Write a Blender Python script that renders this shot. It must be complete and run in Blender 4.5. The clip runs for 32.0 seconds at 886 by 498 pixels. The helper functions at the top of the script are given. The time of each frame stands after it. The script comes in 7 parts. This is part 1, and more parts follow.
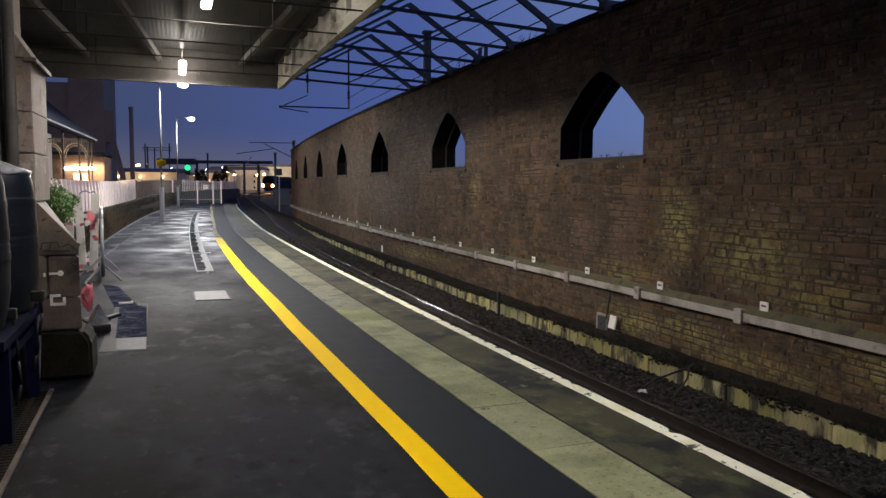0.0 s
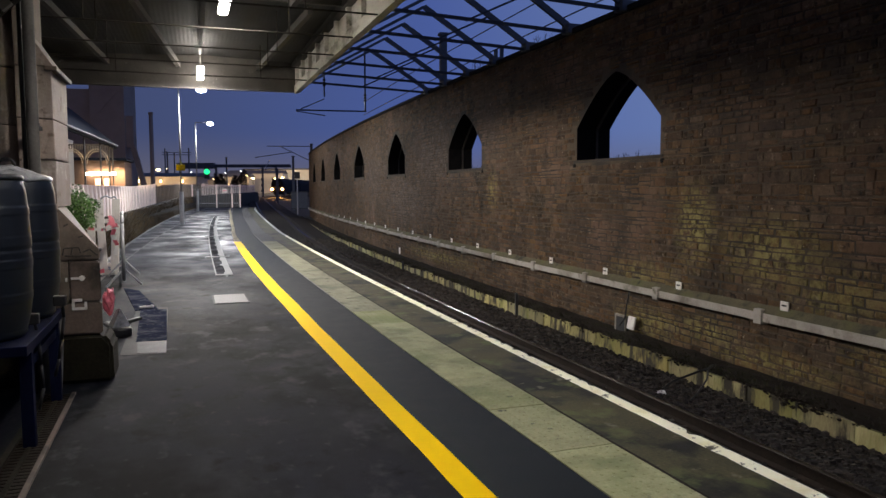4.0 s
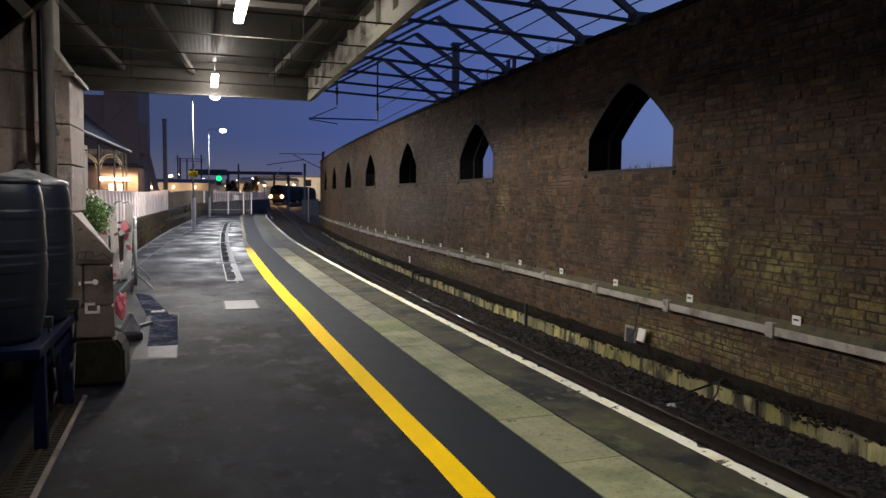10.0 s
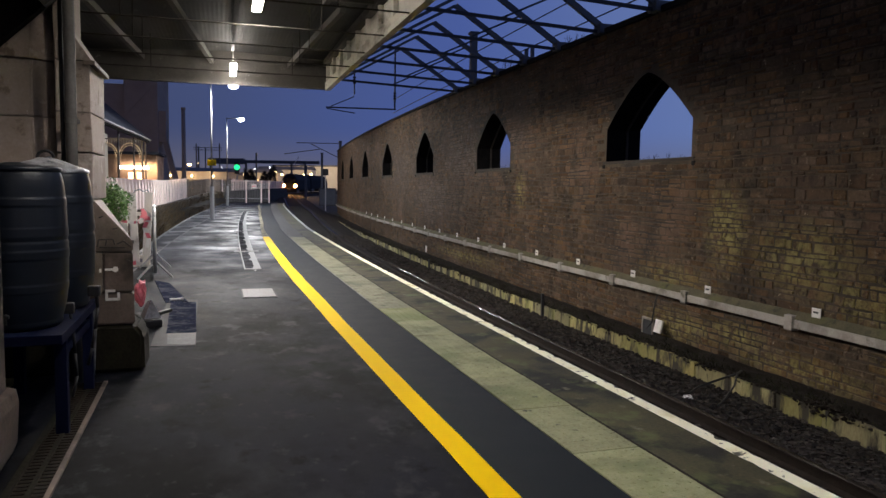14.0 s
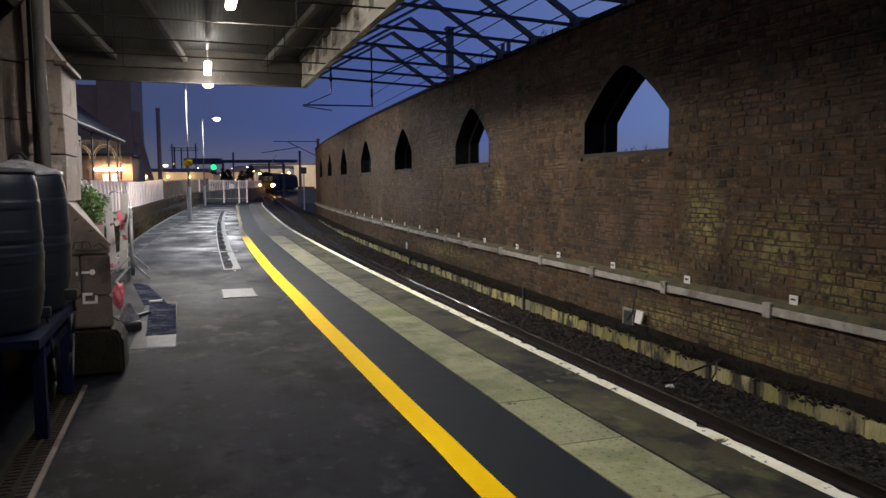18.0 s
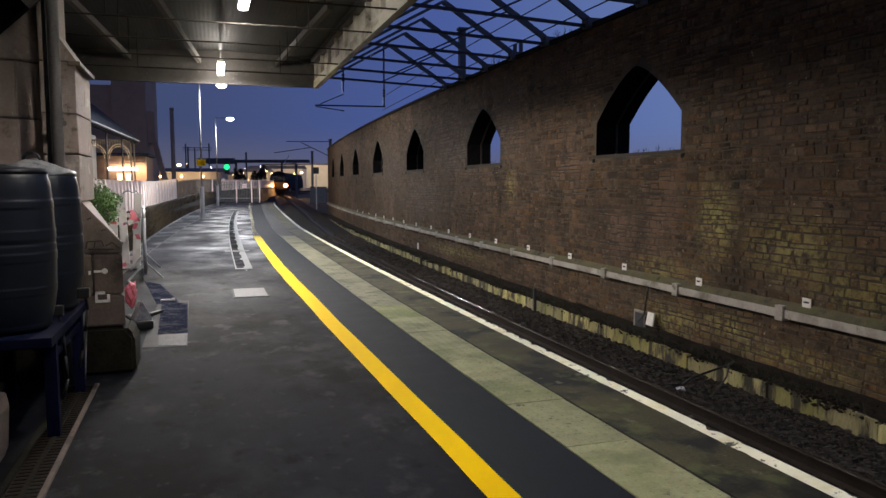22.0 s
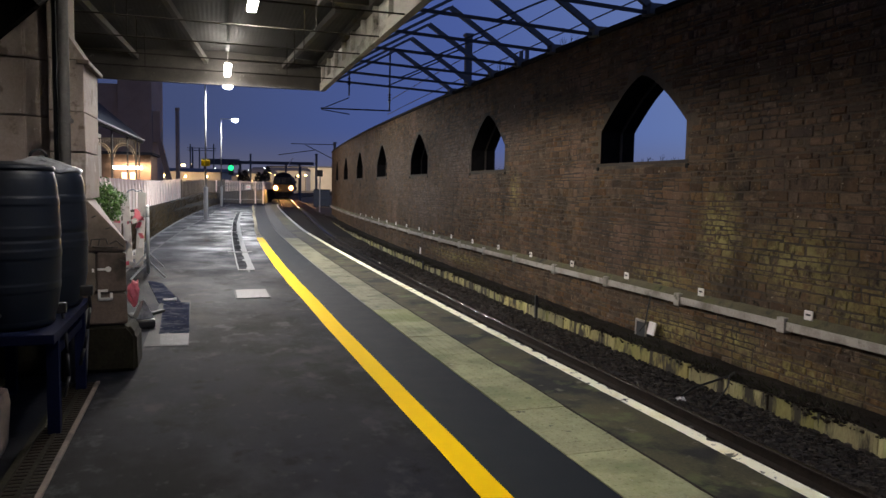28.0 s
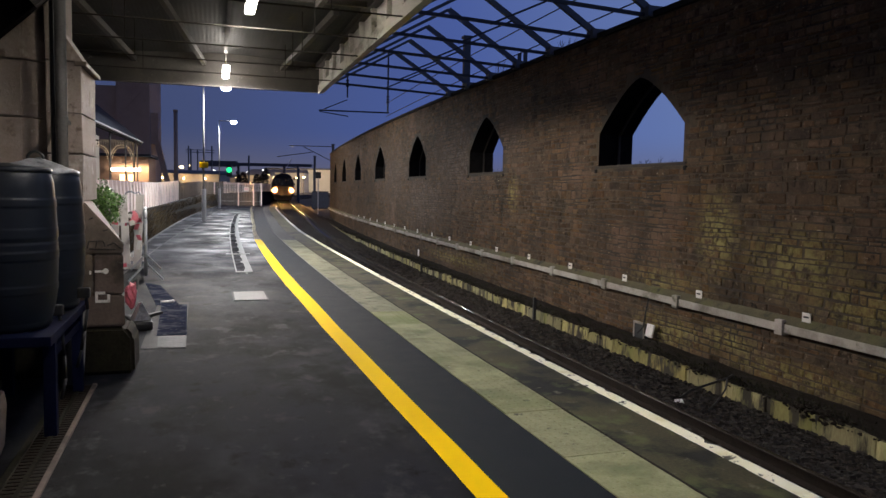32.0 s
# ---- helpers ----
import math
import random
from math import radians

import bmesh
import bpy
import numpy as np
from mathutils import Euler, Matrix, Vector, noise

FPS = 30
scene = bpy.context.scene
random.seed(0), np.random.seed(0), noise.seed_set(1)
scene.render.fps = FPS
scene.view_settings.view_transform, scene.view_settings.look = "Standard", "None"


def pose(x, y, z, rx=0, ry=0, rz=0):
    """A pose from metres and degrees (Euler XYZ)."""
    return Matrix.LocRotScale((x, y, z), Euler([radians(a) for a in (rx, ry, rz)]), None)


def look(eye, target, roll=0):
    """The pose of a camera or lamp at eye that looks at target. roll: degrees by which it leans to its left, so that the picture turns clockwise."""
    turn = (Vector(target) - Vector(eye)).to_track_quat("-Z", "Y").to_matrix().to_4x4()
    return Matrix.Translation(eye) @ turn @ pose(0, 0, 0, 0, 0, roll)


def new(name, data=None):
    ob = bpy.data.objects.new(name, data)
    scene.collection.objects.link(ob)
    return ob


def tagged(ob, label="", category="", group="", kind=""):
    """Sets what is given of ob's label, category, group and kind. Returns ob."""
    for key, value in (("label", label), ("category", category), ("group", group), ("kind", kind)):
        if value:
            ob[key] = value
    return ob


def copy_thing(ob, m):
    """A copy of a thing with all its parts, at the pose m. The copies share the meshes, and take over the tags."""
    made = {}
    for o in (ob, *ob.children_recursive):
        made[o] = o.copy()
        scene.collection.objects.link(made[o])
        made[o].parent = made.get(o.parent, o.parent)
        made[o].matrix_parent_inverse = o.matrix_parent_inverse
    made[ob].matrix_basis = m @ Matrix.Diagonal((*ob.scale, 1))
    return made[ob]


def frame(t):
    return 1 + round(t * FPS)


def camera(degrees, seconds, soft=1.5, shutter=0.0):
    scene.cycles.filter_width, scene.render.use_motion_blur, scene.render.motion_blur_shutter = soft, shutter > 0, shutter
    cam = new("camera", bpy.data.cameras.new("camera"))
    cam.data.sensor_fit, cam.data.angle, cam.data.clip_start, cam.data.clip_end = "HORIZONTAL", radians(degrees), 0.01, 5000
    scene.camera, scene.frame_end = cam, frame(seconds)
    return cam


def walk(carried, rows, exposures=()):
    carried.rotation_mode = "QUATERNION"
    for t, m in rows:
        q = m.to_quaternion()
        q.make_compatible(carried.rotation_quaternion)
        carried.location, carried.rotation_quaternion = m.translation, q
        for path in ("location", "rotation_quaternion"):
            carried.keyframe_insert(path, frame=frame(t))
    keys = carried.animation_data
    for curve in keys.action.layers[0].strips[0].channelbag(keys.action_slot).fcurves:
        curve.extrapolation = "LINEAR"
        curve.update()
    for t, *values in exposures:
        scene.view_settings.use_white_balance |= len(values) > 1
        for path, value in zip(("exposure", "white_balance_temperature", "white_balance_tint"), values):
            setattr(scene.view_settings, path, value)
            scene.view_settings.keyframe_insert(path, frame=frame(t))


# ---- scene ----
cam = camera(62.0, 32.0)


def aim(x, y, z, turn, tilt, lean):
    """Camera pose: degrees to the right of +y, up, and lean."""
    a, b = radians(turn), radians(tilt)
    way = (math.sin(a) * math.cos(b), math.cos(a) * math.cos(b), math.sin(b))
    return look((x, y, z), (x + way[0], y + way[1], z + way[2]), lean)


# seconds, x, y, z, turn, tilt, lean of a camera held almost still in the hand
PATH = [
    (0, -3.07, 0.021, 1.551, 21.55, -4.78, 0.47), (0.5, -3.067, 0.028, 1.555, 21.78, -5.14, 0.16), (1, -3.065, 0.018, 1.55, 21.71, -5.23, -0.13),
    (1.5, -3.053, 0.013, 1.553, 21.33, -5.23, -0.35), (2, -3.057, 0.021, 1.554, 21.02, -5.21, -0.40), (2.5, -3.057, 0.014, 1.554, 20.68, -5.10, -0.40),
    (3, -3.061, 0.018, 1.554, 20.46, -5.02, -0.33), (3.5, -3.06, 0.007, 1.556, 20.29, -4.89, -0.21), (5.5, -3.058, 0.002, 1.559, 19.97, -4.01, 0.16),
    (6, -3.061, 0.009, 1.556, 20.03, -3.95, 0.36), (6.5, -3.065, 0.008, 1.554, 20.07, -3.93, 0.48), (7, -3.07, 0.006, 1.56, 20.09, -3.96, 0.55),
    (7.5, -3.071, 0.008, 1.554, 20.05, -3.96, 0.52), (8, -3.065, 0.006, 1.554, 19.92, -3.98, 0.43), (8.5, -3.062, -0.003, 1.553, 19.67, -4.01, 0.40),
    (9, -3.063, -0.001, 1.555, 19.46, -4.01, 0.41), (9.5, -3.069, 0.001, 1.554, 19.38, -3.96, 0.54), (10, -3.072, -0.001, 1.556, 19.39, -3.95, 0.60),
    (10.5, -3.068, -0.003, 1.552, 19.37, -3.94, 0.47), (11, -3.064, -0.005, 1.553, 19.20, -3.97, 0.40), (11.5, -3.075, -0, 1.552, 18.77, -4.13, 0.51),
    (12, -3.07, 0.007, 1.547, 18.36, -4.41, 0.69), (12.5, -3.075, 0.002, 1.557, 18.11, -4.66, 0.81), (13, -3.071, 0, 1.55, 17.94, -4.73, 0.87),
    (13.5, -3.064, -0.005, 1.546, 17.91, -4.74, 0.88), (14, -3.075, -0, 1.554, 18.12, -4.76, 0.85), (14.5, -3.07, 0.002, 1.547, 18.44, -4.67, 0.69),
    (16.5, -3.065, 0.004, 1.551, 19.16, -5.02, -0.30), (17, -3.076, 0, 1.55, 19.34, -5.03, -0.33), (17.5, -3.082, 0.007, 1.551, 19.57, -5.02, -0.29),
    (18, -3.077, 0.008, 1.547, 19.65, -5.06, -0.25), (18.5, -3.077, 0.014, 1.545, 19.59, -5.20, -0.14), (19, -3.08, 0.011, 1.551, 19.47, -5.30, -0.09),
    (19.5, -3.078, 0.015, 1.552, 19.35, -5.31, -0.12), (20, -3.073, 0.01, 1.546, 19.23, -5.24, -0.18), (20.5, -3.072, 0.009, 1.55, 19.11, -5.18, -0.15),
    (21, -3.07, 0, 1.552, 18.95, -5.09, -0.14), (21.5, -3.068, -0, 1.549, 18.80, -5.02, -0.06), (22, -3.064, -0, 1.55, 18.74, -5.02, -0.04),
    (22.5, -3.062, -0.004, 1.545, 18.76, -5.01, -0.01), (23, -3.055, -0.009, 1.547, 18.82, -5.00, 0.04), (23.5, -3.056, -0.003, 1.55, 18.84, -4.96, 0.18),
    (24, -3.057, -0.011, 1.547, 18.80, -4.91, 0.38), (24.5, -3.066, -0.009, 1.549, 18.76, -4.84, 0.55), (25, -3.068, -0.011, 1.55, 18.71, -4.75, 0.71),
    (25.5, -3.068, -0.01, 1.551, 18.64, -4.72, 0.78), (27.5, -3.074, -0.004, 1.549, 18.57, -4.68, 1.11), (28, -3.074, -0.003, 1.549, 18.57, -4.62, 1.11),
    (28.5, -3.074, -0.002, 1.549, 18.64, -4.55, 1.12), (29, -3.076, -0.006, 1.551, 18.68, -4.50, 1.01), (29.5, -3.07, 0.001, 1.551, 18.69, -4.47, 1.03),
    (30, -3.077, -0.002, 1.549, 18.70, -4.44, 1.03), (30.5, -3.074, -0.001, 1.549, 18.65, -4.42, 1.11), (31, -3.073, -0.004, 1.549, 18.64, -4.42, 1.13),
    (31.5, -3.078, 0.004, 1.551, 18.72, -4.46, 1.20), (32, -3.07, 0, 1.55, 18.70, -4.46, 1.15)]
walk(cam, [(r[0], aim(*r[1:])) for r in PATH])

# ---- world and light ----
world = bpy.data.worlds.new("dusk")
scene.world = world
world.use_nodes = True
wn = world.node_tree
wn.nodes.clear()
w_out = wn.nodes.new("ShaderNodeOutputWorld")
w_bg = wn.nodes.new("ShaderNodeBackground")
w_co = wn.nodes.new("ShaderNodeTexCoord")
w_sep = wn.nodes.new("ShaderNodeSeparateXYZ")
w_ramp = wn.nodes.new("ShaderNodeValToRGB")
w_noise = wn.nodes.new("ShaderNodeTexNoise")
w_noise.inputs["Scale"].default_value = 2.2
w_add = wn.nodes.new("ShaderNodeMath")
w_add.operation = "MULTIPLY_ADD"
w_add.inputs[1].default_value = 0.06
wn.links.new(w_co.outputs["Generated"], w_sep.inputs[0])
wn.links.new(w_co.outputs["Generated"], w_noise.inputs["Vector"])
w_mul = wn.nodes.new("ShaderNodeMath")
w_mul.operation = "MULTIPLY_ADD"
w_mul.inputs[1].default_value = 0.10
wn.links.new(w_sep.outputs["Z"], w_mul.inputs[0])
wn.links.new(w_sep.outputs["X"], w_mul.inputs[2])
wn.links.new(w_noise.outputs["Fac"], w_add.inputs[0])
wn.links.new(w_mul.outputs[0], w_add.inputs[2])
w_half = wn.nodes.new("ShaderNodeMath")
w_half.operation = "MULTIPLY_ADD"
w_half.inputs[1].default_value, w_half.inputs[2].default_value = 0.5, 0.5
wn.links.new(w_add.outputs[0], w_half.inputs[0])
wn.links.new(w_half.outputs[0], w_ramp.inputs[0])
els = w_ramp.color_ramp.elements
els[0].position, els[0].color = 0.20, (0.022, 0.028, 0.056, 1)
el = els.new(0.515)
el.color = (0.052, 0.071, 0.165, 1)
els[-1].position, els[-1].color = 1.0, (0.15, 0.215, 0.43, 1)
el = els.new(0.69)
el.color = (0.062, 0.100, 0.305, 1)
el = els.new(0.81)
el.color = (0.112, 0.166, 0.375, 1)
w_low = wn.nodes.new("ShaderNodeMapRange")
w_low.inputs["From Min"].default_value, w_low.inputs["From Max"].default_value = 0.085, 0.0
w_low.inputs["To Max"].default_value = 0.75
w_low.interpolation_type = "SMOOTHSTEP"
w_mix = wn.nodes.new("ShaderNodeMix")
w_mix.data_type = "RGBA"
w_mix.inputs[7].default_value = (0.125, 0.118, 0.148, 1)
wn.links.new(w_sep.outputs["Z"], w_low.inputs["Value"])
wn.links.new(w_low.outputs[0], w_mix.inputs[0])
wn.links.new(w_ramp.outputs[0], w_mix.inputs[6])
wn.links.new(w_mix.outputs[2], w_bg.inputs[0])
w_bg.inputs[1].default_value = 1.0
wn.links.new(w_bg.outputs[0], w_out.inputs[0])
scene.view_settings.exposure = 0.06

CURVE = 0.00175  # curvature of platform edge, track and wall, bending to the right


def at(s, o, z=0.0):
    """A place s metres along the platform edge and o metres to the right of it."""
    r = 1 / CURVE
    return Vector((r - (r - o) * math.cos(s * CURVE), (r - o) * math.sin(s * CURVE), z))


def along(s, o, z=0.0, turn=0.0):
    """The pose there: x to the right, y along the track."""
    return Matrix.Translation(at(s, o, z)) @ Matrix.Rotation(-s * CURVE + radians(turn), 4, "Z")


TRACK_TURN = ((40, 1.45), (60, 1.42), (76, 0.82), (90, 0.05), (100, -0.74), (109.7, -1.62), (126.6, -3.28), (136.5, -4.18), (148.5, -4.1), (165.6, -3.38), (190.5, -2.88), (215.4, -2.16), (240.3, -1.22), (265.2, -0.06), (290.2, 1.32))


def track_o(s):
    """Offset of the track's middle line, which swings left beyond the platform end and then straightens."""
    if s <= TRACK_TURN[0][0]:
        return 1.45
    k = max(i for i in range(len(TRACK_TURN) - 1) if TRACK_TURN[i][0] <= s)
    way = []
    for i in (k, k + 1):
        lo, hi = TRACK_TURN[max(i - 1, 0)], TRACK_TURN[min(i + 1, len(TRACK_TURN) - 1)]
        way.append((hi[1] - lo[1]) / (hi[0] - lo[0]) if i else 0.0)
    (s0, o0), (s1, o1) = TRACK_TURN[k], TRACK_TURN[k + 1]
    d = s1 - s0
    u = (s - s0) / d
    return (2 * u ** 3 - 3 * u ** 2 + 1) * o0 + (u ** 3 - 2 * u ** 2 + u) * d * way[0] + (3 * u ** 2 - 2 * u ** 3) * o1 + (u ** 3 - u ** 2) * d * way[1]


def track_z(s):
    return -0.915 + 0.0125 * (min(max(s, 35), 95) - 35) + 0.005 * (min(max(s, 95), 160) - 95)


def lamp(name, kind, m, power, colour, size=0.1, size_y=None, angle=None, blend=0.5):
    d = bpy.data.lights.new(name, kind)
    d.energy, d.color = power, colour
    if kind == "AREA":
        d.size = size
        if size_y:
            d.shape, d.size_y = "RECTANGLE", size_y
    elif kind == "SPOT":
        d.shadow_soft_size, d.spot_size, d.spot_blend = size, radians(angle or 120), blend
    else:
        d.shadow_soft_size = size
    ob = new(name, d)
    ob.matrix_world = m
    return ob


CANOPY_LAMPS = ((16.68, -2.65, 4.02, 1600, 178), (10.52, -2.40, 4.10, 600, 147), (3.9, -1.8, 4.10, 265, 134), (-2.8, -1.9, 4.10, 470, 118), (-9.0, -3.0, 4.10, 150, 130))
for s_, o_, z_, w_, b_ in CANOPY_LAMPS:
    lamp("canopy_light", "SPOT", along(s_, o_, z_ - (0.20 if s_ > 16 else 0.06)), w_, (1.0, 0.93, 0.865), 0.14, angle=b_, blend=0.15 if s_ > 16 else 0.30)
for s_, o_, z_, w_, b_ in CANOPY_LAMPS[:3]:
    for d_ in (-0.5, 0.5):
        lamp("canopy_glow", "POINT", along(s_ + d_, o_, z_ + 0.16), 12 if s_ > 16 else 14, (1.0, 0.93, 0.85), 0.06)
for s_, o_, z_ in ((34.6, -2.74, 5.78), (55.85, -3.05, 6.08)):
    lamp("street_light", "SPOT", Matrix.Translation(at(s_, o_, z_)), 3100, (0.97, 0.98, 1.0), 0.12, angle=176, blend=0.15)

# ---- materials ----


def node(nt, kind, **values):
    n = nt.nodes.new(kind)
    for key, value in values.items():
        n.inputs[key.replace("_", " ")].default_value = value
    return n


def surface(name, c1, c2, scale=6.0, rough=0.8, bump=0.3, fine=60.0, stain=None,
            metal=0.0, vary=0.0, island=False, wet=0.0, stretch=(1, 1, 1), depth=0.01, spec=0.5, wet_scale=0.35, wet_at=(0.42, 0.58), wet_from=None, patches=()):
    """Two-tone surface with grain, stains, optional wet patches and a small difference from piece to piece."""
    m = bpy.data.materials.new(name)
    m.use_nodes = True
    nt = m.node_tree
    bs = nt.nodes["Principled BSDF"]
    co = node(nt, "ShaderNodeTexCoord")
    geo = node(nt, "ShaderNodeNewGeometry")
    mp = node(nt, "ShaderNodeMapping", Scale=stretch)
    nt.links.new(geo.outputs["Position"], mp.inputs["Vector"])
    big = node(nt, "ShaderNodeTexNoise", Scale=scale, Detail=6.0, Roughness=0.6)
    small = node(nt, "ShaderNodeTexNoise", Scale=fine, Detail=4.0, Roughness=0.65)
    nt.links.new(mp.outputs[0], big.inputs["Vector"])
    nt.links.new(mp.outputs[0], small.inputs["Vector"])
    ramp = node(nt, "ShaderNodeValToRGB")
    e = ramp.color_ramp.elements
    e[0].position, e[0].color, e[1].position, e[1].color = 0.35, (*c1, 1), 0.68, (*c2, 1)
    mix0 = node(nt, "ShaderNodeMath")
    mix0.operation = "MULTIPLY_ADD"
    mix0.inputs[1].default_value = 0.45
    nt.links.new(small.outputs["Fac"], mix0.inputs[0])
    sc = node(nt, "ShaderNodeMath")
    sc.operation = "MULTIPLY"
    sc.inputs[1].default_value = 0.56
    nt.links.new(big.outputs["Fac"], sc.inputs[0])
    nt.links.new(sc.outputs[0], mix0.inputs[2])
    nt.links.new(mix0.outputs[0], ramp.inputs[0])
    colour = ramp.outputs[0]
    if vary:
        hsv = node(nt, "ShaderNodeHueSaturation")
        oi = node(nt, "ShaderNodeObjectInfo")
        rnd = geo.outputs["Random Per Island"] if island else oi.outputs["Random"]
        for sock, lo, hi in (("Value", 1 - vary, 1 + vary * 1.15), ("Hue", 0.5 - vary * 0.018, 0.5 + vary * 0.022), ("Saturation", 1 - vary * 0.6, 1 + vary * 0.5)):
            mr = node(nt, "ShaderNodeMapRange")
            mr.inputs["To Min"].default_value, mr.inputs["To Max"].default_value = lo, hi
            src = rnd
            if sock != "Value":
                mul = node(nt, "ShaderNodeMath")
                mul.operation = "MULTIPLY"
                mul.inputs[1].default_value = 7.31 if sock == "Hue" else 13.7
                fr = node(nt, "ShaderNodeMath")
                fr.operation = "FRACT"
                nt.links.new(rnd, mul.inputs[0])
                nt.links.new(mul.outputs[0], fr.inputs[0])
                src = fr.outputs[0]
            nt.links.new(src, mr.inputs["Value"])
            nt.links.new(mr.outputs[0], hsv.inputs[sock])
        nt.links.new(colour, hsv.inputs["Color"])
        colour = hsv.outputs[0]
    for col, st_scale, st_at in ([stain] if isinstance(stain, tuple) else (stain or [])):
        st = node(nt, "ShaderNodeTexNoise", Scale=st_scale, Detail=5.0, Roughness=0.62)
        nt.links.new(mp.outputs[0], st.inputs["Vector"])
        sm = node(nt, "ShaderNodeMapRange")
        sm.inputs["From Min"].default_value, sm.inputs["From Max"].default_value = st_at
        nt.links.new(st.outputs["Fac"], sm.inputs["Value"])
        mx = node(nt, "ShaderNodeMix")
        mx.data_type = "RGBA"
        nt.links.new(sm.outputs[0], mx.inputs[0])
        nt.links.new(colour, mx.inputs[6])
        mx.inputs[7].default_value = (*col, 1)
        colour = mx.outputs[2]
    for spots, tint, edges in patches:
        ragged = node(nt, "ShaderNodeTexNoise", Scale=7.0, Detail=7.0, Roughness=0.72)
        nt.links.new(geo.outputs["Position"], ragged.inputs["Vector"])
        cover = None
        for s_, z_, rs, rz, power in spots:
            mid = at(s_, 4.9, z_)
            near_ = node(nt, "ShaderNodeMapping", Location=(-mid.x, -mid.y, -mid.z))
            size = node(nt, "ShaderNodeMapping", Scale=(0.5, 1 / rs, 1 / rz))
            far_ = node(nt, "ShaderNodeVectorMath")
            far_.operation = "LENGTH"
            nt.links.new(geo.outputs["Position"], near_.inputs["Vector"])
            nt.links.new(near_.outputs[0], size.inputs["Vector"])
            nt.links.new(size.outputs[0], far_.inputs[0])
            fade = node(nt, "ShaderNodeMapRange")
            fade.inputs["From Min"].default_value, fade.inputs["From Max"].default_value = 1.15, 0.2
            fade.inputs["To Max"].default_value = power
            nt.links.new(far_.outputs["Value"], fade.inputs["Value"])
            if cover is None:
                cover = fade.outputs[0]
            else:
                top = node(nt, "ShaderNodeMath")
                top.operation = "MAXIMUM"
                nt.links.new(cover, top.inputs[0])
                nt.links.new(fade.outputs[0], top.inputs[1])
                cover = top.outputs[0]
        spread = node(nt, "ShaderNodeMapRange")
        spread.inputs["From Min"].default_value, spread.inputs["From Max"].default_value = edges
        nt.links.new(ragged.outputs["Fac"], spread.inputs["Value"])
        both = node(nt, "ShaderNodeMath")
        both.operation = "MULTIPLY"
        nt.links.new(cover, both.inputs[0])
        nt.links.new(spread.outputs[0], both.inputs[1])
        mx = node(nt, "ShaderNodeMix")
        mx.data_type = "RGBA"
        nt.links.new(both.outputs[0], mx.inputs[0])
        nt.links.new(colour, mx.inputs[6])
        mx.inputs[7].default_value = (*tint, 1)
        colour = mx.outputs[2]
    nt.links.new(colour, bs.inputs["Base Color"])
    bs.inputs["Metallic"].default_value = metal
    bs.inputs["Specular IOR Level"].default_value = spec
    rr = node(nt, "ShaderNodeMapRange")
    rr.inputs["To Min"].default_value, rr.inputs["To Max"].default_value = max(0.03, rough - 0.12), min(1, rough + 0.12)
    nt.links.new(big.outputs["Fac"], rr.inputs["Value"])
    rough_out = rr.outputs[0]
    bump_strength = None
    if wet:
        wn_ = node(nt, "ShaderNodeTexNoise", Scale=wet_scale, Detail=4.0, Roughness=0.55)
        nt.links.new(mp.outputs[0], wn_.inputs["Vector"])
        wm = node(nt, "ShaderNodeMapRange")
        wm.inputs["From Min"].default_value, wm.inputs["From Max"].default_value = wet_at
        nt.links.new(wn_.outputs["Fac"], wm.inputs["Value"])
        if wet_from:
            sep = node(nt, "ShaderNodeSeparateXYZ")
            nt.links.new(geo.outputs["Position"], sep.inputs[0])
            wy = node(nt, "ShaderNodeMapRange")
            wy.inputs["From Min"].default_value, wy.inputs["From Max"].default_value = wet_from
            nt.links.new(sep.outputs["Y"], wy.inputs["Value"])
            wmul = node(nt, "ShaderNodeMath")
            wmul.operation = "MULTIPLY"
            nt.links.new(wm.outputs[0], wmul.inputs[0])
            nt.links.new(wy.outputs[0], wmul.inputs[1])
            wm = wmul
        mr2 = node(nt, "ShaderNodeMix")
        nt.links.new(wm.outputs[0], mr2.inputs[0])
        nt.links.new(rough_out, mr2.inputs[2])
        mr2.inputs[3].default_value = wet
        rough_out = mr2.outputs[0]
        inv = node(nt, "ShaderNodeMapRange")
        inv.inputs["To Min"].default_value, inv.inputs["To Max"].default_value = bump, bump * 0.25
        nt.links.new(wm.outputs[0], inv.inputs["Value"])
        bump_strength = inv.outputs[0]
    nt.links.new(rough_out, bs.inputs["Roughness"])
    if bump:
        bp = node(nt, "ShaderNodeBump", Strength=bump, Distance=depth)
        if bump_strength:
            nt.links.new(bump_strength, bp.inputs["Strength"])
        nt.links.new(mix0.outputs[0], bp.inputs["Height"])
        nt.links.new(bp.outputs[0], bs.inputs["Normal"])
    return m


def glow(name, colour, strength):
    m = bpy.data.materials.new(name)
    m.use_nodes = True
    bs = m.node_tree.nodes["Principled BSDF"]
    bs.inputs["Base Color"].default_value = (*[min(1, c) for c in colour], 1)
    bs.inputs["Emission Color"].default_value = (*colour, 1)
    bs.inputs["Emission Strength"].default_value = strength
    return m


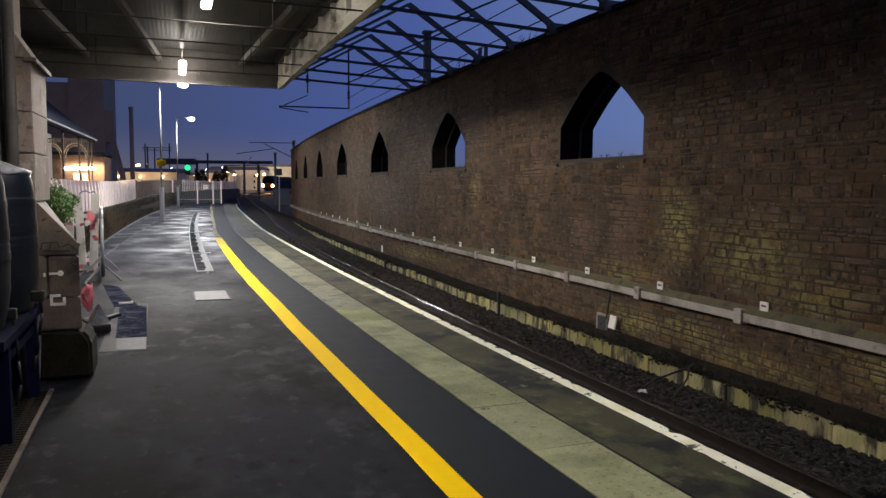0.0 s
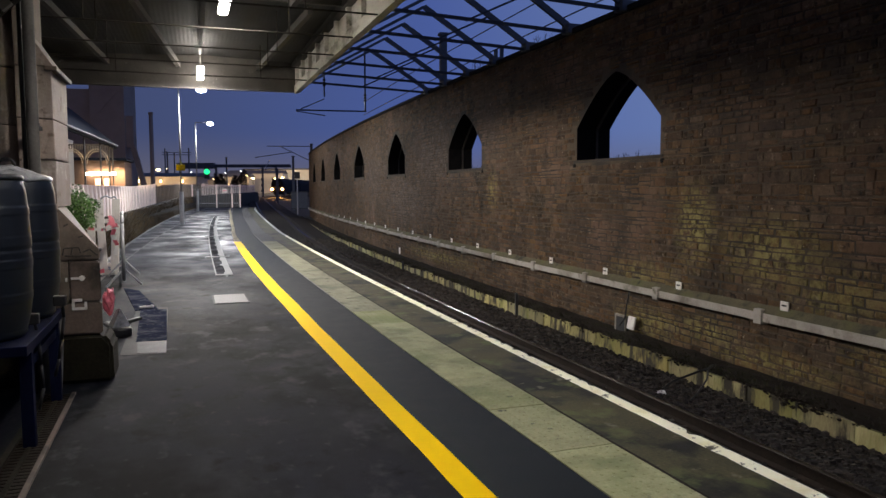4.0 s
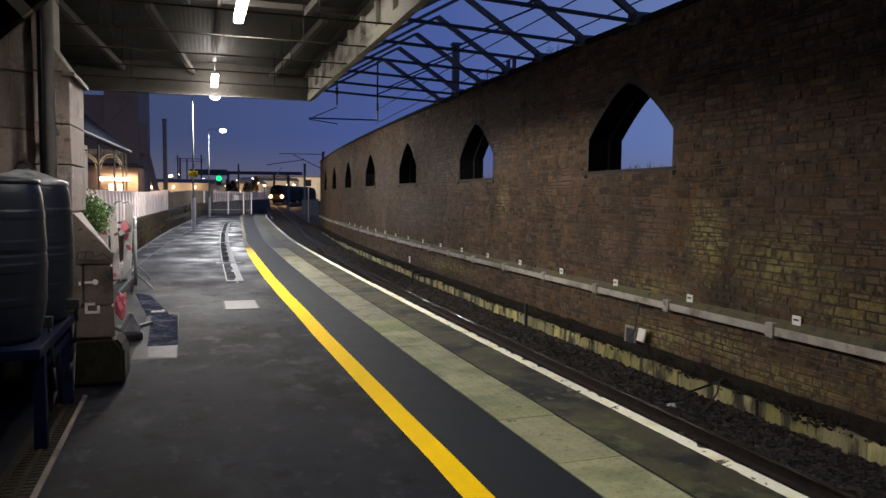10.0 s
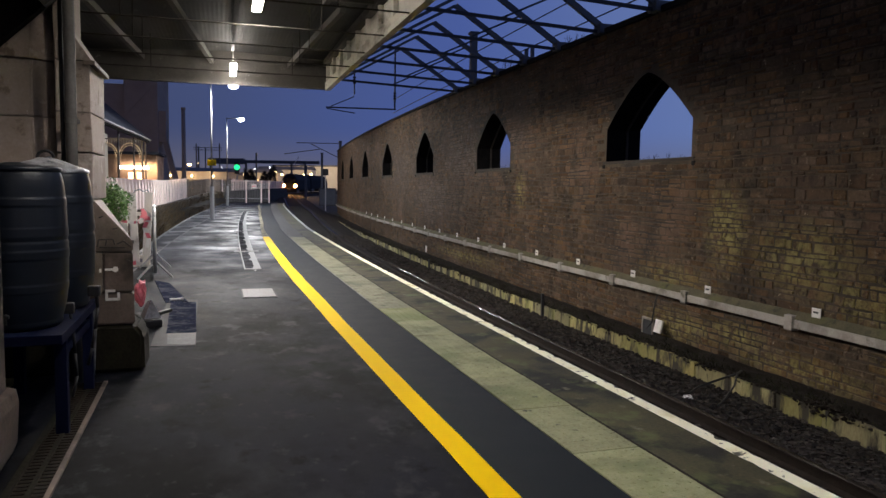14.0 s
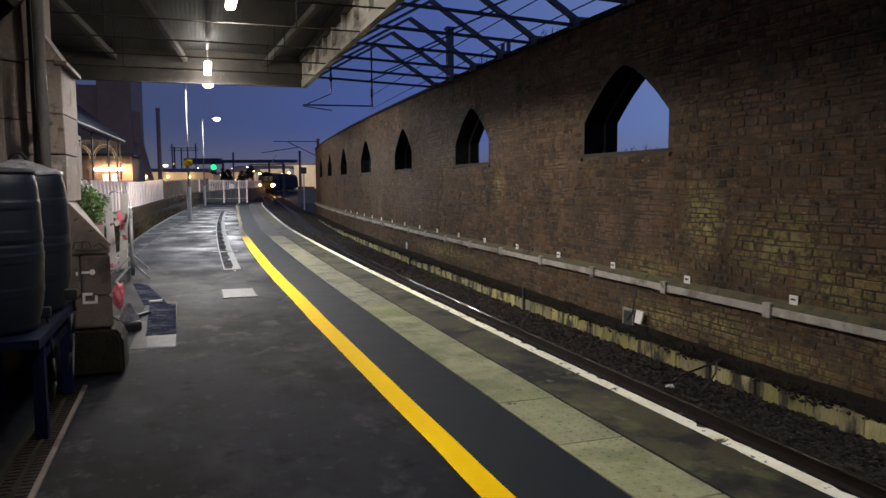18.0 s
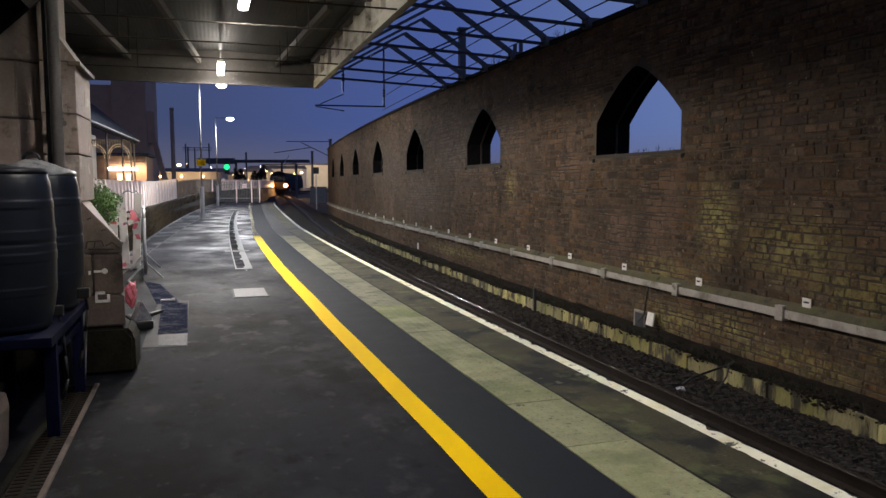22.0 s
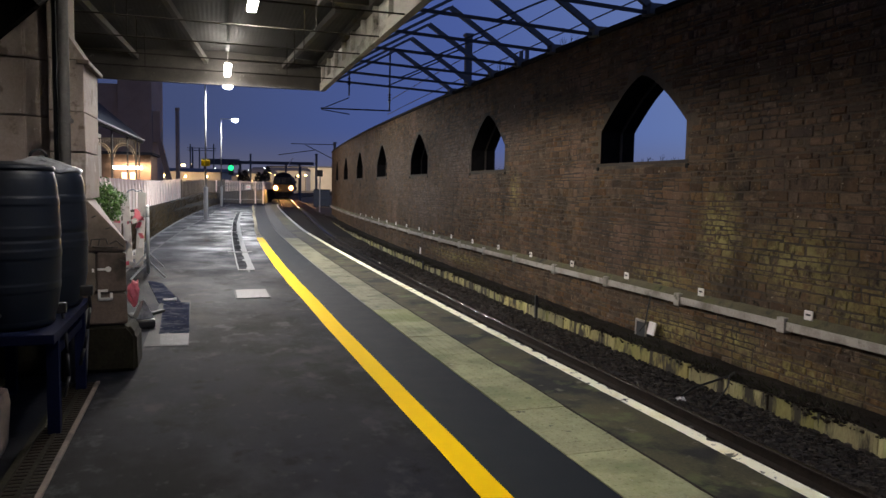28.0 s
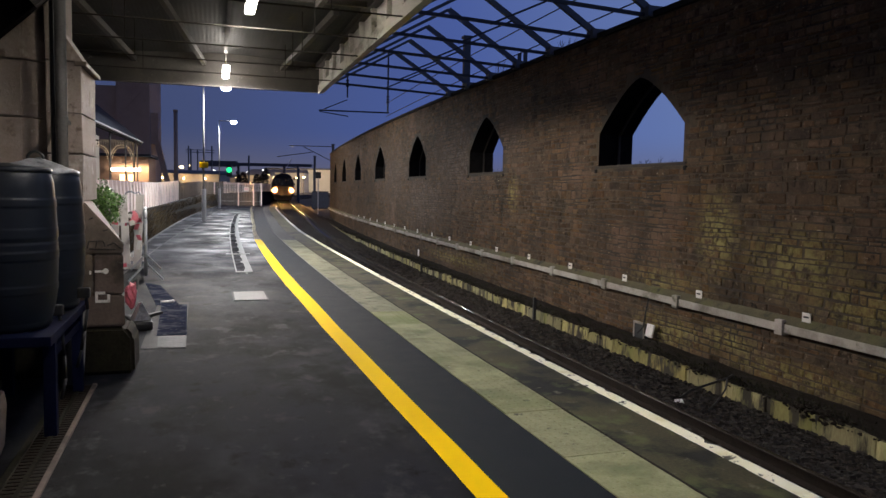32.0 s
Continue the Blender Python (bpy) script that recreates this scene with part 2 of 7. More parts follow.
M_ASPHALT = surface("old_asphalt", (0.0046, 0.0053, 0.0086), (0.0118, 0.0128, 0.0200), 2.2, 0.88, 0.6, 110, stain=[((0.027, 0.0278, 0.0325), 0.7, (0.50, 0.72)), ((0.0028, 0.0033, 0.0046), 1.5, (0.52, 0.68)), ((0.016, 0.013, 0.010), 0.35, (0.56, 0.70)), ((0.0014, 0.0016, 0.0022), 0.55, (0.50, 0.62)), ((0.024, 0.025, 0.028), 2.6, (0.57, 0.66)), ((0.0016, 0.0018, 0.0024), 3.4, (0.58, 0.66)), ((0.024, 0.024, 0.026), 9.0, (0.60, 0.72)), ((0.10, 0.10, 0.097), 36.0, (0.705, 0.74))], wet=0.30, depth=0.006, wet_at=(0.34, 0.66), wet_from=(5.0, 22.0), wet_scale=0.75, stretch=(1.2, 0.8, 1), spec=0.10)
M_ASPHALT2 = surface("new_asphalt", (0.0058, 0.0082, 0.0108), (0.0122, 0.0162, 0.0202), 5.0, 0.75, 0.3, 150, stain=[((0.014, 0.017, 0.020), 0.9, (0.55, 0.8)), ((0.09, 0.09, 0.088), 30.0, (0.74, 0.77))], depth=0.003, spec=0.14)
M_ASPHALT3 = surface("rear_asphalt", (0.0035, 0.0047, 0.0080), (0.009, 0.011, 0.0165), 3.0, 0.8, 0.35, 90, stain=[((0.026, 0.022, 0.020), 0.5, (0.52, 0.62)), ((0.004, 0.005, 0.007), 2.0, (0.52, 0.66))], wet=0.32, wet_at=(0.46, 0.62), wet_scale=0.8, depth=0.006, spec=0.12)
M_SLAB = surface("mossy_paving", (0.185, 0.192, 0.098), (0.335, 0.338, 0.190), 6.0, 0.8, 0.5, 60, stain=[((0.105, 0.11, 0.068), 1.6, (0.50, 0.72)), ((0.17, 0.20, 0.07), 0.8, (0.5, 0.7)), ((0.05, 0.05, 0.03), 9.0, (0.63, 0.72)), ((0.42, 0.42, 0.32), 22.0, (0.66, 0.74))], vary=0.07, depth=0.005, spec=0.3)
# darker copy of the near slabs' colour for the platform's middle stretch
M_SLAB_MID = surface("darker_paving", (0.135, 0.136, 0.088), (0.245, 0.243, 0.165), 6.0, 0.8, 0.5, 60, stain=[((0.08, 0.082, 0.054), 1.6, (0.50, 0.72)), ((0.045, 0.045, 0.03), 5.0, (0.58, 0.70))], vary=0.04, depth=0.005, spec=0.3)
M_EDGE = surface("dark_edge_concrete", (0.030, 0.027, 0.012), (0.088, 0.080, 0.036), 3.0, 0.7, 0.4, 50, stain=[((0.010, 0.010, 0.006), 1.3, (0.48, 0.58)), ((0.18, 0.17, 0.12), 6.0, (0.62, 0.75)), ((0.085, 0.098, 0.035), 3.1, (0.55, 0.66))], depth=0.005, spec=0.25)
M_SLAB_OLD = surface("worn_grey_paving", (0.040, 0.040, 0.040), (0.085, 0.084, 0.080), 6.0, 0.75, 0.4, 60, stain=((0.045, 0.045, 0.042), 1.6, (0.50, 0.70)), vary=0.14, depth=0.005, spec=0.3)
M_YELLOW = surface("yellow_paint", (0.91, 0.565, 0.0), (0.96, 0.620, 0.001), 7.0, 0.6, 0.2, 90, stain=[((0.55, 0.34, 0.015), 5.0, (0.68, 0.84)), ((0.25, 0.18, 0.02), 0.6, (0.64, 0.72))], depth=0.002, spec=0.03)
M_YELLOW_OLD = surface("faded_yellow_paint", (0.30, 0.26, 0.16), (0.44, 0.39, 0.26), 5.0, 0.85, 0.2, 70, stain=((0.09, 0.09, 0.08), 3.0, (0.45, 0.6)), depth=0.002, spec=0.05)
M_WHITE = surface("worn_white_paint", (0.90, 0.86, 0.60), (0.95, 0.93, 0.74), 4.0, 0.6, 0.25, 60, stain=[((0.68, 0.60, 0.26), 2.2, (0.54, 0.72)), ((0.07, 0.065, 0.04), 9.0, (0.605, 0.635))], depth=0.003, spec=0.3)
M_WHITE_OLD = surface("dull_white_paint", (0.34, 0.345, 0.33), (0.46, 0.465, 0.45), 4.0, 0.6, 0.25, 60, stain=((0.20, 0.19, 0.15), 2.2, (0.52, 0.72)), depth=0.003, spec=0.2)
# yellow-green lichen on the wall: along, height, half width, half height, strength
LICHEN = ((10.0, 0.95, 0.55, 0.75, 1.0), (8.3, 0.62, 1.1, 0.60, 0.75), (11.4, 0.0, 1.3, 0.30, 0.55), (18.7, 1.5, 0.40, 0.55, 0.8), (11.2, -0.85, 1.3, 0.32, 0.8), (7.2, 0.2, 1.0, 0.45, 0.6), (24.0, -0.75, 4.0, 0.25, 0.7), (8.2, -0.95, 1.6, 0.22, 0.7), (9.6, -0.72, 0.8, 0.22, 0.9), (6.2, -0.6, 0.9, 0.3, 0.7))
# pale salt bloom, with lamplight on the far wall painted in, in the same terms
BLOOM_LIGHT = ((23.5, 2.7, 4.5, 1.5, 0.62), (18.8, 3.1, 1.2, 1.2, 0.35), (28.5, 1.2, 5.0, 1.3, 0.6), (34.0, 2.2, 5.0, 1.8, 0.4))
WALL_PATCHES = ((BLOOM_LIGHT, (0.235, 0.190, 0.165), (0.34, 0.62)), (LICHEN, (0.31, 0.27, 0.10), (0.41, 0.58)))
M_STONE = surface("sooty_wall_stone", (0.051, 0.0330, 0.0190), (0.134, 0.083, 0.047), 3.4, 0.9, 0.9, 26, stain=[((0.070, 0.047, 0.032), 0.55, (0.50, 0.66)), ((0.026, 0.020, 0.014), 1.3, (0.56, 0.70)), ((0.185, 0.118, 0.082), 0.42, (0.56, 0.76)), ((0.20, 0.155, 0.112), 9.0, (0.60, 0.74)), ((0.016, 0.013, 0.010), 6.0, (0.58, 0.70)), ((0.40, 0.34, 0.25), 13.0, (0.675, 0.72))], vary=0.40, island=True, depth=0.030, spec=0.2, patches=WALL_PATCHES)
M_STONE1 = surface("sooty_single_stone", (0.051, 0.0330, 0.0190), (0.134, 0.083, 0.047), 3.4, 0.9, 0.9, 26, stain=[((0.070, 0.047, 0.032), 0.55, (0.50, 0.66)), ((0.026, 0.020, 0.014), 1.3, (0.56, 0.70)), ((0.185, 0.118, 0.082), 0.42, (0.56, 0.76)), ((0.20, 0.155, 0.112), 9.0, (0.60, 0.74)), ((0.016, 0.013, 0.010), 6.0, (0.58, 0.70)), ((0.40, 0.34, 0.25), 13.0, (0.675, 0.72))], vary=0.40, depth=0.030, spec=0.2, patches=WALL_PATCHES)
M_MORTAR = surface("dark_mortar", (0.042, 0.030, 0.019), (0.108, 0.076, 0.048), 9.0, 0.95, 0.6, 60, stain=((0.03, 0.024, 0.018), 0.8, (0.45, 0.62)), depth=0.01)
# near-black colour puts the openings' shade into the stone
M_REVEAL = surface("shade_black_stone", (0.004, 0.0035, 0.0035), (0.012, 0.0105, 0.0095), 5.0, 0.95, 0.6, 30, spec=0.08)
M_COPING = surface("dark_coping", (0.007, 0.0065, 0.006), (0.017, 0.016, 0.014), 3.0, 0.9, 0.5, 40, spec=0.2)
M_SILL = surface("stone_sill", (0.022, 0.017, 0.0115), (0.055, 0.041, 0.028), 5.0, 0.85, 0.4, 50)
M_ASHLAR = surface("sandstone_ashlar", (0.295, 0.238, 0.205), (0.44, 0.365, 0.32), 2.2, 0.85, 0.5, 40, stain=[((0.26, 0.20, 0.165), 1.3, (0.50, 0.68)), ((0.14, 0.11, 0.09), 4.0, (0.64, 0.74)), ((0.70, 0.62, 0.56), 2.6, (0.62, 0.74)), ((0.19, 0.145, 0.118), 7.0, (0.60, 0.68)), ((0.72, 0.65, 0.60), 16.0, (0.68, 0.73))], vary=0.16, depth=0.022)
M_ASHLAR_DK = surface("worn_sandstone_base", (0.165, 0.128, 0.102), (0.30, 0.238, 0.195), 3.0, 0.8, 0.5, 40, stain=[((0.11, 0.088, 0.066), 1.8, (0.47, 0.66)), ((0.05, 0.044, 0.034), 5.0, (0.60, 0.70))], depth=0.010)
M_FOOT = surface("mossy_black_stone", (0.008, 0.0072, 0.0048), (0.026, 0.023, 0.015), 4.0, 0.9, 0.6, 40, stain=((0.014, 0.017, 0.006), 2.0, (0.5, 0.68)), depth=0.010, spec=0.1)
M_BROWN = surface("damp_brown_stone", (0.085, 0.062, 0.049), (0.17, 0.126, 0.102), 4.0, 0.85, 0.5, 40, stain=((0.03, 0.024, 0.018), 2.4, (0.5, 0.68)), depth=0.010)
M_SCRAWL = surface("dark_scrawl_paint", (0.030, 0.026, 0.022), (0.07, 0.06, 0.05), 9.0, 0.7, 0.1, 60)
M_CONDUIT = surface("grey_conduit", (0.27, 0.245, 0.21), (0.44, 0.405, 0.36), 2.0, 0.6, 0.1, 40, stain=[((0.15, 0.13, 0.10), 1.2, (0.48, 0.64)), ((0.09, 0.085, 0.05), 3.5, (0.58, 0.7))], vary=0.12)
M_PLATE = surface("white_plate", (0.76, 0.72, 0.67), (0.86, 0.83, 0.79), 8.0, 0.5, 0.05, 40, stain=((0.4, 0.34, 0.28), 9.0, (0.58, 0.75)))
M_KERB = surface("yellowed_concrete", (0.21, 0.175, 0.068), (0.43, 0.385, 0.17), 3.0, 0.8, 0.4, 40, stain=[((0.16, 0.17, 0.035), 1.3, (0.52, 0.66)), ((0.035, 0.028, 0.017), 3.6, (0.48, 0.58)), ((0.02, 0.017, 0.012), 9.0, (0.60, 0.68))], vary=0.4, stretch=(1, 1, 0.3))
M_FILLET = surface("mossy_fillet", (0.055, 0.048, 0.024), (0.13, 0.115, 0.060), 4.0, 0.9, 0.6, 40, stain=[((0.10, 0.105, 0.030), 1.2, (0.5, 0.68)), ((0.03, 0.026, 0.016), 3.0, (0.56, 0.7))], depth=0.01)
M_DIRT = surface("damp_dirt", (0.010, 0.0075, 0.005), (0.030, 0.022, 0.015), 6.0, 0.85, 0.9, 30, stain=((0.032, 0.036, 0.013), 1.5, (0.58, 0.7)), depth=0.03, spec=0.15)
M_MOSS = surface("dull_moss", (0.012, 0.011, 0.005), (0.034, 0.032, 0.011), 6.0, 0.9, 0.0, 30, vary=0.4, island=True)
M_BALLAST = surface("track_ballast", (0.014, 0.0115, 0.0095), (0.064, 0.053, 0.043), 14.0, 0.8, 0.4, 60, stain=((0.15, 0.13, 0.105), 30.0, (0.62, 0.74)), vary=0.6, island=True, spec=0.25)
M_BALLAST_BED = surface("ballast_bed", (0.008, 0.007, 0.006), (0.032, 0.027, 0.023), 25.0, 0.9, 1.0, 70, depth=0.03, spec=0.15)
M_RAIL = surface("rail_steel", (0.010, 0.007, 0.0055), (0.030, 0.021, 0.016), 6.0, 0.8, 0.2, 60, spec=0.15)
M_RUST = surface("black_rusty_iron", (0.006, 0.0045, 0.0035), (0.020, 0.014, 0.010), 9.0, 0.85, 0.3, 60, spec=0.1)
M_RAILTOP = surface("worn_rail_head", (0.022, 0.017, 0.014), (0.050, 0.040, 0.033), 6.0, 0.19, 0.0, 60, spec=0.34)
M_SLEEPER = surface("dark_sleeper", (0.015, 0.013, 0.011), (0.04, 0.035, 0.03), 8.0, 0.85, 0.4, 40, vary=0.2)
M_STEEL = surface("painted_truss_steel", (0.065, 0.075, 0.090), (0.11, 0.125, 0.145), 5.0, 0.65, 0.15, 50)
M_DARKSTEEL = surface("dark_steel", (0.018, 0.019, 0.022), (0.04, 0.042, 0.046), 5.0, 0.55, 0.15, 50)
M_GALV = surface("galvanised_steel", (0.30, 0.31, 0.32), (0.46, 0.47, 0.48), 12.0, 0.45, 0.1, 60, metal=0.2)
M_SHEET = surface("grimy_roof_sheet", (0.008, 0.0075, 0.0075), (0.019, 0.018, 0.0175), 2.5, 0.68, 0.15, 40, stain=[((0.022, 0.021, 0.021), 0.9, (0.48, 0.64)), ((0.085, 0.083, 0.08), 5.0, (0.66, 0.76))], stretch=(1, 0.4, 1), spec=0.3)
M_TIMBER = surface("peeling_cream_paint", (0.34, 0.325, 0.285), (0.52, 0.50, 0.45), 3.0, 0.65, 0.2, 50, stain=[((0.12, 0.11, 0.09), 2.2, (0.53, 0.68)), ((0.06, 0.055, 0.05), 6.0, (0.62, 0.72))], stretch=(1, 0.35, 1))
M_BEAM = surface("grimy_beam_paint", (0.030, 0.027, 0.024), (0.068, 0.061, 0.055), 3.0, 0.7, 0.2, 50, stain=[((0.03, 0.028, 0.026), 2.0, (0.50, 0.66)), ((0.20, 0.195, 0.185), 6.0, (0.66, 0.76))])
M_ROD = surface("grimy_thin_iron", (0.020, 0.018, 0.016), (0.045, 0.040, 0.036), 6.0, 0.85, 0.2, 60, spec=0.1)
M_BARREL = surface("dark_plastic", (0.0045, 0.0074, 0.0135), (0.0075, 0.0115, 0.0205), 3.0, 0.43, 0.04, 80, spec=0.38)
M_LID = surface("grey_plastic_lid", (0.17, 0.178, 0.196), (0.50, 0.515, 0.555), 9.0, 0.30, 0.9, 24, depth=0.018)
M_BLUE = surface("blue_painted_steel", (0.004, 0.0055, 0.018), (0.007, 0.010, 0.034), 5.0, 0.7, 0.1, 60, spec=0.04)
M_BLACK_TIMBER = surface("black_timber", (0.002, 0.002, 0.002), (0.005, 0.0045, 0.0045), 5.0, 0.95, 0.2, 50, spec=0.03)
M_PIPE = surface("grey_painted_pipe", (0.17, 0.166, 0.162), (0.27, 0.263, 0.258), 3.0, 0.5, 0.05, 50, stain=((0.07, 0.065, 0.06), 1.5, (0.55, 0.7)))
M_PIPE_DK = surface("dull_grey_pipe", (0.085, 0.080, 0.078), (0.145, 0.138, 0.134), 3.0, 0.55, 0.1, 50, stain=((0.05, 0.046, 0.042), 1.5, (0.52, 0.7)))
M_BLACK = surface("black_rubber", (0.008, 0.008, 0.009), (0.02, 0.02, 0.021), 8.0, 0.5, 0.1, 60)
M_FENCE = surface("white_fence_paint", (0.76, 0.62, 0.565), (0.86, 0.73, 0.68), 5.0, 0.55, 0.1, 50, stain=((0.42, 0.37, 0.34), 3.0, (0.58, 0.76)))
M_PALE = surface("dull_palisade_steel", (0.075, 0.075, 0.075), (0.13, 0.13, 0.125), 6.0, 0.55, 0.1, 50, metal=0.3)
M_FENCE_DK = surface("dark_fence_paint", (0.07, 0.056, 0.046), (0.15, 0.122, 0.10), 5.0, 0.55, 0.1, 50)
M_BANK = surface("overgrown_bank", (0.007, 0.0050, 0.0032), (0.020, 0.0140, 0.0085), 3.0, 0.95, 1.0, 18, stain=((0.020, 0.023, 0.009), 1.4, (0.54, 0.70)), depth=0.06)
M_DRYGRASS = surface("dry_grass", (0.045, 0.030, 0.014), (0.12, 0.085, 0.04), 4.0, 0.9, 0.0, 30, vary=0.5, island=True)
M_LEAF = surface("shrub_leaf", (0.060, 0.14, 0.030), (0.14, 0.26, 0.065), 9.0, 0.55, 0.1, 60, vary=0.4, island=True)
M_TWIG = surface("brown_twig", (0.05, 0.035, 0.02), (0.09, 0.065, 0.04), 9.0, 0.8, 0.2, 60)
M_POT = surface("dark_planter", (0.04, 0.035, 0.03), (0.08, 0.07, 0.06), 5.0, 0.7, 0.1, 50)
M_RED = surface("red_tape", (0.80, 0.13, 0.20), (0.90, 0.30, 0.34), 8.0, 0.4, 0.05, 60)
M_WTAPE = surface("white_tape", (0.72, 0.70, 0.68), (0.82, 0.80, 0.78), 8.0, 0.4, 0.05, 60)
M_TOWER = surface("dark_tower_cladding", (0.155, 0.140, 0.135), (0.22, 0.198, 0.19), 0.6, 0.9, 0.2, 12, stain=((0.15, 0.13, 0.125), 0.25, (0.45, 0.65)))
M_SLATE = surface("dark_slate", (0.010, 0.012, 0.016), (0.024, 0.027, 0.033), 3.0, 0.9, 0.3, 30, vary=0.2, spec=0.08)
M_BRICK = surface("warm_brick", (0.13, 0.075, 0.045), (0.20, 0.12, 0.075), 3.0, 0.85, 0.3, 20)
M_AMBER = surface("dim_amber_glass", (0.10, 0.07, 0.04), (0.16, 0.11, 0.06), 1.0, 0.3, 0.0, 20)
M_CREAM = surface("cream_render", (0.34, 0.30, 0.24), (0.44, 0.40, 0.33), 1.0, 0.8, 0.1, 20)
M_GROUND = surface("dark_ground", (0.018, 0.018, 0.014), (0.045, 0.043, 0.034), 0.4, 0.95, 0.4, 6)
M_BRIDGE = surface("far_bridge_steel", (0.09, 0.092, 0.105), (0.15, 0.152, 0.17), 0.5, 0.9, 0.1, 10, spec=0.1)
M_SHED = surface("pale_shed_cladding", (0.50, 0.46, 0.40), (0.62, 0.58, 0.52), 0.3, 0.7, 0.1, 8)
M_TRAIN = surface("dark_train_paint", (0.010, 0.010, 0.014), (0.020, 0.020, 0.026), 2.0, 0.8, 0.05, 30, spec=0.08)
M_TRAINYEL = surface("grimy_yellow_train_front", (0.10, 0.066, 0.012), (0.20, 0.13, 0.02), 3.0, 0.4, 0.05, 30)
M_GLASS = surface("dark_window_glass", (0.008, 0.009, 0.012), (0.014, 0.015, 0.018), 2.0, 0.12, 0.0, 30)
M_CONCRETE = surface("pale_concrete", (0.10, 0.097, 0.092), (0.20, 0.195, 0.185), 4.0, 0.75, 0.3, 60, stain=((0.05, 0.048, 0.046), 2.0, (0.5, 0.7)), spec=0.3)
M_DRAINEDGE = surface("wet_pale_edging", (0.075, 0.078, 0.078), (0.145, 0.149, 0.150), 5.0, 0.65, 0.3, 60, stain=((0.05, 0.05, 0.05), 2.6, (0.56, 0.68)), spec=0.2)
M_PUDDLE = surface("wet_gully", (0.016, 0.0175, 0.021), (0.060, 0.062, 0.070), 5.0, 0.9, 0.25, 40, spec=0.02, stain=((0.006, 0.006, 0.008), 2.2, (0.45, 0.6)))
M_NAVY = surface("dark_navy_sheet", (0.005, 0.007, 0.019), (0.015, 0.019, 0.042), 6.0, 0.95, 0.4, 60, spec=0.01, stain=[((0.05, 0.054, 0.068), 4.0, (0.50, 0.64)), ((0.13, 0.13, 0.14), 12.0, (0.62, 0.70))])
M_PAD = surface("grey_pad", (0.010, 0.010, 0.012), (0.030, 0.030, 0.033), 4.0, 0.7, 0.3, 60, stain=((0.008, 0.008, 0.010), 1.5, (0.5, 0.68)), spec=0.12)
M_HEM = surface("clear_plastic_hem", (0.007, 0.008, 0.011), (0.024, 0.026, 0.032), 7.0, 0.6, 0.4, 50, stain=((0.07, 0.07, 0.08), 9.0, (0.62, 0.72)), spec=0.12)
M_METALCOVER = surface("worn_metal_cover", (0.030, 0.029, 0.030), (0.075, 0.072, 0.072), 9.0, 0.6, 0.3, 90, metal=0.1, spec=0.2)
G_TUBE = glow("lamp_tube", (1.0, 0.92, 0.80), 40)
G_STREET = glow("street_lamp_lens", (0.95, 0.97, 1.0), 45)
G_GREEN = glow("green_signal_lens", (0.02, 1.0, 0.30), 1.5)
G_HEAD = glow("train_headlight_lens", (1.0, 0.50, 0.15), 2200)
# orange halo of the headlights, given as a glowing disc
G_HALO = glow("headlight_halo", (1.0, 0.42, 0.18), 0.75)
G_WARM = glow("warm_far_lamp", (1.0, 0.62, 0.25), 16)
G_BOLLARD = glow("amber_bollard_lens", (1.0, 0.50, 0.18), 3.0)
G_COOL = glow("cool_far_lamp", (0.95, 0.97, 1.0), 14)
G_TUBE2 = glow("station_lamp_tube", (1.0, 0.86, 0.68), 22)
G_WINDOW = glow("lit_window", (1.0, 0.74, 0.42), 0.9)


# ---- mesh helpers ----
def link(name, bm, material, parent=None, label="", smooth=False):
    """A bmesh as one mesh object."""
    me = bpy.data.meshes.new(name)
    bm.to_mesh(me)
    bm.free()
    return part_of(name, me, material, parent, label, smooth)


def part_of(name, me, material, parent=None, label="", smooth=False):
    if material and not me.materials:
        me.materials.append(material)
    if smooth:
        for p in me.polygons:
            p.use_smooth = len(p.vertices) <= 4
    ob = new(name, me)
    if parent:
        ob.parent = parent
    if label:
        ob["label"] = label
    return ob


def part(name, bm, material, parent, label="", smooth=False):
    return link(name, bm, material, parent, label, smooth)


def box(bm, x0, x1, y0, y1, z0, z1, bevel=0.0, m=None):
    r = bmesh.ops.create_cube(bm, size=1.0)
    mat = Matrix.Translation(((x0 + x1) / 2, (y0 + y1) / 2, (z0 + z1) / 2)) @ Matrix.Diagonal((x1 - x0, y1 - y0, z1 - z0, 1))
    bmesh.ops.transform(bm, matrix=(m @ mat if m else mat), verts=r["verts"])
    if bevel:
        es = list({e for v in r["verts"] for e in v.link_edges})
        bmesh.ops.bevel(bm, geom=es, offset=bevel, segments=2, affect="EDGES", profile=0.6)
    return bm


def rod(bm, a, b, r0, r1=None, seg=8):
    a, b = Vector(a), Vector(b)
    d = b - a
    m = Matrix.Translation((a + b) / 2) @ d.to_track_quat("Z", "Y").to_matrix().to_4x4()
    bmesh.ops.create_cone(bm, cap_ends=True, segments=seg, radius1=r0, radius2=r0 if r1 is None else r1, depth=d.length, matrix=m)
    return bm


def bar(bm, a, b, w, h):
    """A square-edged bar between two places."""
    a, b = Vector(a), Vector(b)
    d = b - a
    m = Matrix.Translation((a + b) / 2) @ d.to_track_quat("Y", "Z").to_matrix().to_4x4()
    return box(bm, -w / 2, w / 2, -d.length / 2, d.length / 2, -h / 2, h / 2, 0, m)


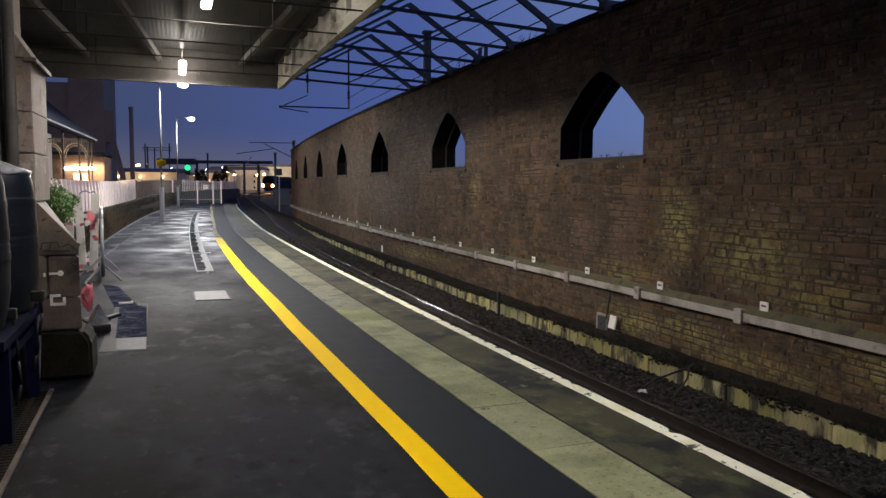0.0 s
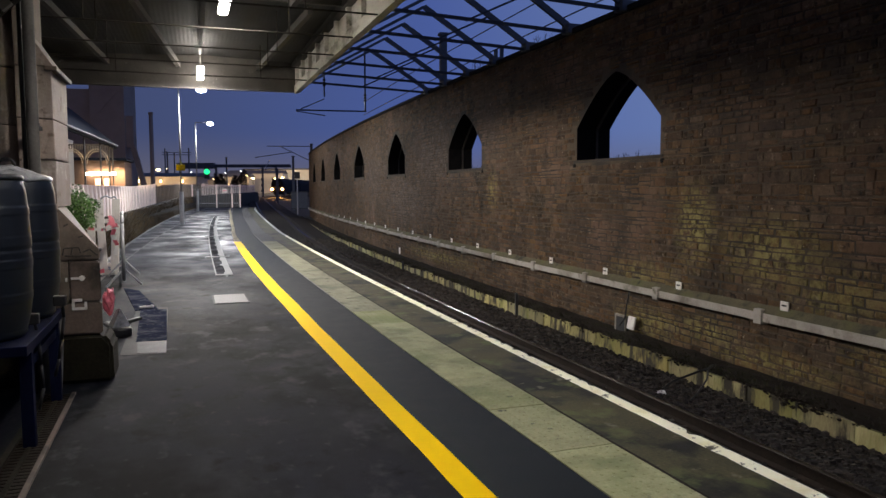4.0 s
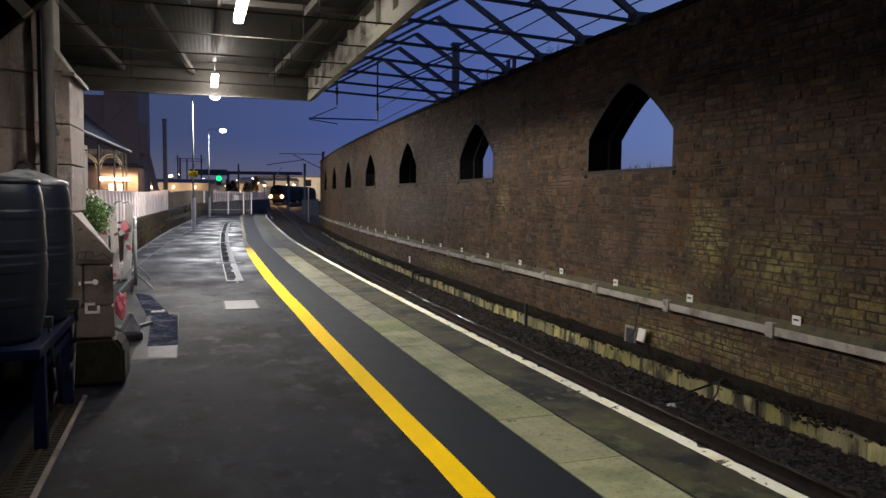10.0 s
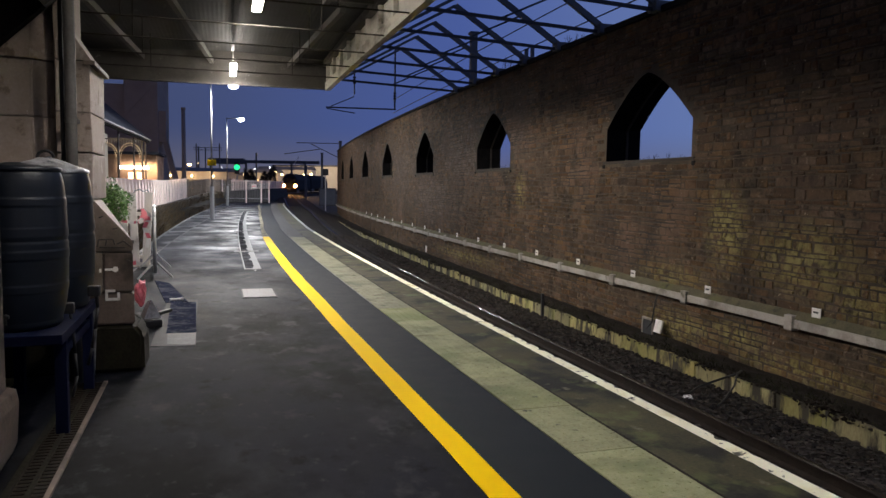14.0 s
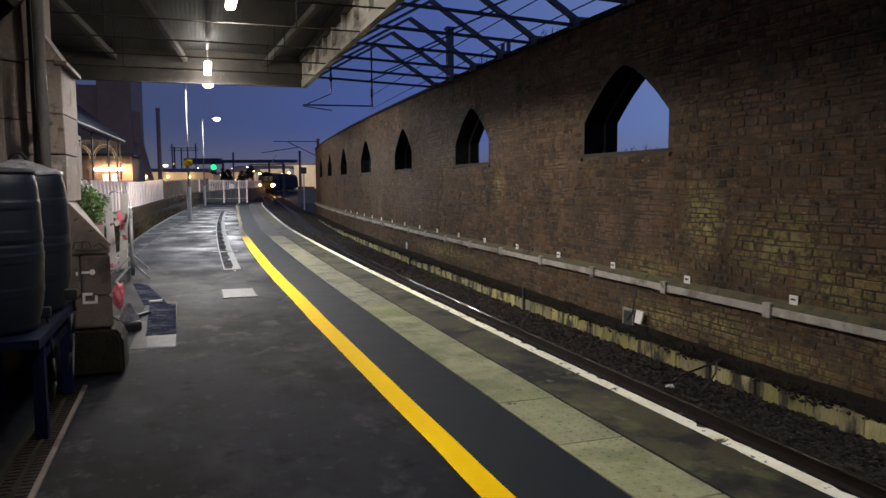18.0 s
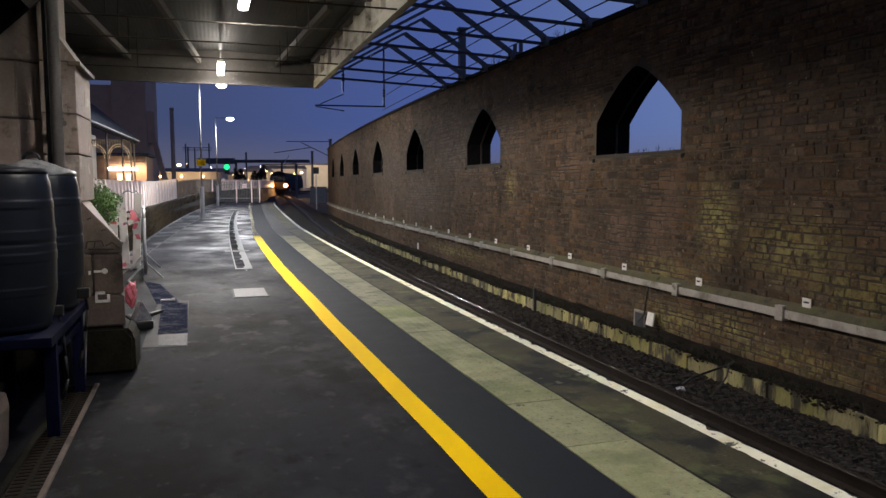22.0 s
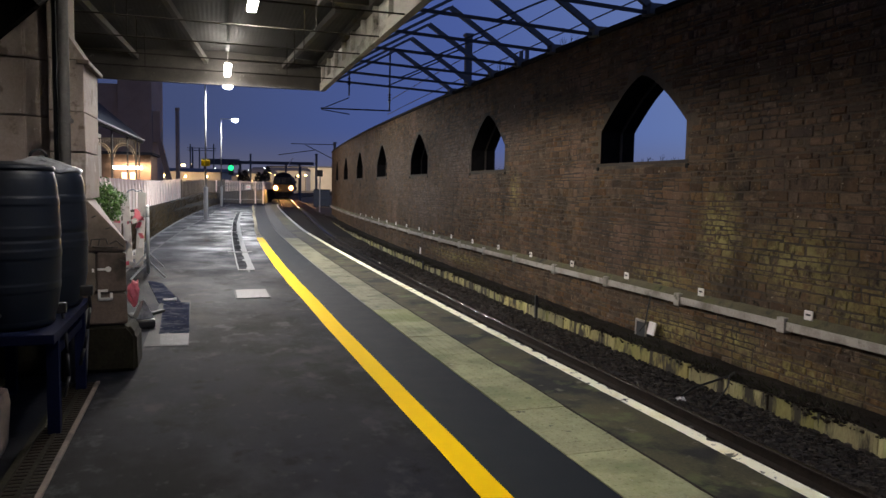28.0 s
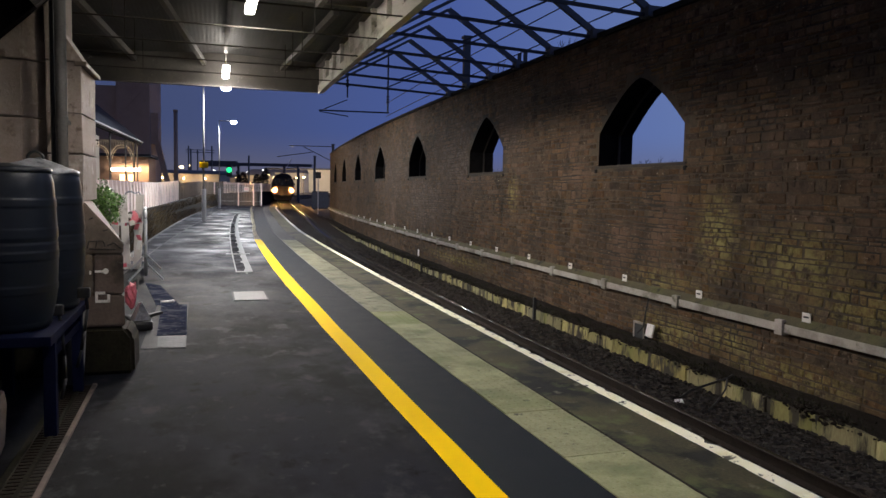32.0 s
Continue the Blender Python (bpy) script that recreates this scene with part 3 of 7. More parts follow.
def lathe(bm, rings, seg=28, m=None, crumple=0.0):
    """A turned shape from (radius, z) rings."""
    rows = []
    for r, z in rings:
        row = []
        for i in range(seg):
            a = 2 * math.pi * i / seg
            v = Vector((r * math.cos(a), r * math.sin(a), z))
            if crumple:
                v.z += crumple * noise.noise(Vector((v.x * 16, v.y * 16, 3.3)))
            row.append(bm.verts.new(m @ v if m else v))
        rows.append(row)
    for a, b in zip(rows, rows[1:]):
        for i in range(seg):
            j = (i + 1) % seg
            bm.faces.new((a[i], a[j], b[j], b[i]))
    bm.faces.new(list(reversed(rows[0])))
    bm.faces.new(rows[-1])
    return bm


def mesh_of(name, verts, faces):
    me = bpy.data.meshes.new(name)
    me.from_pydata(verts, [], faces)
    me.update()
    return me


def sweep(name, profile, s0, s1, material, parent=None, step=1.0, closed=True, place=at, label="", smooth=False):
    """A profile of (o, z) points drawn along the curve."""
    n = max(1, math.ceil((s1 - s0) / step))
    verts, faces, k = [], [], len(profile)
    for i in range(n + 1):
        s = s0 + (s1 - s0) * i / n
        verts += [place(s, o, z) for o, z in profile]
    for i in range(n):
        for j in range(k if closed else k - 1):
            a, b = i * k + j, i * k + (j + 1) % k
            faces.append((a, a + k, b + k, b))
    if closed:
        faces.append(tuple(range(k)))
        faces.append(tuple(reversed(range(n * k, n * k + k))))
    me = mesh_of(name, verts, faces)
    ob = part_of(name, me, material, parent, label, smooth)
    return ob


def on_track(s, o, z):
    return at(s, track_o(s) + o, track_z(s) + z)


def thing(name, label, category, m=None, group="", kind=""):
    ob = new(name)
    ob.empty_display_size = 0.2
    if m is not None:
        ob.matrix_world = m
    return tagged(ob, label, category, group, kind)


# ---- ground ----
def ground():
    xs = [-1500, -600, -250, -120, -60, -30, -14, -8, 0.4, 3, 6, 9, 14, 30, 60, 120, 250, 600, 1500]
    ys = [-800, -200, -60, -20, 0, 20, 35, 50, 65, 80, 100, 130, 160, 200, 260, 340, 600, 1200, 2500]
    verts = [Vector((x, y, track_z(min(max(y, 0), 300)) - 0.55 - (0.4 if y < 40 else 0))) for y in ys for x in xs]
    n = len(xs)
    faces = [(j * n + i, j * n + i + 1, (j + 1) * n + i + 1, (j + 1) * n + i) for j in range(len(ys) - 1) for i in range(n - 1)]
    return tagged(part_of("ground", mesh_of("ground", verts, faces), M_GROUND), "dark bare ground round the railway at dusk", "ground", kind="structure")


ground()

# ---- platform ----
def on_platform(s, o, z):
    """The platform's edge side, which bows out a little towards its far end."""
    bow = max(0.0, 1 - ((s - 43) / 16) ** 2)
    return at(s, o + 0.15 * bow * min(1, max(0, (o + 2.4) / 0.7)), z)


P0, P1 = -12.0, 65.5
WALL_S0, WALL_S1 = -12.0, 72.0
platform = tagged(sweep("platform", [(-4.74, -1.5), (-4.74, -0.012), (0.0, -0.012), (0.0, -0.14), (-0.12, -0.16), (-0.12, -1.5)], P0, P1, M_EDGE, place=on_platform), "dark mossy concrete railway platform with a bare edge", "platform", kind="structure")
sweep("asphalt", [(-4.50, -0.012), (-4.50, 0.0), (-1.67, 0.0), (-1.67, -0.012)], P0, P1, M_ASPHALT, platform, label="worn damp grey asphalt", place=on_platform)
sweep("asphalt", [(-1.67, -0.012), (-1.67, 0.001), (-1.03, 0.001), (-1.03, -0.012)], P0, P1, M_ASPHALT2, platform, label="dark newer asphalt strip", place=on_platform)


def rear_strip_o(s):
    return -4.42 + 0.64 * min(1, max(0, (s - 14) / 24))


def rear_strip():
    """Older strip along the rear edge, widening away from the pier, with a pale seam."""
    n = 113
    for name, lo, hi, z, mat, label in (("rear_strip", None, 0.0, 0.003, M_ASPHALT3, "older blue-grey wet asphalt strip"), ("seam", -0.012, 0.022, 0.005, M_CONCRETE, "thin pale joint line"), ("rear_kerb", None, None, 0.008, M_CONCRETE, "pale concrete kerb at the rear edge")):
        verts = []
        for i in range(n + 1):
            s = 9.0 + 0.5 * i
            e = rear_strip_o(s)
            pair = (-4.66, e + hi) if name == "rear_strip" else (e + lo, e + hi) if name == "seam" else (-4.745, -4.66)
            verts += [at(s, pair[0], z), at(s, pair[1], z), at(s, pair[0], -0.013)]
        faces = []
        for i in range(n):
            k = 3 * i
            faces += [(k, k + 1, k + 4, k + 3), (k + 2, k, k + 3, k + 5)]
        part_of(name, mesh_of(name, verts, faces), mat, platform, label)


rear_strip()

sweep("edge_strip", [(-0.575, -0.012), (-0.575, 0.001), (-0.105, 0.001), (-0.105, -0.012)], P0, P1, M_EDGE, platform, label="dark mossy edge concrete", place=on_platform)
sweep("edge_nosing", [(-0.105, -0.012), (-0.105, 0.0015), (0.004, 0.0015), (0.006, -0.02), (0.006, -0.05), (0.0, -0.05)], P0, P1, M_EDGE, platform, label="dark concrete nosing", place=on_platform)


def white_line(s0, s1, mat, label):
    """The painted line along the edge, its borders uneven and chipped away in places."""
    verts, faces = [], []
    s, n = s0, 0
    while s < s1:
        step = 0.03 if 2 < s < 24 else 0.12
        rough = noise.noise(Vector((s * 0.8, 9.0, 0)))
        inner = -0.105 + 0.006 * noise.noise(Vector((s * 9, 1, 0))) + max(0, 0.05 * (noise.noise(Vector((s * 5.5, 4, 0))) - 0.32 + 0.25 * rough))
        outer = 0.004 - max(0, 0.12 * (noise.noise(Vector((s * 6.5, 7, 0))) - 0.22 + 0.30 * rough))
        verts += [on_platform(s, inner, 0.005), on_platform(s, max(outer, inner + 0.02), 0.005), on_platform(s, max(outer, inner + 0.02) + 0.0015, -0.014 if outer > 0.003 else 0.0016)]
        if n:
            k = 3 * n
            faces += [(k - 3, k - 2, k + 1, k), (k - 2, k - 1, k + 2, k + 1)]
        s += step
        n += 1
    part_of("white_line", mesh_of("white_line", verts, faces), mat, platform, label)


def slab_joint():
    """Crumbled dark joint between the slabs and the bare edge."""
    verts, faces = [], []
    n = 0
    s = -6.0
    while s < 24:
        mid = -0.574 + 0.008 * noise.noise(Vector((s * 2.2, 2, 0)))
        half = 0.009 + 0.012 * max(0, noise.noise(Vector((s * 7.5, 6, 0))))
        verts += [on_platform(s, mid - half, 0.0052), on_platform(s, mid + half, 0.0052)]
        if n:
            faces.append((2 * n - 2, 2 * n - 1, 2 * n + 1, 2 * n))
        n += 1
        s += 0.06
    part_of("slab_joint", mesh_of("slab_joint", verts, faces), M_DIRT, platform, "crumbled dark joint")


slab_joint()
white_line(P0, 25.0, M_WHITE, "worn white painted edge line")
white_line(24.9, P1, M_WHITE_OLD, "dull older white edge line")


def line_o(s):
    return -1.65 - 0.066 * min(1, max(0, (s - 4) / 10)) + 0.06 * max(0, 1 - abs(s - 31) / 9) - 0.28 * max(0, (s - 45) / 20)


def line_w(s):
    return 0.08 + 0.024 * min(1, max(0, (s - 4) / 8)) - 0.045 * min(1, max(0, (s - 22) / 3))


def strip_on(name, s0, s1, z, material, label):
    n = int((s1 - s0) / 0.25)
    verts, faces = [], []
    for i in range(n + 1):
        s = s0 + (s1 - s0) * i / n
        wob = 0.008 * noise.noise(Vector((s * 1.3, 0, 0))) + (0.012 * noise.noise(Vector((s * 0.45, 5, 0))) if s > 7 else 0)
        verts += [on_platform(s, line_o(s) - line_w(s) + wob, z), on_platform(s, line_o(s) + line_w(s) + wob, z)]
    faces = [(2 * i, 2 * i + 1, 2 * i + 3, 2 * i + 2) for i in range(n)]
    return part_of(name, mesh_of(name, verts, faces), material, platform, label)


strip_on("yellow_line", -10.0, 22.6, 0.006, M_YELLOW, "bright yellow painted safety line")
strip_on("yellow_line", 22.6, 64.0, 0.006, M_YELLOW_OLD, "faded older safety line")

# ---- the long stone wall ----
WO, WT, ZT, ZB = 4.90, 0.80, 4.84, -1.25
WIN_S0, WIN_DS, WIN_A, SILL, SPRING, APEX = 12.5, 8.56, 1.49, 2.14, 2.82, 3.80
WINDOWS = [WIN_S0 + WIN_DS * i for i in range(-1, 7)]


def arch_z(s):
    """Height of the opening's head there, or None between openings."""
    for c in WINDOWS:
        u = abs(s - c) / WIN_A
        if u < 1:
            return SPRING + (APEX - SPRING) * (1 - u ** 1.45)
    return None


def long_wall():
    cuts = set()
    for c in WINDOWS:
        for i in range(-10, 11):
            cuts.add(round(c + WIN_A * i / 10, 4))
    x = WALL_S0
    while x < WALL_S1:
        if arch_z(x) is None:
            cuts.add(round(x, 4))
        x += 1.0
    cuts |= {WALL_S0, WALL_S1}
    cuts = sorted(cuts)
    verts, faces = [], []
    dark = ([], [])

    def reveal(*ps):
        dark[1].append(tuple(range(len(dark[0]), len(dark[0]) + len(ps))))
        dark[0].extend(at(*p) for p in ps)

    def quad(*ps):
        faces.append(tuple(range(len(verts), len(verts) + len(ps))))
        verts.extend(at(*p) for p in ps)

    b = WO + WT
    for s, t in zip(cuts, cuts[1:]):
        mid = arch_z((s + t) / 2)
        quad((s, b, ZT), (t, b, ZT), (t, WO, ZT), (s, WO, ZT))
        if mid is None:
            quad((s, WO, ZB), (s, WO, ZT), (t, WO, ZT), (t, WO, ZB))
            quad((s, b, ZB), (t, b, ZB), (t, b, ZT), (s, b, ZT))
            continue
        za, zb = arch_z(s) or SPRING, arch_z(t) or SPRING
        for o, flip in ((WO, False), (b, True)):
            q1 = [(s, o, ZB), (s, o, SILL), (t, o, SILL), (t, o, ZB)]
            q2 = [(s, o, za), (s, o, ZT), (t, o, ZT), (t, o, zb)]
            for q in (q1, q2):
                quad(*(reversed(q) if flip else q))
        quad((s, WO, SILL), (s, b, SILL), (t, b, SILL), (t, WO, SILL))
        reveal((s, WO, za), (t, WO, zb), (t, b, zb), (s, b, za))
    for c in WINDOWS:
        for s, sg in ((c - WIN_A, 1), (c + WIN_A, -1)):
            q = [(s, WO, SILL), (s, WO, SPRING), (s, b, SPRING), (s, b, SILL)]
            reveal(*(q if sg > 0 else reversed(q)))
    for s in (WALL_S0, WALL_S1):
        quad((s, WO, ZB), (s, WO, ZT), (s, b, ZT), (s, b, ZB))
    ob = part_of("wall_east", mesh_of("wall_east", verts, faces), M_MORTAR)
    for c in WINDOWS[1:]:
        # narrow rebate ridge half way through the opening
        rim = [(c + WIN_A, SILL)] + [(c + WIN_A * (1 - k / 12), arch_z(c + WIN_A * (1 - k / 12) - 0.001) or SPRING) for k in range(12)]
        o0, o1 = WO + WT * 0.56, WO + WT * 0.62
        strip = []
        for s, z in rim:
            inner = (s - 0.035, z - 0.02 if z > SILL else z)
            strip.append([at(s, o0, z), at(inner[0], o0, inner[1]), at(inner[0], o1, inner[1]), at(s, o1, z)])
        vs = [v for ring in strip for v in ring]
        fs = [(4 * i + k, 4 * i + k + 1, 4 * i + k + 5, 4 * i + k + 4) for i in range(len(strip) - 1) for k in range(3)]
        part_of("rebate", mesh_of("rebate", vs, fs), M_SILL, ob, "worn stone ridge inside the opening")
    # Reveals are coloured almost black for the shade inside them.
    part_of("arch_reveal", mesh_of("arch_reveal", *dark), M_REVEAL, ob, "stone inside the arched openings, darkened for shade")
    return tagged(ob, "long sooty sandstone wall with pointed arched openings beside the track", "wall", kind="structure")


wall = long_wall()
sweep("coping", [(WO - 0.07, ZT), (WO - 0.07, ZT + 0.10), (WO + WT / 2, ZT + 0.17), (WO + WT + 0.05, ZT + 0.10), (WO + WT + 0.05, ZT)], WALL_S0, WALL_S1, M_COPING, wall, label="dark weathered coping along the wall top")
for c in WINDOWS[1:]:
    sweep("sill", [(WO - 0.022, SILL - 0.05), (WO - 0.026, SILL + 0.010), (WO + 0.30, SILL + 0.025), (WO + 0.30, SILL - 0.05)], c - WIN_A - 0.10, c + WIN_A + 0.10, M_SILL, wall, label="sooty stone sill")

for c in WINDOWS[1:]:
    for e_ in (-1, 1):
        bm = bmesh.new()
        box(bm, -0.03, 0.04, -0.045, 0.045, -0.09, -0.005, 0.02)
        part("corbel", bm, M_COPING, wall, "small dark corbel under the sill end").matrix_world = along(c + e_ * (WIN_A + 0.08), WO, SILL - 0.05)


def sill_weeds(c, n, seed):
    """Thin dead stalks growing along an opening's sill."""
    rng = random.Random(seed)
    weeds = thing("sill_weeds", "thin dead weeds growing on the stone window sill", "weeds", group="sill weeds")
    bm = bmesh.new()
    for i in range(n):
        p = at(c + rng.uniform(-0.9, 1.35), WO + rng.uniform(0.25, 0.7), SILL + 0.0)
        h = rng.choice((0.03, 0.05, 0.07, 0.13)) * rng.uniform(0.7, 1.3)
        q = p + Vector((rng.uniform(-0.04, 0.04), rng.uniform(-0.05, 0.05), h))
        rod(bm, p, q, 0.005, 0.002, seg=4)
        if h > 0.1:
            rod(bm, p.lerp(q, 0.5), p.lerp(q, 0.8) + Vector((0.02, 0.05 * rng.choice((-1, 1)), 0.02)), 0.003, 0.001, seg=4)
    part("stalks", bm, M_REVEAL, weeds)


sill_weeds(WINDOWS[1], 46, 3)
sill_weeds(WINDOWS[2], 30, 4)


def coping_twigs(s, h, seed):
    rng = random.Random(seed)
    tw = thing("coping_twigs", "bare twigs growing from the top of the stone wall", "weeds", group="coping twigs")
    bm = bmesh.new()
    for i in range(9):
        p = at(s + rng.uniform(-0.5, 0.5), WO + 0.4, ZT + 0.15)
        q = p + Vector((rng.uniform(-0.1, 0.1), rng.uniform(-0.22, 0.22), h * rng.uniform(0.4, 1.1)))
        rod(bm, p, q, 0.007, 0.003, seg=4)
        for k in (0.5, 0.75):
            rod(bm, p.lerp(q, k), p.lerp(q, k) + Vector((0.02, rng.uniform(-0.16, 0.16), 0.12)), 0.004, 0.002, seg=4)
    part("twigs", bm, M_TWIG, tw)


coping_twigs(21.1, 0.5, 5)
coping_twigs(16.5, 0.35, 6)

# ---- track bed ----
bed = tagged(sweep("track_bed", [(-1.55, -0.30), (-1.2, -0.19), (1.2, -0.19), (2.1, -0.31), (2.55, -0.40), (2.55, -0.8), (-1.55, -0.8)], -12, 280, M_BALLAST_BED, step=2.0, place=on_track), "dark stony ballast bed of a single railway track", "track bed", kind="structure")
for side in (-1, 1):
    c = side * 0.753
    rail = tagged(sweep("rail", [(c - 0.07, -0.15), (c - 0.07, -0.135), (c - 0.012, -0.115), (c - 0.012, -0.035), (c - 0.034, -0.025), (c - 0.034, -0.004), (c + 0.034, -0.004), (c + 0.034, -0.025), (c + 0.012, -0.035), (c + 0.012, -0.115), (c + 0.07, -0.135), (c + 0.07, -0.15)], -12, 280, M_RAIL, step=2.0, place=on_track), "rusty steel running rail with a polished top", "rail", "running rails")
    sweep("rail_head", [(c - 0.0345, -0.010), (c - 0.026, 0.0), (c + 0.026, 0.0), (c + 0.0345, -0.010)], -12, 280, M_RAILTOP, rail, step=2.0, place=on_track, label="polished rail head")


def sleepers():
    bm = bmesh.new()
    box(bm, -1.25, 1.25, -0.12, 0.12, -0.30, -0.155, 0.012)
    first = link("sleeper", bm, M_SLEEPER)
    tagged(first, "dark stained railway sleeper set in ballast", "sleeper", "sleepers")
    s, n = 4.0, 0
    while n < 110:
        m = Matrix.Translation(on_track(s, 0, 0)) @ Matrix.Rotation(-s * CURVE, 4, "Z")
        if n == 0:
            first.matrix_world = m
        else:
            copy_thing(first, m)
        s, n = s + 0.66, n + 1


sleepers()


def loose_stones():
    """Ballast stones on the bed, densest where the track is nearest."""
    rng = np.random.default_rng(3)
    base = np.array([(x, y, z) for x in (-1, 1) for y in (-1, 1) for z in (-1, 1)], float)
    quads = [(0, 1, 3, 2), (4, 6, 7, 5), (0, 4, 5, 1), (2, 3, 7, 6), (0, 2, 6, 4), (1, 5, 7, 3)]
    verts, faces = [], []
    for i in range(15000):
        s = 4.5 + 34 * rng.random() ** 1.7
        o = rng.uniform(-0.7, 2.46) if rng.random() < 0.30 else rng.uniform(0.8, 2.46)
        z = -0.17 if o < 1.2 else -0.18 - (o - 1.2) * 0.14
        if abs(abs(o) - 0.753) < 0.07:
            continue
        r = rng.uniform(0.014, 0.034) * (1 if s < 18 else 1.35)
        p = base * rng.uniform(0.55, 1.0, (8, 3)) * r * np.array([1.25, 1, 0.75])
        a, b = rng.uniform(0, 6.28), rng.uniform(-0.6, 0.6)
        ca, sa, cb, sb = math.cos(a), math.sin(a), math.cos(b), math.sin(b)
        p = p @ np.array([[ca, -sa, 0], [sa, ca, 0], [0, 0, 1]]).T @ np.array([[1, 0, 0], [0, cb, -sb], [0, sb, cb]]).T
        c = on_track(s, o, z + r * rng.uniform(0.1, 0.9))
        k = len(verts)
        verts.extend((p + np.array(c)).tolist())
        faces.extend(tuple(k + j for j in q) for q in quads)
    tagged(part_of("ballast", mesh_of("ballast", verts, faces), M_BALLAST), "loose grey-brown ballast stones along the track", "ballast", kind="stuff")


loose_stones()

# ---- ledge, kerb panels, conduit on the wall ----


def ledge():
    """Uneven dirt and moss lying between the kerb and the wall."""
    n, k = 420, 9
    verts, faces = [], []
    for i in range(n + 1):
        s = WALL_S0 + (WALL_S1 - WALL_S0) * (i / n) ** 1.0
        for j in range(k):
            o = 3.95 + 0.96 * j / (k - 1)
            lump = 0.07 * noise.noise(Vector((s * 1.7, o * 3, 0))) + 0.05 * noise.noise(Vector((s * 5, o * 6, 2)))
            z = -1.03 + (lump if 0 < j < k - 1 else 0.3 * lump) - 0.10 * (j / (k - 1))
            verts.append(at(s, o if j else 3.90 + 0.05 * noise.noise(Vector((s * 6, 0, 7))), z if j else z + 0.012))
    for i in range(n):
        for j in range(k - 1):
            a = i * k + j
            faces.append((a, a + 1, a + k + 1, a + k))
    part_of("ledge", mesh_of("ledge", verts, faces), M_DIRT, wall, "dark dirt and moss on the wall foot ledge", True)
    rng = np.random.default_rng(8)
    verts, faces = [], []
    for i in range(5200):
        s = 4 + 40 * rng.random() ** 1.5
        if noise.noise(Vector((s * 0.9, 3.1, 0))) < -0.12 and rng.random() < 0.8:
            continue
        o = 3.93 + abs(rng.normal(0, 0.22))
        if o > 4.85:
            continue
        p = at(s, o, -1.03)
        h, a, w = rng.uniform(0.02, 0.09), rng.uniform(0, 6.28), rng.uniform(0.006, 0.016)
        d = Vector((math.cos(a), math.sin(a), 0))
        q = p + Vector((rng.normal(0, 0.03) - 0.02, rng.normal(0, 0.03), h))
        m = len(verts)
        verts += [p - d * w, p + d * w, q]
        faces.append((m, m + 1, m + 2))
    tagged(part_of("moss_tufts", mesh_of("moss_tufts", verts, faces), M_MOSS, wall), kind="stuff")


ledge()


def soil_clumps():
    """Clods of dirt and roots that spill unevenly over the kerb's top edge."""
    rng = np.random.default_rng(17)
    clod = np.array([(1, 0, 0), (0, 1, 0), (-1, 0, 0), (0, -1, 0), (0, 0, 1), (0, 0, -1)], float)
    sides = [(0, 1, 4), (1, 2, 4), (2, 3, 4), (3, 0, 4), (1, 0, 5), (2, 1, 5), (3, 2, 5), (0, 3, 5)]
    verts, faces = [], []
    for i in range(6500):
        s = 4.5 + 44 * rng.random() ** 1.4
        heap = 0.5 + noise.noise(Vector((s * 0.8, 0, 11))) + 0.6 * noise.noise(Vector((s * 2.7, 5, 11)))
        if rng.random() > heap:
            continue
        r = rng.uniform(0.010, 0.030) * (0.7 + 0.5 * heap)
        p = (clod + rng.uniform(-0.35, 0.35, (6, 3))) * r * np.array([1.0, 1.5, 0.8])
        c = at(s, rng.uniform(3.88, 4.06), -1.035 + rng.uniform(-0.05, 0.05) * heap)
        k = len(verts)
        verts.extend((p + np.array(c)).tolist())
        faces.extend(tuple(k + j for j in q) for q in sides)
    tagged(part_of("soil_clumps", mesh_of("soil_clumps", verts, faces), M_DIRT, wall), kind="stuff")


soil_clumps()
random.seed(5)
s_ = 2.0
KERBS = []
while s_ < 71:
    w_ = random.choice((0.78, 0.9, 1.0, 1.15))
    KERBS.append((s_, w_ - 0.02))
    s_ += w_
for i, (s_, w_) in enumerate(KERBS):
    bm = bmesh.new()
    top = -1.03 + random.uniform(-0.015, 0.02)
    box(bm, 0, 0.075, 0, w_, -0.40, 0, 0.008)
    k_ = part("kerb_panel", bm, M_KERB, wall)
    k_.matrix_world = along(s_, 3.895 + random.uniform(-0.012, 0.012), top, random.uniform(-0.5, 0.5))

BR0, BRD = 8.387, 2.486
for i in range(-4, 26):
    s0, s1 = BR0 + BRD * i, BR0 + BRD * (i + 1)
    con = thing("cable_conduit", "grey steel cable conduit length clipped along the stone wall", "conduit", along(s0, WO - 0.06, -0.29), "conduit lengths")
    bm = bmesh.new()
    box(bm, -0.055, 0.055, 0.06, BRD - 0.02, -0.062, 0.062, 0.012)
    part("trough", bm, M_CONDUIT, con)
    bm = bmesh.new()
    box(bm, -0.09, 0.05, -0.075, 0.075, -0.10, 0.115, 0.008)
    part("bracket", bm, M_CONDUIT, con, "squarer joint bracket")
sweep("mortar_fillet", [(WO - 0.118, -0.226), (WO - 0.118, -0.218), (WO - 0.01, -0.120), (WO + 0.02, -0.120), (WO + 0.02, -0.226)], 2.0, WALL_S1 - 0.2, M_FILLET, wall, label="sloping mossy fillet above the conduit")
PLATES = [7.99 + 2.36 * i for i in range(-1, 17)]
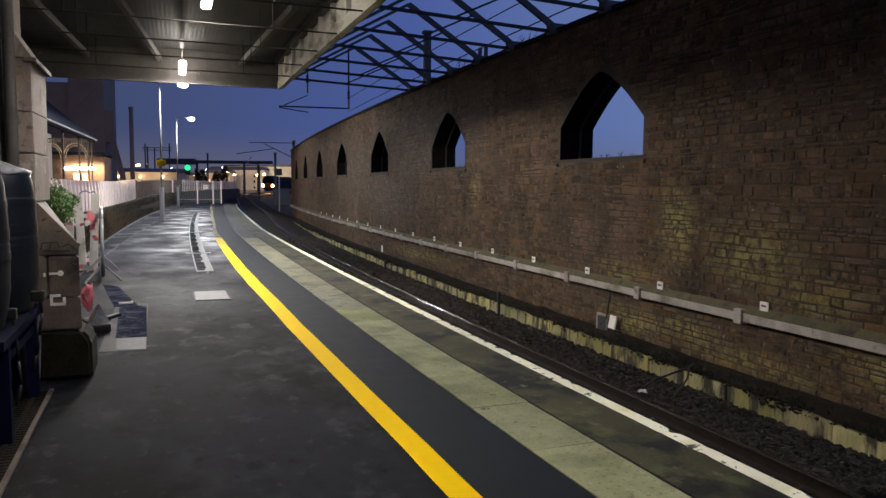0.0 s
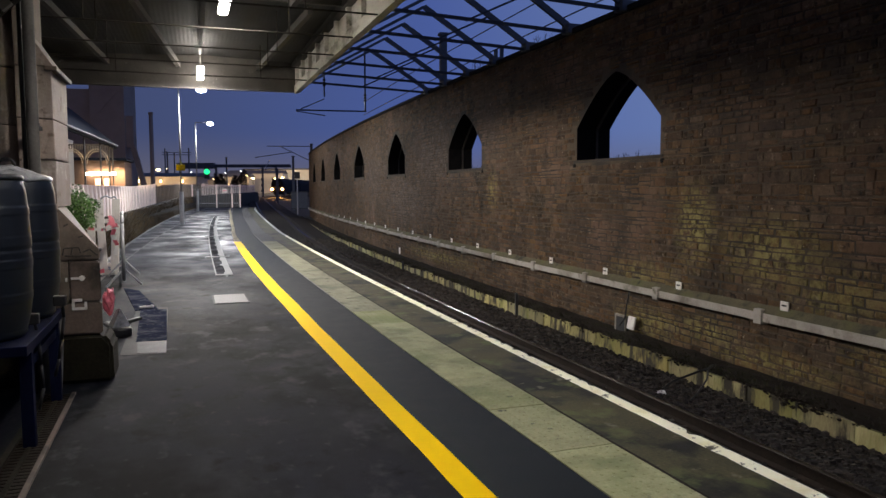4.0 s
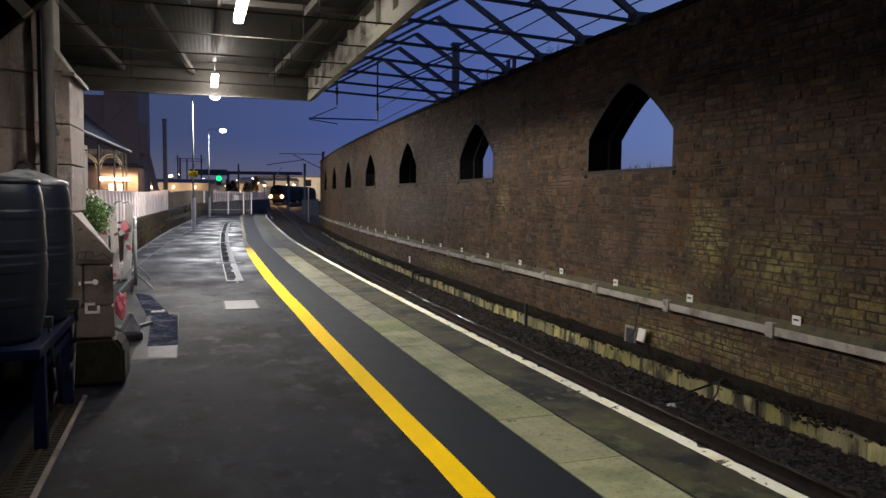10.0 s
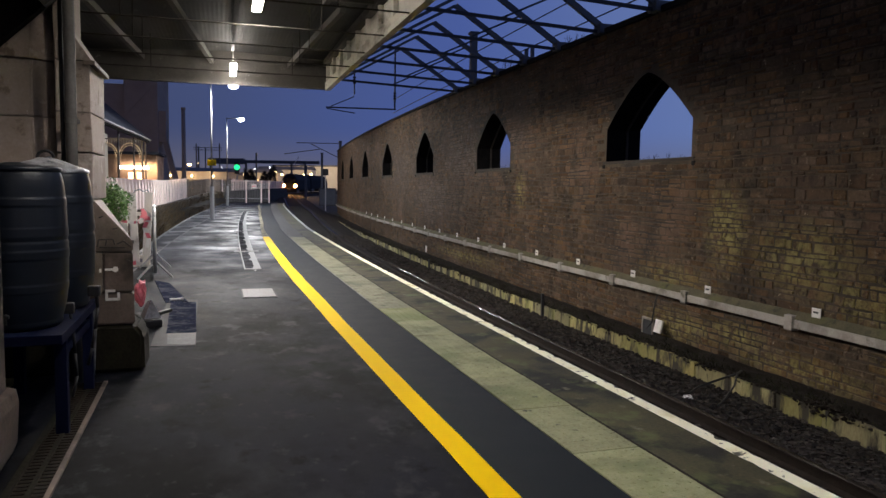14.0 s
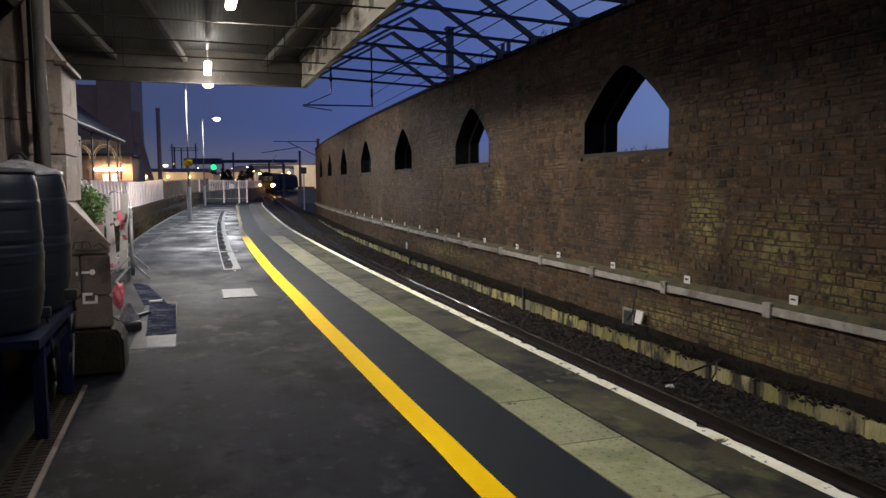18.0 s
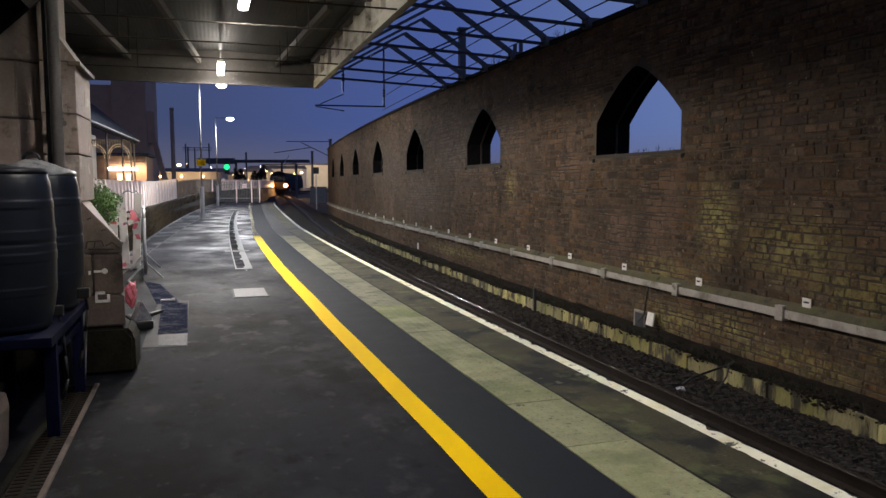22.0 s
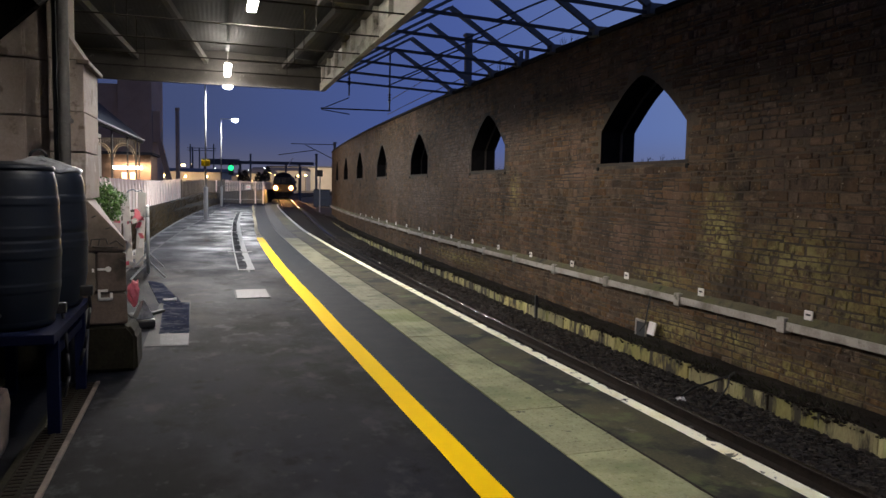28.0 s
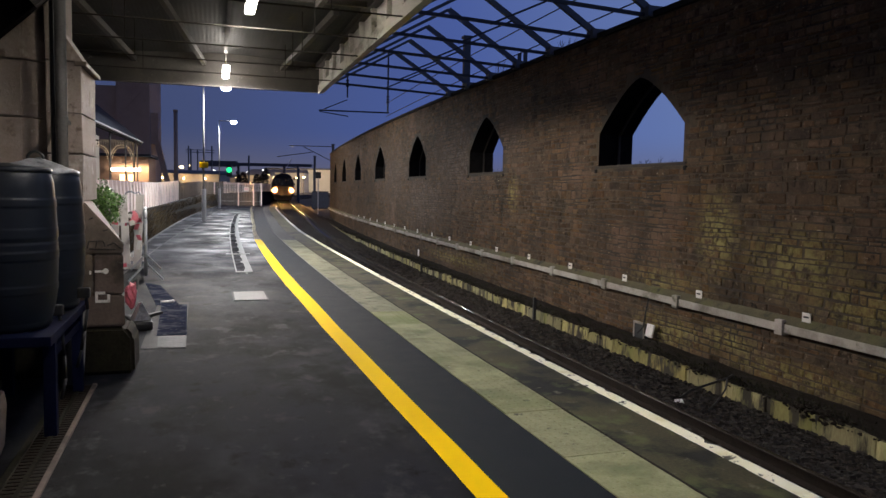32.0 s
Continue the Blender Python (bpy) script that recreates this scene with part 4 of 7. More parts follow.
for i, s_ in enumerate(PLATES):
    pl = thing("marker_plate", "small white marker plate with dark lettering bars on the wall", "sign", along(s_, WO - 0.035, -0.12), "marker plates")
    bm = bmesh.new()
    box(bm, -0.008, 0.008, -0.075, 0.075, -0.07, 0.10, 0.003)
    part("plate", bm, M_PLATE, pl)
    bm = bmesh.new()
    box(bm, -0.012, -0.0085, -0.045, 0.045, 0.03, 0.055)
    part("lettering_bar", bm, M_BLACK, pl, "dark bar of lettering")

# ---- steel roof trusses over the track ----
TRUSS_L, TRUSS_R, RIDGE_O, RIDGE_Z, TIE_Z = 0.78, 4.95, 2.88, 6.22, 4.98


def truss(s):
    th = thing("roof_truss", "bare blue-grey steel roof truss over the track", "roof truss", along(s, 0, 0), "roof trusses")
    rz = ZT + 0.08
    bm = bmesh.new()
    bar(bm, (TRUSS_R, 0, rz), (RIDGE_O, 0, RIDGE_Z), 0.085, 0.125)
    part("rafter", bm, M_STEEL, th)
    bm = bmesh.new()
    bar(bm, (TRUSS_L, 0, TIE_Z + 0.08), (RIDGE_O, 0, RIDGE_Z), 0.05, 0.07)
    part("rafter", bm, M_STEEL, th)
    bm = bmesh.new()
    bar(bm, (TRUSS_L - 0.1, 0, TIE_Z + 0.1), (TRUSS_R, 0, rz - 0.04), 0.045, 0.07)
    part("tie_bar", bm, M_DARKSTEEL, th, "thin dark tie bar")
    bm = bmesh.new()
    bar(bm, (RIDGE_O - 0.4, 0, TIE_Z - 0.02), (3.9, 0, (RIDGE_Z + TIE_Z) / 2 + 0.02), 0.03, 0.04)
    part("strut", bm, M_DARKSTEEL, th)
    bm = bmesh.new()
    box(bm, TRUSS_R - 0.22, TRUSS_R + 0.16, -0.14, 0.14, ZT + 0.0, ZT + 0.2, 0.01)
    part("shoe", bm, M_STEEL, th, "bolted steel foot")
    return th


TRUSS_S = [24.77 - 2.1 * i for i in range(10)]
first_truss = truss(TRUSS_S[0])
for s_ in TRUSS_S[1:]:
    copy_thing(first_truss, along(s_, 0, 0))
# ---- platform canopy ----
CE, CO, CI, CZ = 17.62, -0.47, -7.2, 3.80
canopy = thing("platform_canopy", "grimy platform canopy with cream timber fascia and corrugated roof", "canopy")
prof = []
n_ = 88 * 6
for i in range(n_ + 1):
    o_ = CI + (CO - CI) * i / n_
    prof.append((o_, 4.46 + 0.10 * (1 - abs((o_ + 2.6) / 2.6)) + 0.0012 * math.sin(i / 6 * 2 * math.pi)))
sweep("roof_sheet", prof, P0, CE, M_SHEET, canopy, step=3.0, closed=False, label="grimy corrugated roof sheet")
sweep("side_fascia", [(CO - 0.03, CZ), (CO - 0.03, 4.62), (CO + 0.03, 4.62), (CO + 0.03, CZ)], P0, CE, M_TIMBER, canopy, label="peeling cream fascia boards")
sweep("bottom_rail", [(CO - 0.10, CZ - 0.02), (CO - 0.10, CZ + 0.16), (CO - 0.033, CZ + 0.16), (CO - 0.033, CZ - 0.02)], P0, CE - 0.1, M_TIMBER, canopy)
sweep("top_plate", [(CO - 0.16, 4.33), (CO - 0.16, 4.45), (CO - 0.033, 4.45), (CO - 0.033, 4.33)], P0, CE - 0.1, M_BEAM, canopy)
for i in range(22):
    s_ = CE - 0.4 - 0.98 * i
    bm = bmesh.new()
    box(bm, CO - 0.11, CO - 0.035, -0.05, 0.05, CZ + 0.16, 4.33, 0.006)
    part("stud", bm, M_TIMBER, canopy).matrix_world = along(s_, 0, 0)
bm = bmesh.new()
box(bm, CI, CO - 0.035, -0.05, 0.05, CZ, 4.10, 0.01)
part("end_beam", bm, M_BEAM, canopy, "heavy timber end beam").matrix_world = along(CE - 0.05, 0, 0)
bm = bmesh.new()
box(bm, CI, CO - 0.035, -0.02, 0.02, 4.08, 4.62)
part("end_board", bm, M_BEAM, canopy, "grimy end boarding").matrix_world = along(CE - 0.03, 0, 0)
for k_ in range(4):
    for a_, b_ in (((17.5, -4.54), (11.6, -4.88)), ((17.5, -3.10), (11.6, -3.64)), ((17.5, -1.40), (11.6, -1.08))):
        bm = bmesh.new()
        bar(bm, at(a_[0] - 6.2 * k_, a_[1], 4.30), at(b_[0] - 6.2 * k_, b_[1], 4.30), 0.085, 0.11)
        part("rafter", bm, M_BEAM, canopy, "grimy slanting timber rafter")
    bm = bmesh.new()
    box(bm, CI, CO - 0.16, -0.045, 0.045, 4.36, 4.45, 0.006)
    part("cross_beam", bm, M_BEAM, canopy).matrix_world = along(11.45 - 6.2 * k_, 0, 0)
for i in range(18):
    s_ = 15.5 - 1.52 * i
    bm = bmesh.new()
    rod(bm, (CI, 0, CZ + 0.02), (CO - 0.1, 0, CZ - 0.0), 0.011)
    part("tie_rod", bm, M_ROD, canopy, "thin grimy tie rod").matrix_world = along(s_, 0, 0)
    for o_ in (-4.2, -1.5):
        bm = bmesh.new()
        rod(bm, (o_, 0, CZ + 0.01), (o_, 0, 4.45), 0.008)
        part("hanger", bm, M_ROD, canopy).matrix_world = along(s_, 0, 0)

def canopy_lamp(s, o, z):
    th = thing("canopy_lamp", "bright white tube lamp hung under the canopy", "lamp", along(s, o, z), "canopy lamps")
    bm = bmesh.new()
    box(bm, -0.035, 0.035, -0.74, 0.74, 0.035, 0.075, 0.012)
    part("housing", bm, M_CONDUIT, th)
    bm = bmesh.new()
    box(bm, -0.07, 0.07, -0.72, 0.72, -0.05, 0.034, 0.034)
    part("diffuser", bm, G_TUBE, th, "glowing white diffuser")
    for y in (-0.4, 0.4):
        bm = bmesh.new()
        rod(bm, (0, y, 0.07), (0, y, 4.42 - z), 0.012)
        part("stem", bm, M_BEAM, th)
    return th


for s_, o_, z_, w_, b_ in CANOPY_LAMPS:
    canopy_lamp(s_, o_, z_)
tagged(sweep("lamp_conduit", [(-2.69, 4.30), (-2.69, 4.34), (-2.63, 4.34), (-2.63, 4.30)], 5.0, 16.0, M_BEAM), "thin grimy lamp conduit running under the canopy", "conduit")

# ---- station building beside the platform ----
tagged(sweep("wall_west", [(-5.4, -0.02), (-5.4, 5.2), (-5.75, 5.2), (-5.75, -0.02)], P0, 11.0, M_ASHLAR_DK), "dark sandstone station wall along the platform", "wall", kind="structure")
bm = bmesh.new()
box(bm, -6.9, -4.72, -1.0, 1.6, -0.5, -0.004)
tagged(link("floor_recess", bm, M_DIRT), "stained concrete floor of the recess beside the wall", "floor", kind="structure").matrix_world = along(5.4, 0, 0)


def pier():
    """Sandstone buttress: tall shaft of ashlar blocks on a wider worn base."""
    th = thing("stone_pier", "sandstone buttress pier with a worn wider base and white painted marks", "pier", along(6.45, 0, 0))
    rng = random.Random(2)
    for o0, o1, rows in ((-5.4, -4.20, (1.41, 2.06, 2.50, 2.95, 3.5, 4.3)), (-4.196, -3.94, (1.41, 1.79, 2.11, 2.51)), (-4.196, -4.12, (2.51, 3.2, 4.3))):
        for z0, z1 in zip(rows, rows[1:]):
            bm = bmesh.new()
            g0, g1 = rng.uniform(0.002, 0.008), rng.uniform(0.002, 0.006)
            y0 = rng.uniform(-0.006, 0.006)
            if o1 == -4.20:
                plan = ((o0 + 0.001, y0), (-4.36, y0), (o1 - 0.001, y0 + 0.13), (o1 - 0.001, 0.80), (o0 + 0.001, 0.80))
                low = [bm.verts.new((x, y, z0 + g0)) for x, y in plan]
                high = [bm.verts.new((x, y, z1 - g1)) for x, y in plan]
                bm.faces.new(list(reversed(low)))
                bm.faces.new(high)
                for i in range(5):
                    bm.faces.new((low[i], low[(i + 1) % 5], high[(i + 1) % 5], high[i]))
                bmesh.ops.bevel(bm, geom=list(bm.edges), offset=0.009, segments=2, affect="EDGES")
            else:
                box(bm, o0 + 0.001, o1 - 0.001, y0, 0.80, z0 + g0, z1 - g1, 0.010)
            for v in bm.verts:
                v.co += 0.010 * noise.noise_vector(v.co * 3.1)
            part("block", bm, M_ASHLAR, th)
    bm = bmesh.new()
    vs = [bm.verts.new(p) for p in ((-4.12, 0, 2.512), (-3.93, 0, 2.512), (-4.12, 0, 2.80), (-4.12, 0.8, 2.512), (-3.93, 0.8, 2.512), (-4.12, 0.8, 2.80))]
    for f in ((0, 1, 2), (3, 5, 4), (1, 4, 5, 2), (0, 3, 4, 1), (0, 2, 5, 3)):
        bm.faces.new([vs[i] for i in f])
    part("sloped_cap", bm, M_ASHLAR, th, "sloping stone shoulder")
    bm = bmesh.new()
    box(bm, -3.99, -3.90, -0.02, 0.82, 2.475, 2.511, 0.006)
    part("drip_stone", bm, M_ASHLAR_DK, th)
    for profile, depth, mat, label in (
            (((-5.4, 0.996), (-3.65, 0.996), (-3.65, 1.08), (-3.935, 1.41), (-5.4, 1.41)), 0.80, M_ASHLAR_DK, "sloping worn sandstone shoulder"),
            (((-5.4, 0.663), (-3.880, 0.663), (-3.880, 0.990), (-5.4, 0.990)), 0.34, M_ASHLAR_DK, "worn grey sandstone block"),
            (((-3.874, 0.668), (-3.652, 0.664), (-3.652, 0.986), (-3.874, 0.990)), 0.34, M_BROWN, "damp brown sandstone block"),
            (((-5.4, 0.40), (-3.645, 0.40), (-3.650, 0.657), (-5.4, 0.657)), 0.34, M_BROWN, "damp brown sandstone course")):
        bm = bmesh.new()
        n = len(profile)
        f = [bm.verts.new((o, -0.02, z)) for o, z in profile]
        b = [bm.verts.new((o if o < -5 else o - 0.05, depth if z > 1.3 else 0.34, z)) for o, z in profile]
        bm.faces.new(f)
        bm.faces.new(list(reversed(b)))
        for i in range(n):
            j = (i + 1) % n
            bm.faces.new((f[j], f[i], b[i], b[j]))
        bmesh.ops.recalc_face_normals(bm, faces=bm.faces)
        bmesh.ops.bevel(bm, geom=list(bm.edges), offset=0.011, segments=2, affect="EDGES")
        part("base_block", bm, mat, th, label)
    bm = bmesh.new()
    profile = ((-5.4, 0.0), (-3.575, 0.0), (-3.575, 0.31), (-3.645, 0.398), (-5.4, 0.398))
    f = [bm.verts.new((o, -0.03, z)) for o, z in profile]
    b = [bm.verts.new((o, 0.42, z)) for o, z in profile]
    bm.faces.new(f)
    bm.faces.new(list(reversed(b)))
    for i in range(5):
        bm.faces.new((f[(i + 1) % 5], f[i], b[i], b[(i + 1) % 5]))
    bmesh.ops.recalc_face_normals(bm, faces=bm.faces)
    bmesh.ops.bevel(bm, geom=list(bm.edges), offset=0.03, segments=3, affect="EDGES")
    for v in bm.verts:
        v.co += 0.012 * noise.noise_vector(v.co * 2.7)
    part("foot", bm, M_FOOT, th, "mossy blackened stone foot")
    return th


pier()


def water_barrel(s, o, r, m_lid, label, rise=0.085):
    th = thing("water_barrel", label, "barrel", along(s, o, 0.675), "water barrels")
    h = 0.96
    rings = [(r * 0.78, 0.0), (r * 0.865, 0.03)]
    rise_at = lambda u, c: 1 / (1 + math.exp(-max(-40, min(40, (u - c) / 0.0022))))
    for i in range(161):
        z = 0.05 + (h - 0.12) * i / 160
        u = z / h
        rr = r * (0.915 + 0.085 * math.sin(math.pi * u)) * (1 - 0.045 * max(0, (u - 0.88) / 0.12) ** 2) * (1 - 0.12 * max(0, (0.26 - u) / 0.26) ** 2)
        for lo, hi, d in ((0.235, 0.285, 0.003), (0.44, 0.495, 0.0035), (0.575, 0.635, 0.0025), (0.765, 0.815, 0.004)):
            rr += d * (rise_at(u, lo) - rise_at(u, hi))
        rr -= 0.004 * math.exp(-((u - 0.553) / 0.010) ** 2)
        rings.append((rr, z))
    rings += [(r * 0.905, h - 0.045), (r * 0.88, h - 0.02), (r * 0.84, h - 0.008)]
    part("barrel_body", lathe(bmesh.new(), rings, 40), M_BARREL, th, smooth=True)
    part("lid", lathe(bmesh.new(), [(r * 0.90, h - 0.022), (r * 0.915, h - 0.012), (r * 0.91, h), (r * 0.86, h + 0.012), (r * 0.7, h + rise * 0.34), (r * 0.5, h + rise * 0.6), (r * 0.33, h + rise * 0.8), (r * 0.16, h + rise), (r * 0.12, h + rise + 0.004)], 48, crumple=0.017 if m_lid is M_LID else 0.004), m_lid, th, "shallow conical lid", smooth=True)
    if m_lid is M_LID:
        bm = bmesh.new()
        for i in range(12):
            a0, a1 = math.pi * i / 12, math.pi * (i + 1) / 12
            rod(bm, (0.052 * math.cos(a0), 0, h + rise + 0.048 * math.sin(a0)), (0.052 * math.cos(a1), 0, h + rise + 0.048 * math.sin(a1)), 0.0095)
        part("lid_handle", bm, M_BLACK, th, "dark loop handle")
    bm = bmesh.new()
    rod(bm, (0.0, -r * 0.85, 0.10), (0.0, -r * 0.85 - 0.07, 0.10), 0.014)
    rod(bm, (0.0, -r * 0.85 - 0.06, 0.12), (0.0, -r * 0.85 - 0.06, 0.06), 0.010)
    part("tap", bm, M_BLACK, th, smooth=True)
    return th


water_barrel(4.98, -4.168, 0.285, M_BARREL, "dark green plastic water barrel on a blue stand", 0.03)
water_barrel(5.72, -4.135, 0.30, M_LID, "dark plastic water barrel with a grey lid and loop handle")


def barrel_stand():
    th = thing("barrel_stand", "dark blue steel stand carrying two water barrels", "stand", along(5.35, -4.15, 0))
    bm = bmesh.new()
    box(bm, -0.28, 0.28, -0.72, 0.72, 0.615, 0.675, 0.006)
    part("deck", bm, M_BLUE, th)
    for x in (-0.24, 0.22):
        for y in (-0.42, 0.62):
            bm = bmesh.new()
            box(bm, x - 0.035, x + 0.035, y - 0.035, y + 0.035, 0.0, 0.615, 0.004)
            part("leg", bm, M_BLUE, th)
    for x in (-0.24, 0.22):
        bm = bmesh.new()
        box(bm, x - 0.02, x + 0.02, -0.38, 0.58, 0.48, 0.54, 0.003)
        part("side_rail", bm, M_BLUE, th)


barrel_stand()
pipe_t = thing("drain_pipe", "grey painted drainpipe fixed in front of the stone pier", "drainpipe", along(6.2, -4.045, 0))
bm = bmesh.new()
rod(bm, (0, 0, 0.0), (0, 0, 4.4), 0.042, seg=20)
part("pipe", bm, M_PIPE_DK, pipe_t, smooth=True)
for z in (0.9, 2.0, 3.2):
    bm = bmesh.new()
    rod(bm, (0, 0, z), (0, 0, z + 0.05), 0.047, seg=20)
    box(bm, -0.03, 0.03, 0.02, 0.22, z + 0.01, z + 0.04)
    part("clip", bm, M_PIPE_DK, pipe_t)

# Black strip drawn in place of the shadow gap left of the pipe.
gap_strip = thing("cable", "black strip for the shadow gap beside the drainpipe", "cable", along(6.2, -4.108, 0))
bm = bmesh.new()
rod(bm, (0, 0.03, 0.0), (0, 0.03, 4.4), 0.016, seg=8)
part("sheath", bm, M_BLACK, gap_strip, smooth=True)


def hose(points, r, label):
    th = thing("hose", label, "hose", group="barrel hoses")
    bm = bmesh.new()
    for a, b in zip(points, points[1:]):
        rod(bm, at(*a), at(*b), r, seg=10)
    part("tube", bm, M_BLACK, th, smooth=True)
    bm = bmesh.new()
    box(bm, -0.05, 0.03, -0.03, 0.03, -0.03, 0.04, 0.01, along(*points[0]))
    part("tap", bm, M_BLACK, th, "black plastic tap")


hose(((5.46, -3.80, 0.81), (5.46, -3.79, 0.70), (5.46, -3.81, 0.55), (5.46, -3.83, 0.42), (5.47, -3.86, 0.30)), 0.011, "short black hose hanging from a barrel tap")
hose(((5.18, -3.92, 0.74), (5.17, -3.90, 0.62), (5.17, -3.89, 0.45), (5.16, -3.88, 0.30), (5.15, -3.91, 0.17)), 0.010, "thin black hose hanging below the barrel stand")
board = thing("board", "narrow grey board standing against the pier foot", "board", along(6.27, -3.965, 0))
bm = bmesh.new()
box(bm, -0.028, 0.028, -0.012, 0.012, 0.0, 0.62, 0.004)
part("plank", bm, M_PIPE, board).matrix_local = pose(0, 0, 0, -4, 3, 0)

near = thing("stone_pier", "brown sandstone pier with a bulging worn base near the barrels", "pier", along(4.3, -4.55, 0))
bm = bmesh.new()
box(bm, -0.85, 0.40, -0.5, 0.30, 0.36, 4.3, 0.03)
part("shaft", bm, M_BROWN, near)
bm = bmesh.new()
box(bm, -0.85, 0.44, -0.6, 0.36, 0.0, 0.40, 0.08)
for v in bm.verts:
    v.co += 0.03 * noise.noise_vector(v.co * 2.1)
part("base", bm, M_BROWN, near)

# ---- rear of the platform: bank, fences, lamp posts ----


def bank_o(s):
    return -6.2 if s < 40 else -6.2 + (s - 40) * 0.045


def bank_rise(s):
    return 0.024 * (min(max(s, 40), 57) - 40) + 0.003 * (max(s, 57) - 57)


def bank_at(s, o, z):
    return at(s, bank_o(s) + o, z + (bank_rise(s) if z > 0 else 0))


def fence_at(s):
    """The boundary fence's foot on the bank's crest, and its heading."""
    p, q = bank_at(s, -0.14, 0.56), bank_at(s + 0.5, -0.14, 0.56)
    return p, math.atan2(q.x - p.x, q.y - p.y)


tagged(sweep("bank", [(0.35, -1.5), (0.06, 0.45), (0.0, 0.5), (-0.4, 0.56), (-7.0, 0.10), (-7.0, -1.5)], 11.5, 118, M_BANK, place=bank_at), "dark overgrown earth bank behind the platform", "bank", kind="structure")


def bank_grass():
    rng = np.random.default_rng(4)
    verts, faces = [], []
    for i in range(15000):
        s = 12 + 52 * rng.random() ** 1.3
        u = rng.random()
        p = bank_at(s, 0.36 - 0.34 * u, -1.2 + 1.7 * u)
        h, a, w = rng.uniform(0.08, 0.32), rng.uniform(0, 6.28), rng.uniform(0.008, 0.02)
        d = Vector((math.cos(a), math.sin(a), 0))
        q = p + Vector((rng.normal(0.10, 0.06), rng.normal(0, 0.08), h * (0.9 if u < 0.9 else 0.5)))
        m = len(verts)
        verts += [p - d * w, p + d * w, q]
        faces.append((m, m + 1, m + 2))
    tagged(part_of("bank_grass", mesh_of("bank_grass", verts, faces), M_DRYGRASS), "dry brown grass and scrub on the bank face", "grass", kind="stuff")


bank_grass()


def box_data(w, d, h):
    """A picket standing on its base with a slightly pointed head."""
    v = [(-w / 2, -d / 2, 0), (w / 2, -d / 2, 0), (w / 2, d / 2, 0), (-w / 2, d / 2, 0), (-w / 2, -d / 2, h - w / 2), (w / 2, -d / 2, h - w / 2), (w / 2, d / 2, h - w / 2), (-w / 2, d / 2, h - w / 2), (0, -d / 2, h), (0, d / 2, h)]
    f = [(0, 3, 2, 1), (0, 1, 5, 8, 4), (3, 7, 9, 6, 2), (0, 4, 7, 3), (1, 2, 6, 5), (4, 8, 9, 7), (5, 6, 9, 8)]
    return v, f


def boundary_fence(name, label, s0, s1, gap, w, d, h, mat, every=9):
    """A stretch of the fence that follows the bank and then the track."""
    th = thing(name, label, "fence", group="boundary fence")
    me = mesh_of("picket", *box_data(w, d, h))
    for i in range(int((s1 - s0) / gap) + 1):
        p, a = fence_at(s0 + gap * i)
        turn = Matrix.Rotation(math.pi / 2 - a, 4, "Z")
        part_of("picket", me, mat, th).matrix_world = Matrix.Translation(p - Vector((0, 0, 0.05))) @ turn
        if i % every == 0:
            bm = bmesh.new()
            box(bm, -0.07, 0.07, -0.07, 0.07, -0.3, h + 0.05, 0.012)
            part("post", bm, mat, th).matrix_world = Matrix.Translation(p) @ turn @ Matrix.Translation((gap / 2, 0, 0))
    for z in (0.2, h - 0.22):
        sweep("fence_rail", [(-0.08, z), (-0.08, z + 0.06), (-0.035, z + 0.06), (-0.035, z)], s0, s1, mat, th, place=lambda s, o, zq: (lambda p, a: p + Vector((o * math.cos(a), -o * math.sin(a), zq)))(*fence_at(s)), step=2.0)


boundary_fence("white_fence", "white painted boarded fence with posts on the bank", 19.0, 47.6, 0.90, 0.76, 0.04, 1.10, M_FENCE, 1)
boundary_fence("bank_railing", "dark open railing of spaced pales on the bank", 47.9, 71.3, 0.56, 0.14, 0.06, 1.04, M_FENCE_DK, 40)
boundary_fence("pale_fence", "pale steel fence beside the track beyond the platform", 71.9, 116.0, 1.6, 0.16, 0.16, 1.05, M_FENCE, 40)


def end_fence():
    th = thing("end_fence", "grey steel palisade gate across the platform end", "fence", along(65.0, 0, 0))
    me = mesh_of("pale", *box_data(0.06, 0.02, 1.75))
    for i in range(29):
        p = part_of("pale", me, M_PALE, th)
        p.location = (-5.1 + 0.135 * i, 0, 0.06)
    for x in (-5.15, -3.2, -1.95, -1.30):
        bm = bmesh.new()
        box(bm, x - 0.05, x + 0.05, -0.05, 0.05, 0, 1.95, 0.008)
        part("post", bm, M_FENCE, th, "white painted post")
    for z in (0.35, 1.5):
        bm = bmesh.new()
        box(bm, -5.15, -1.30, 0.012, 0.05, z, z + 0.05)
        part("rail", bm, M_GALV, th)
    bm = bmesh.new()
    box(bm, -2.75, -2.35, -0.03, -0.015, 1.25, 1.6)
    part("sign", bm, M_PLATE, th, "small white sign with a red bar")
    bm = bmesh.new()
    box(bm, -2.71, -2.39, -0.036, -0.031, 1.40, 1.46)
    part("sign_bar", bm, M_RED, th)


end_fence()


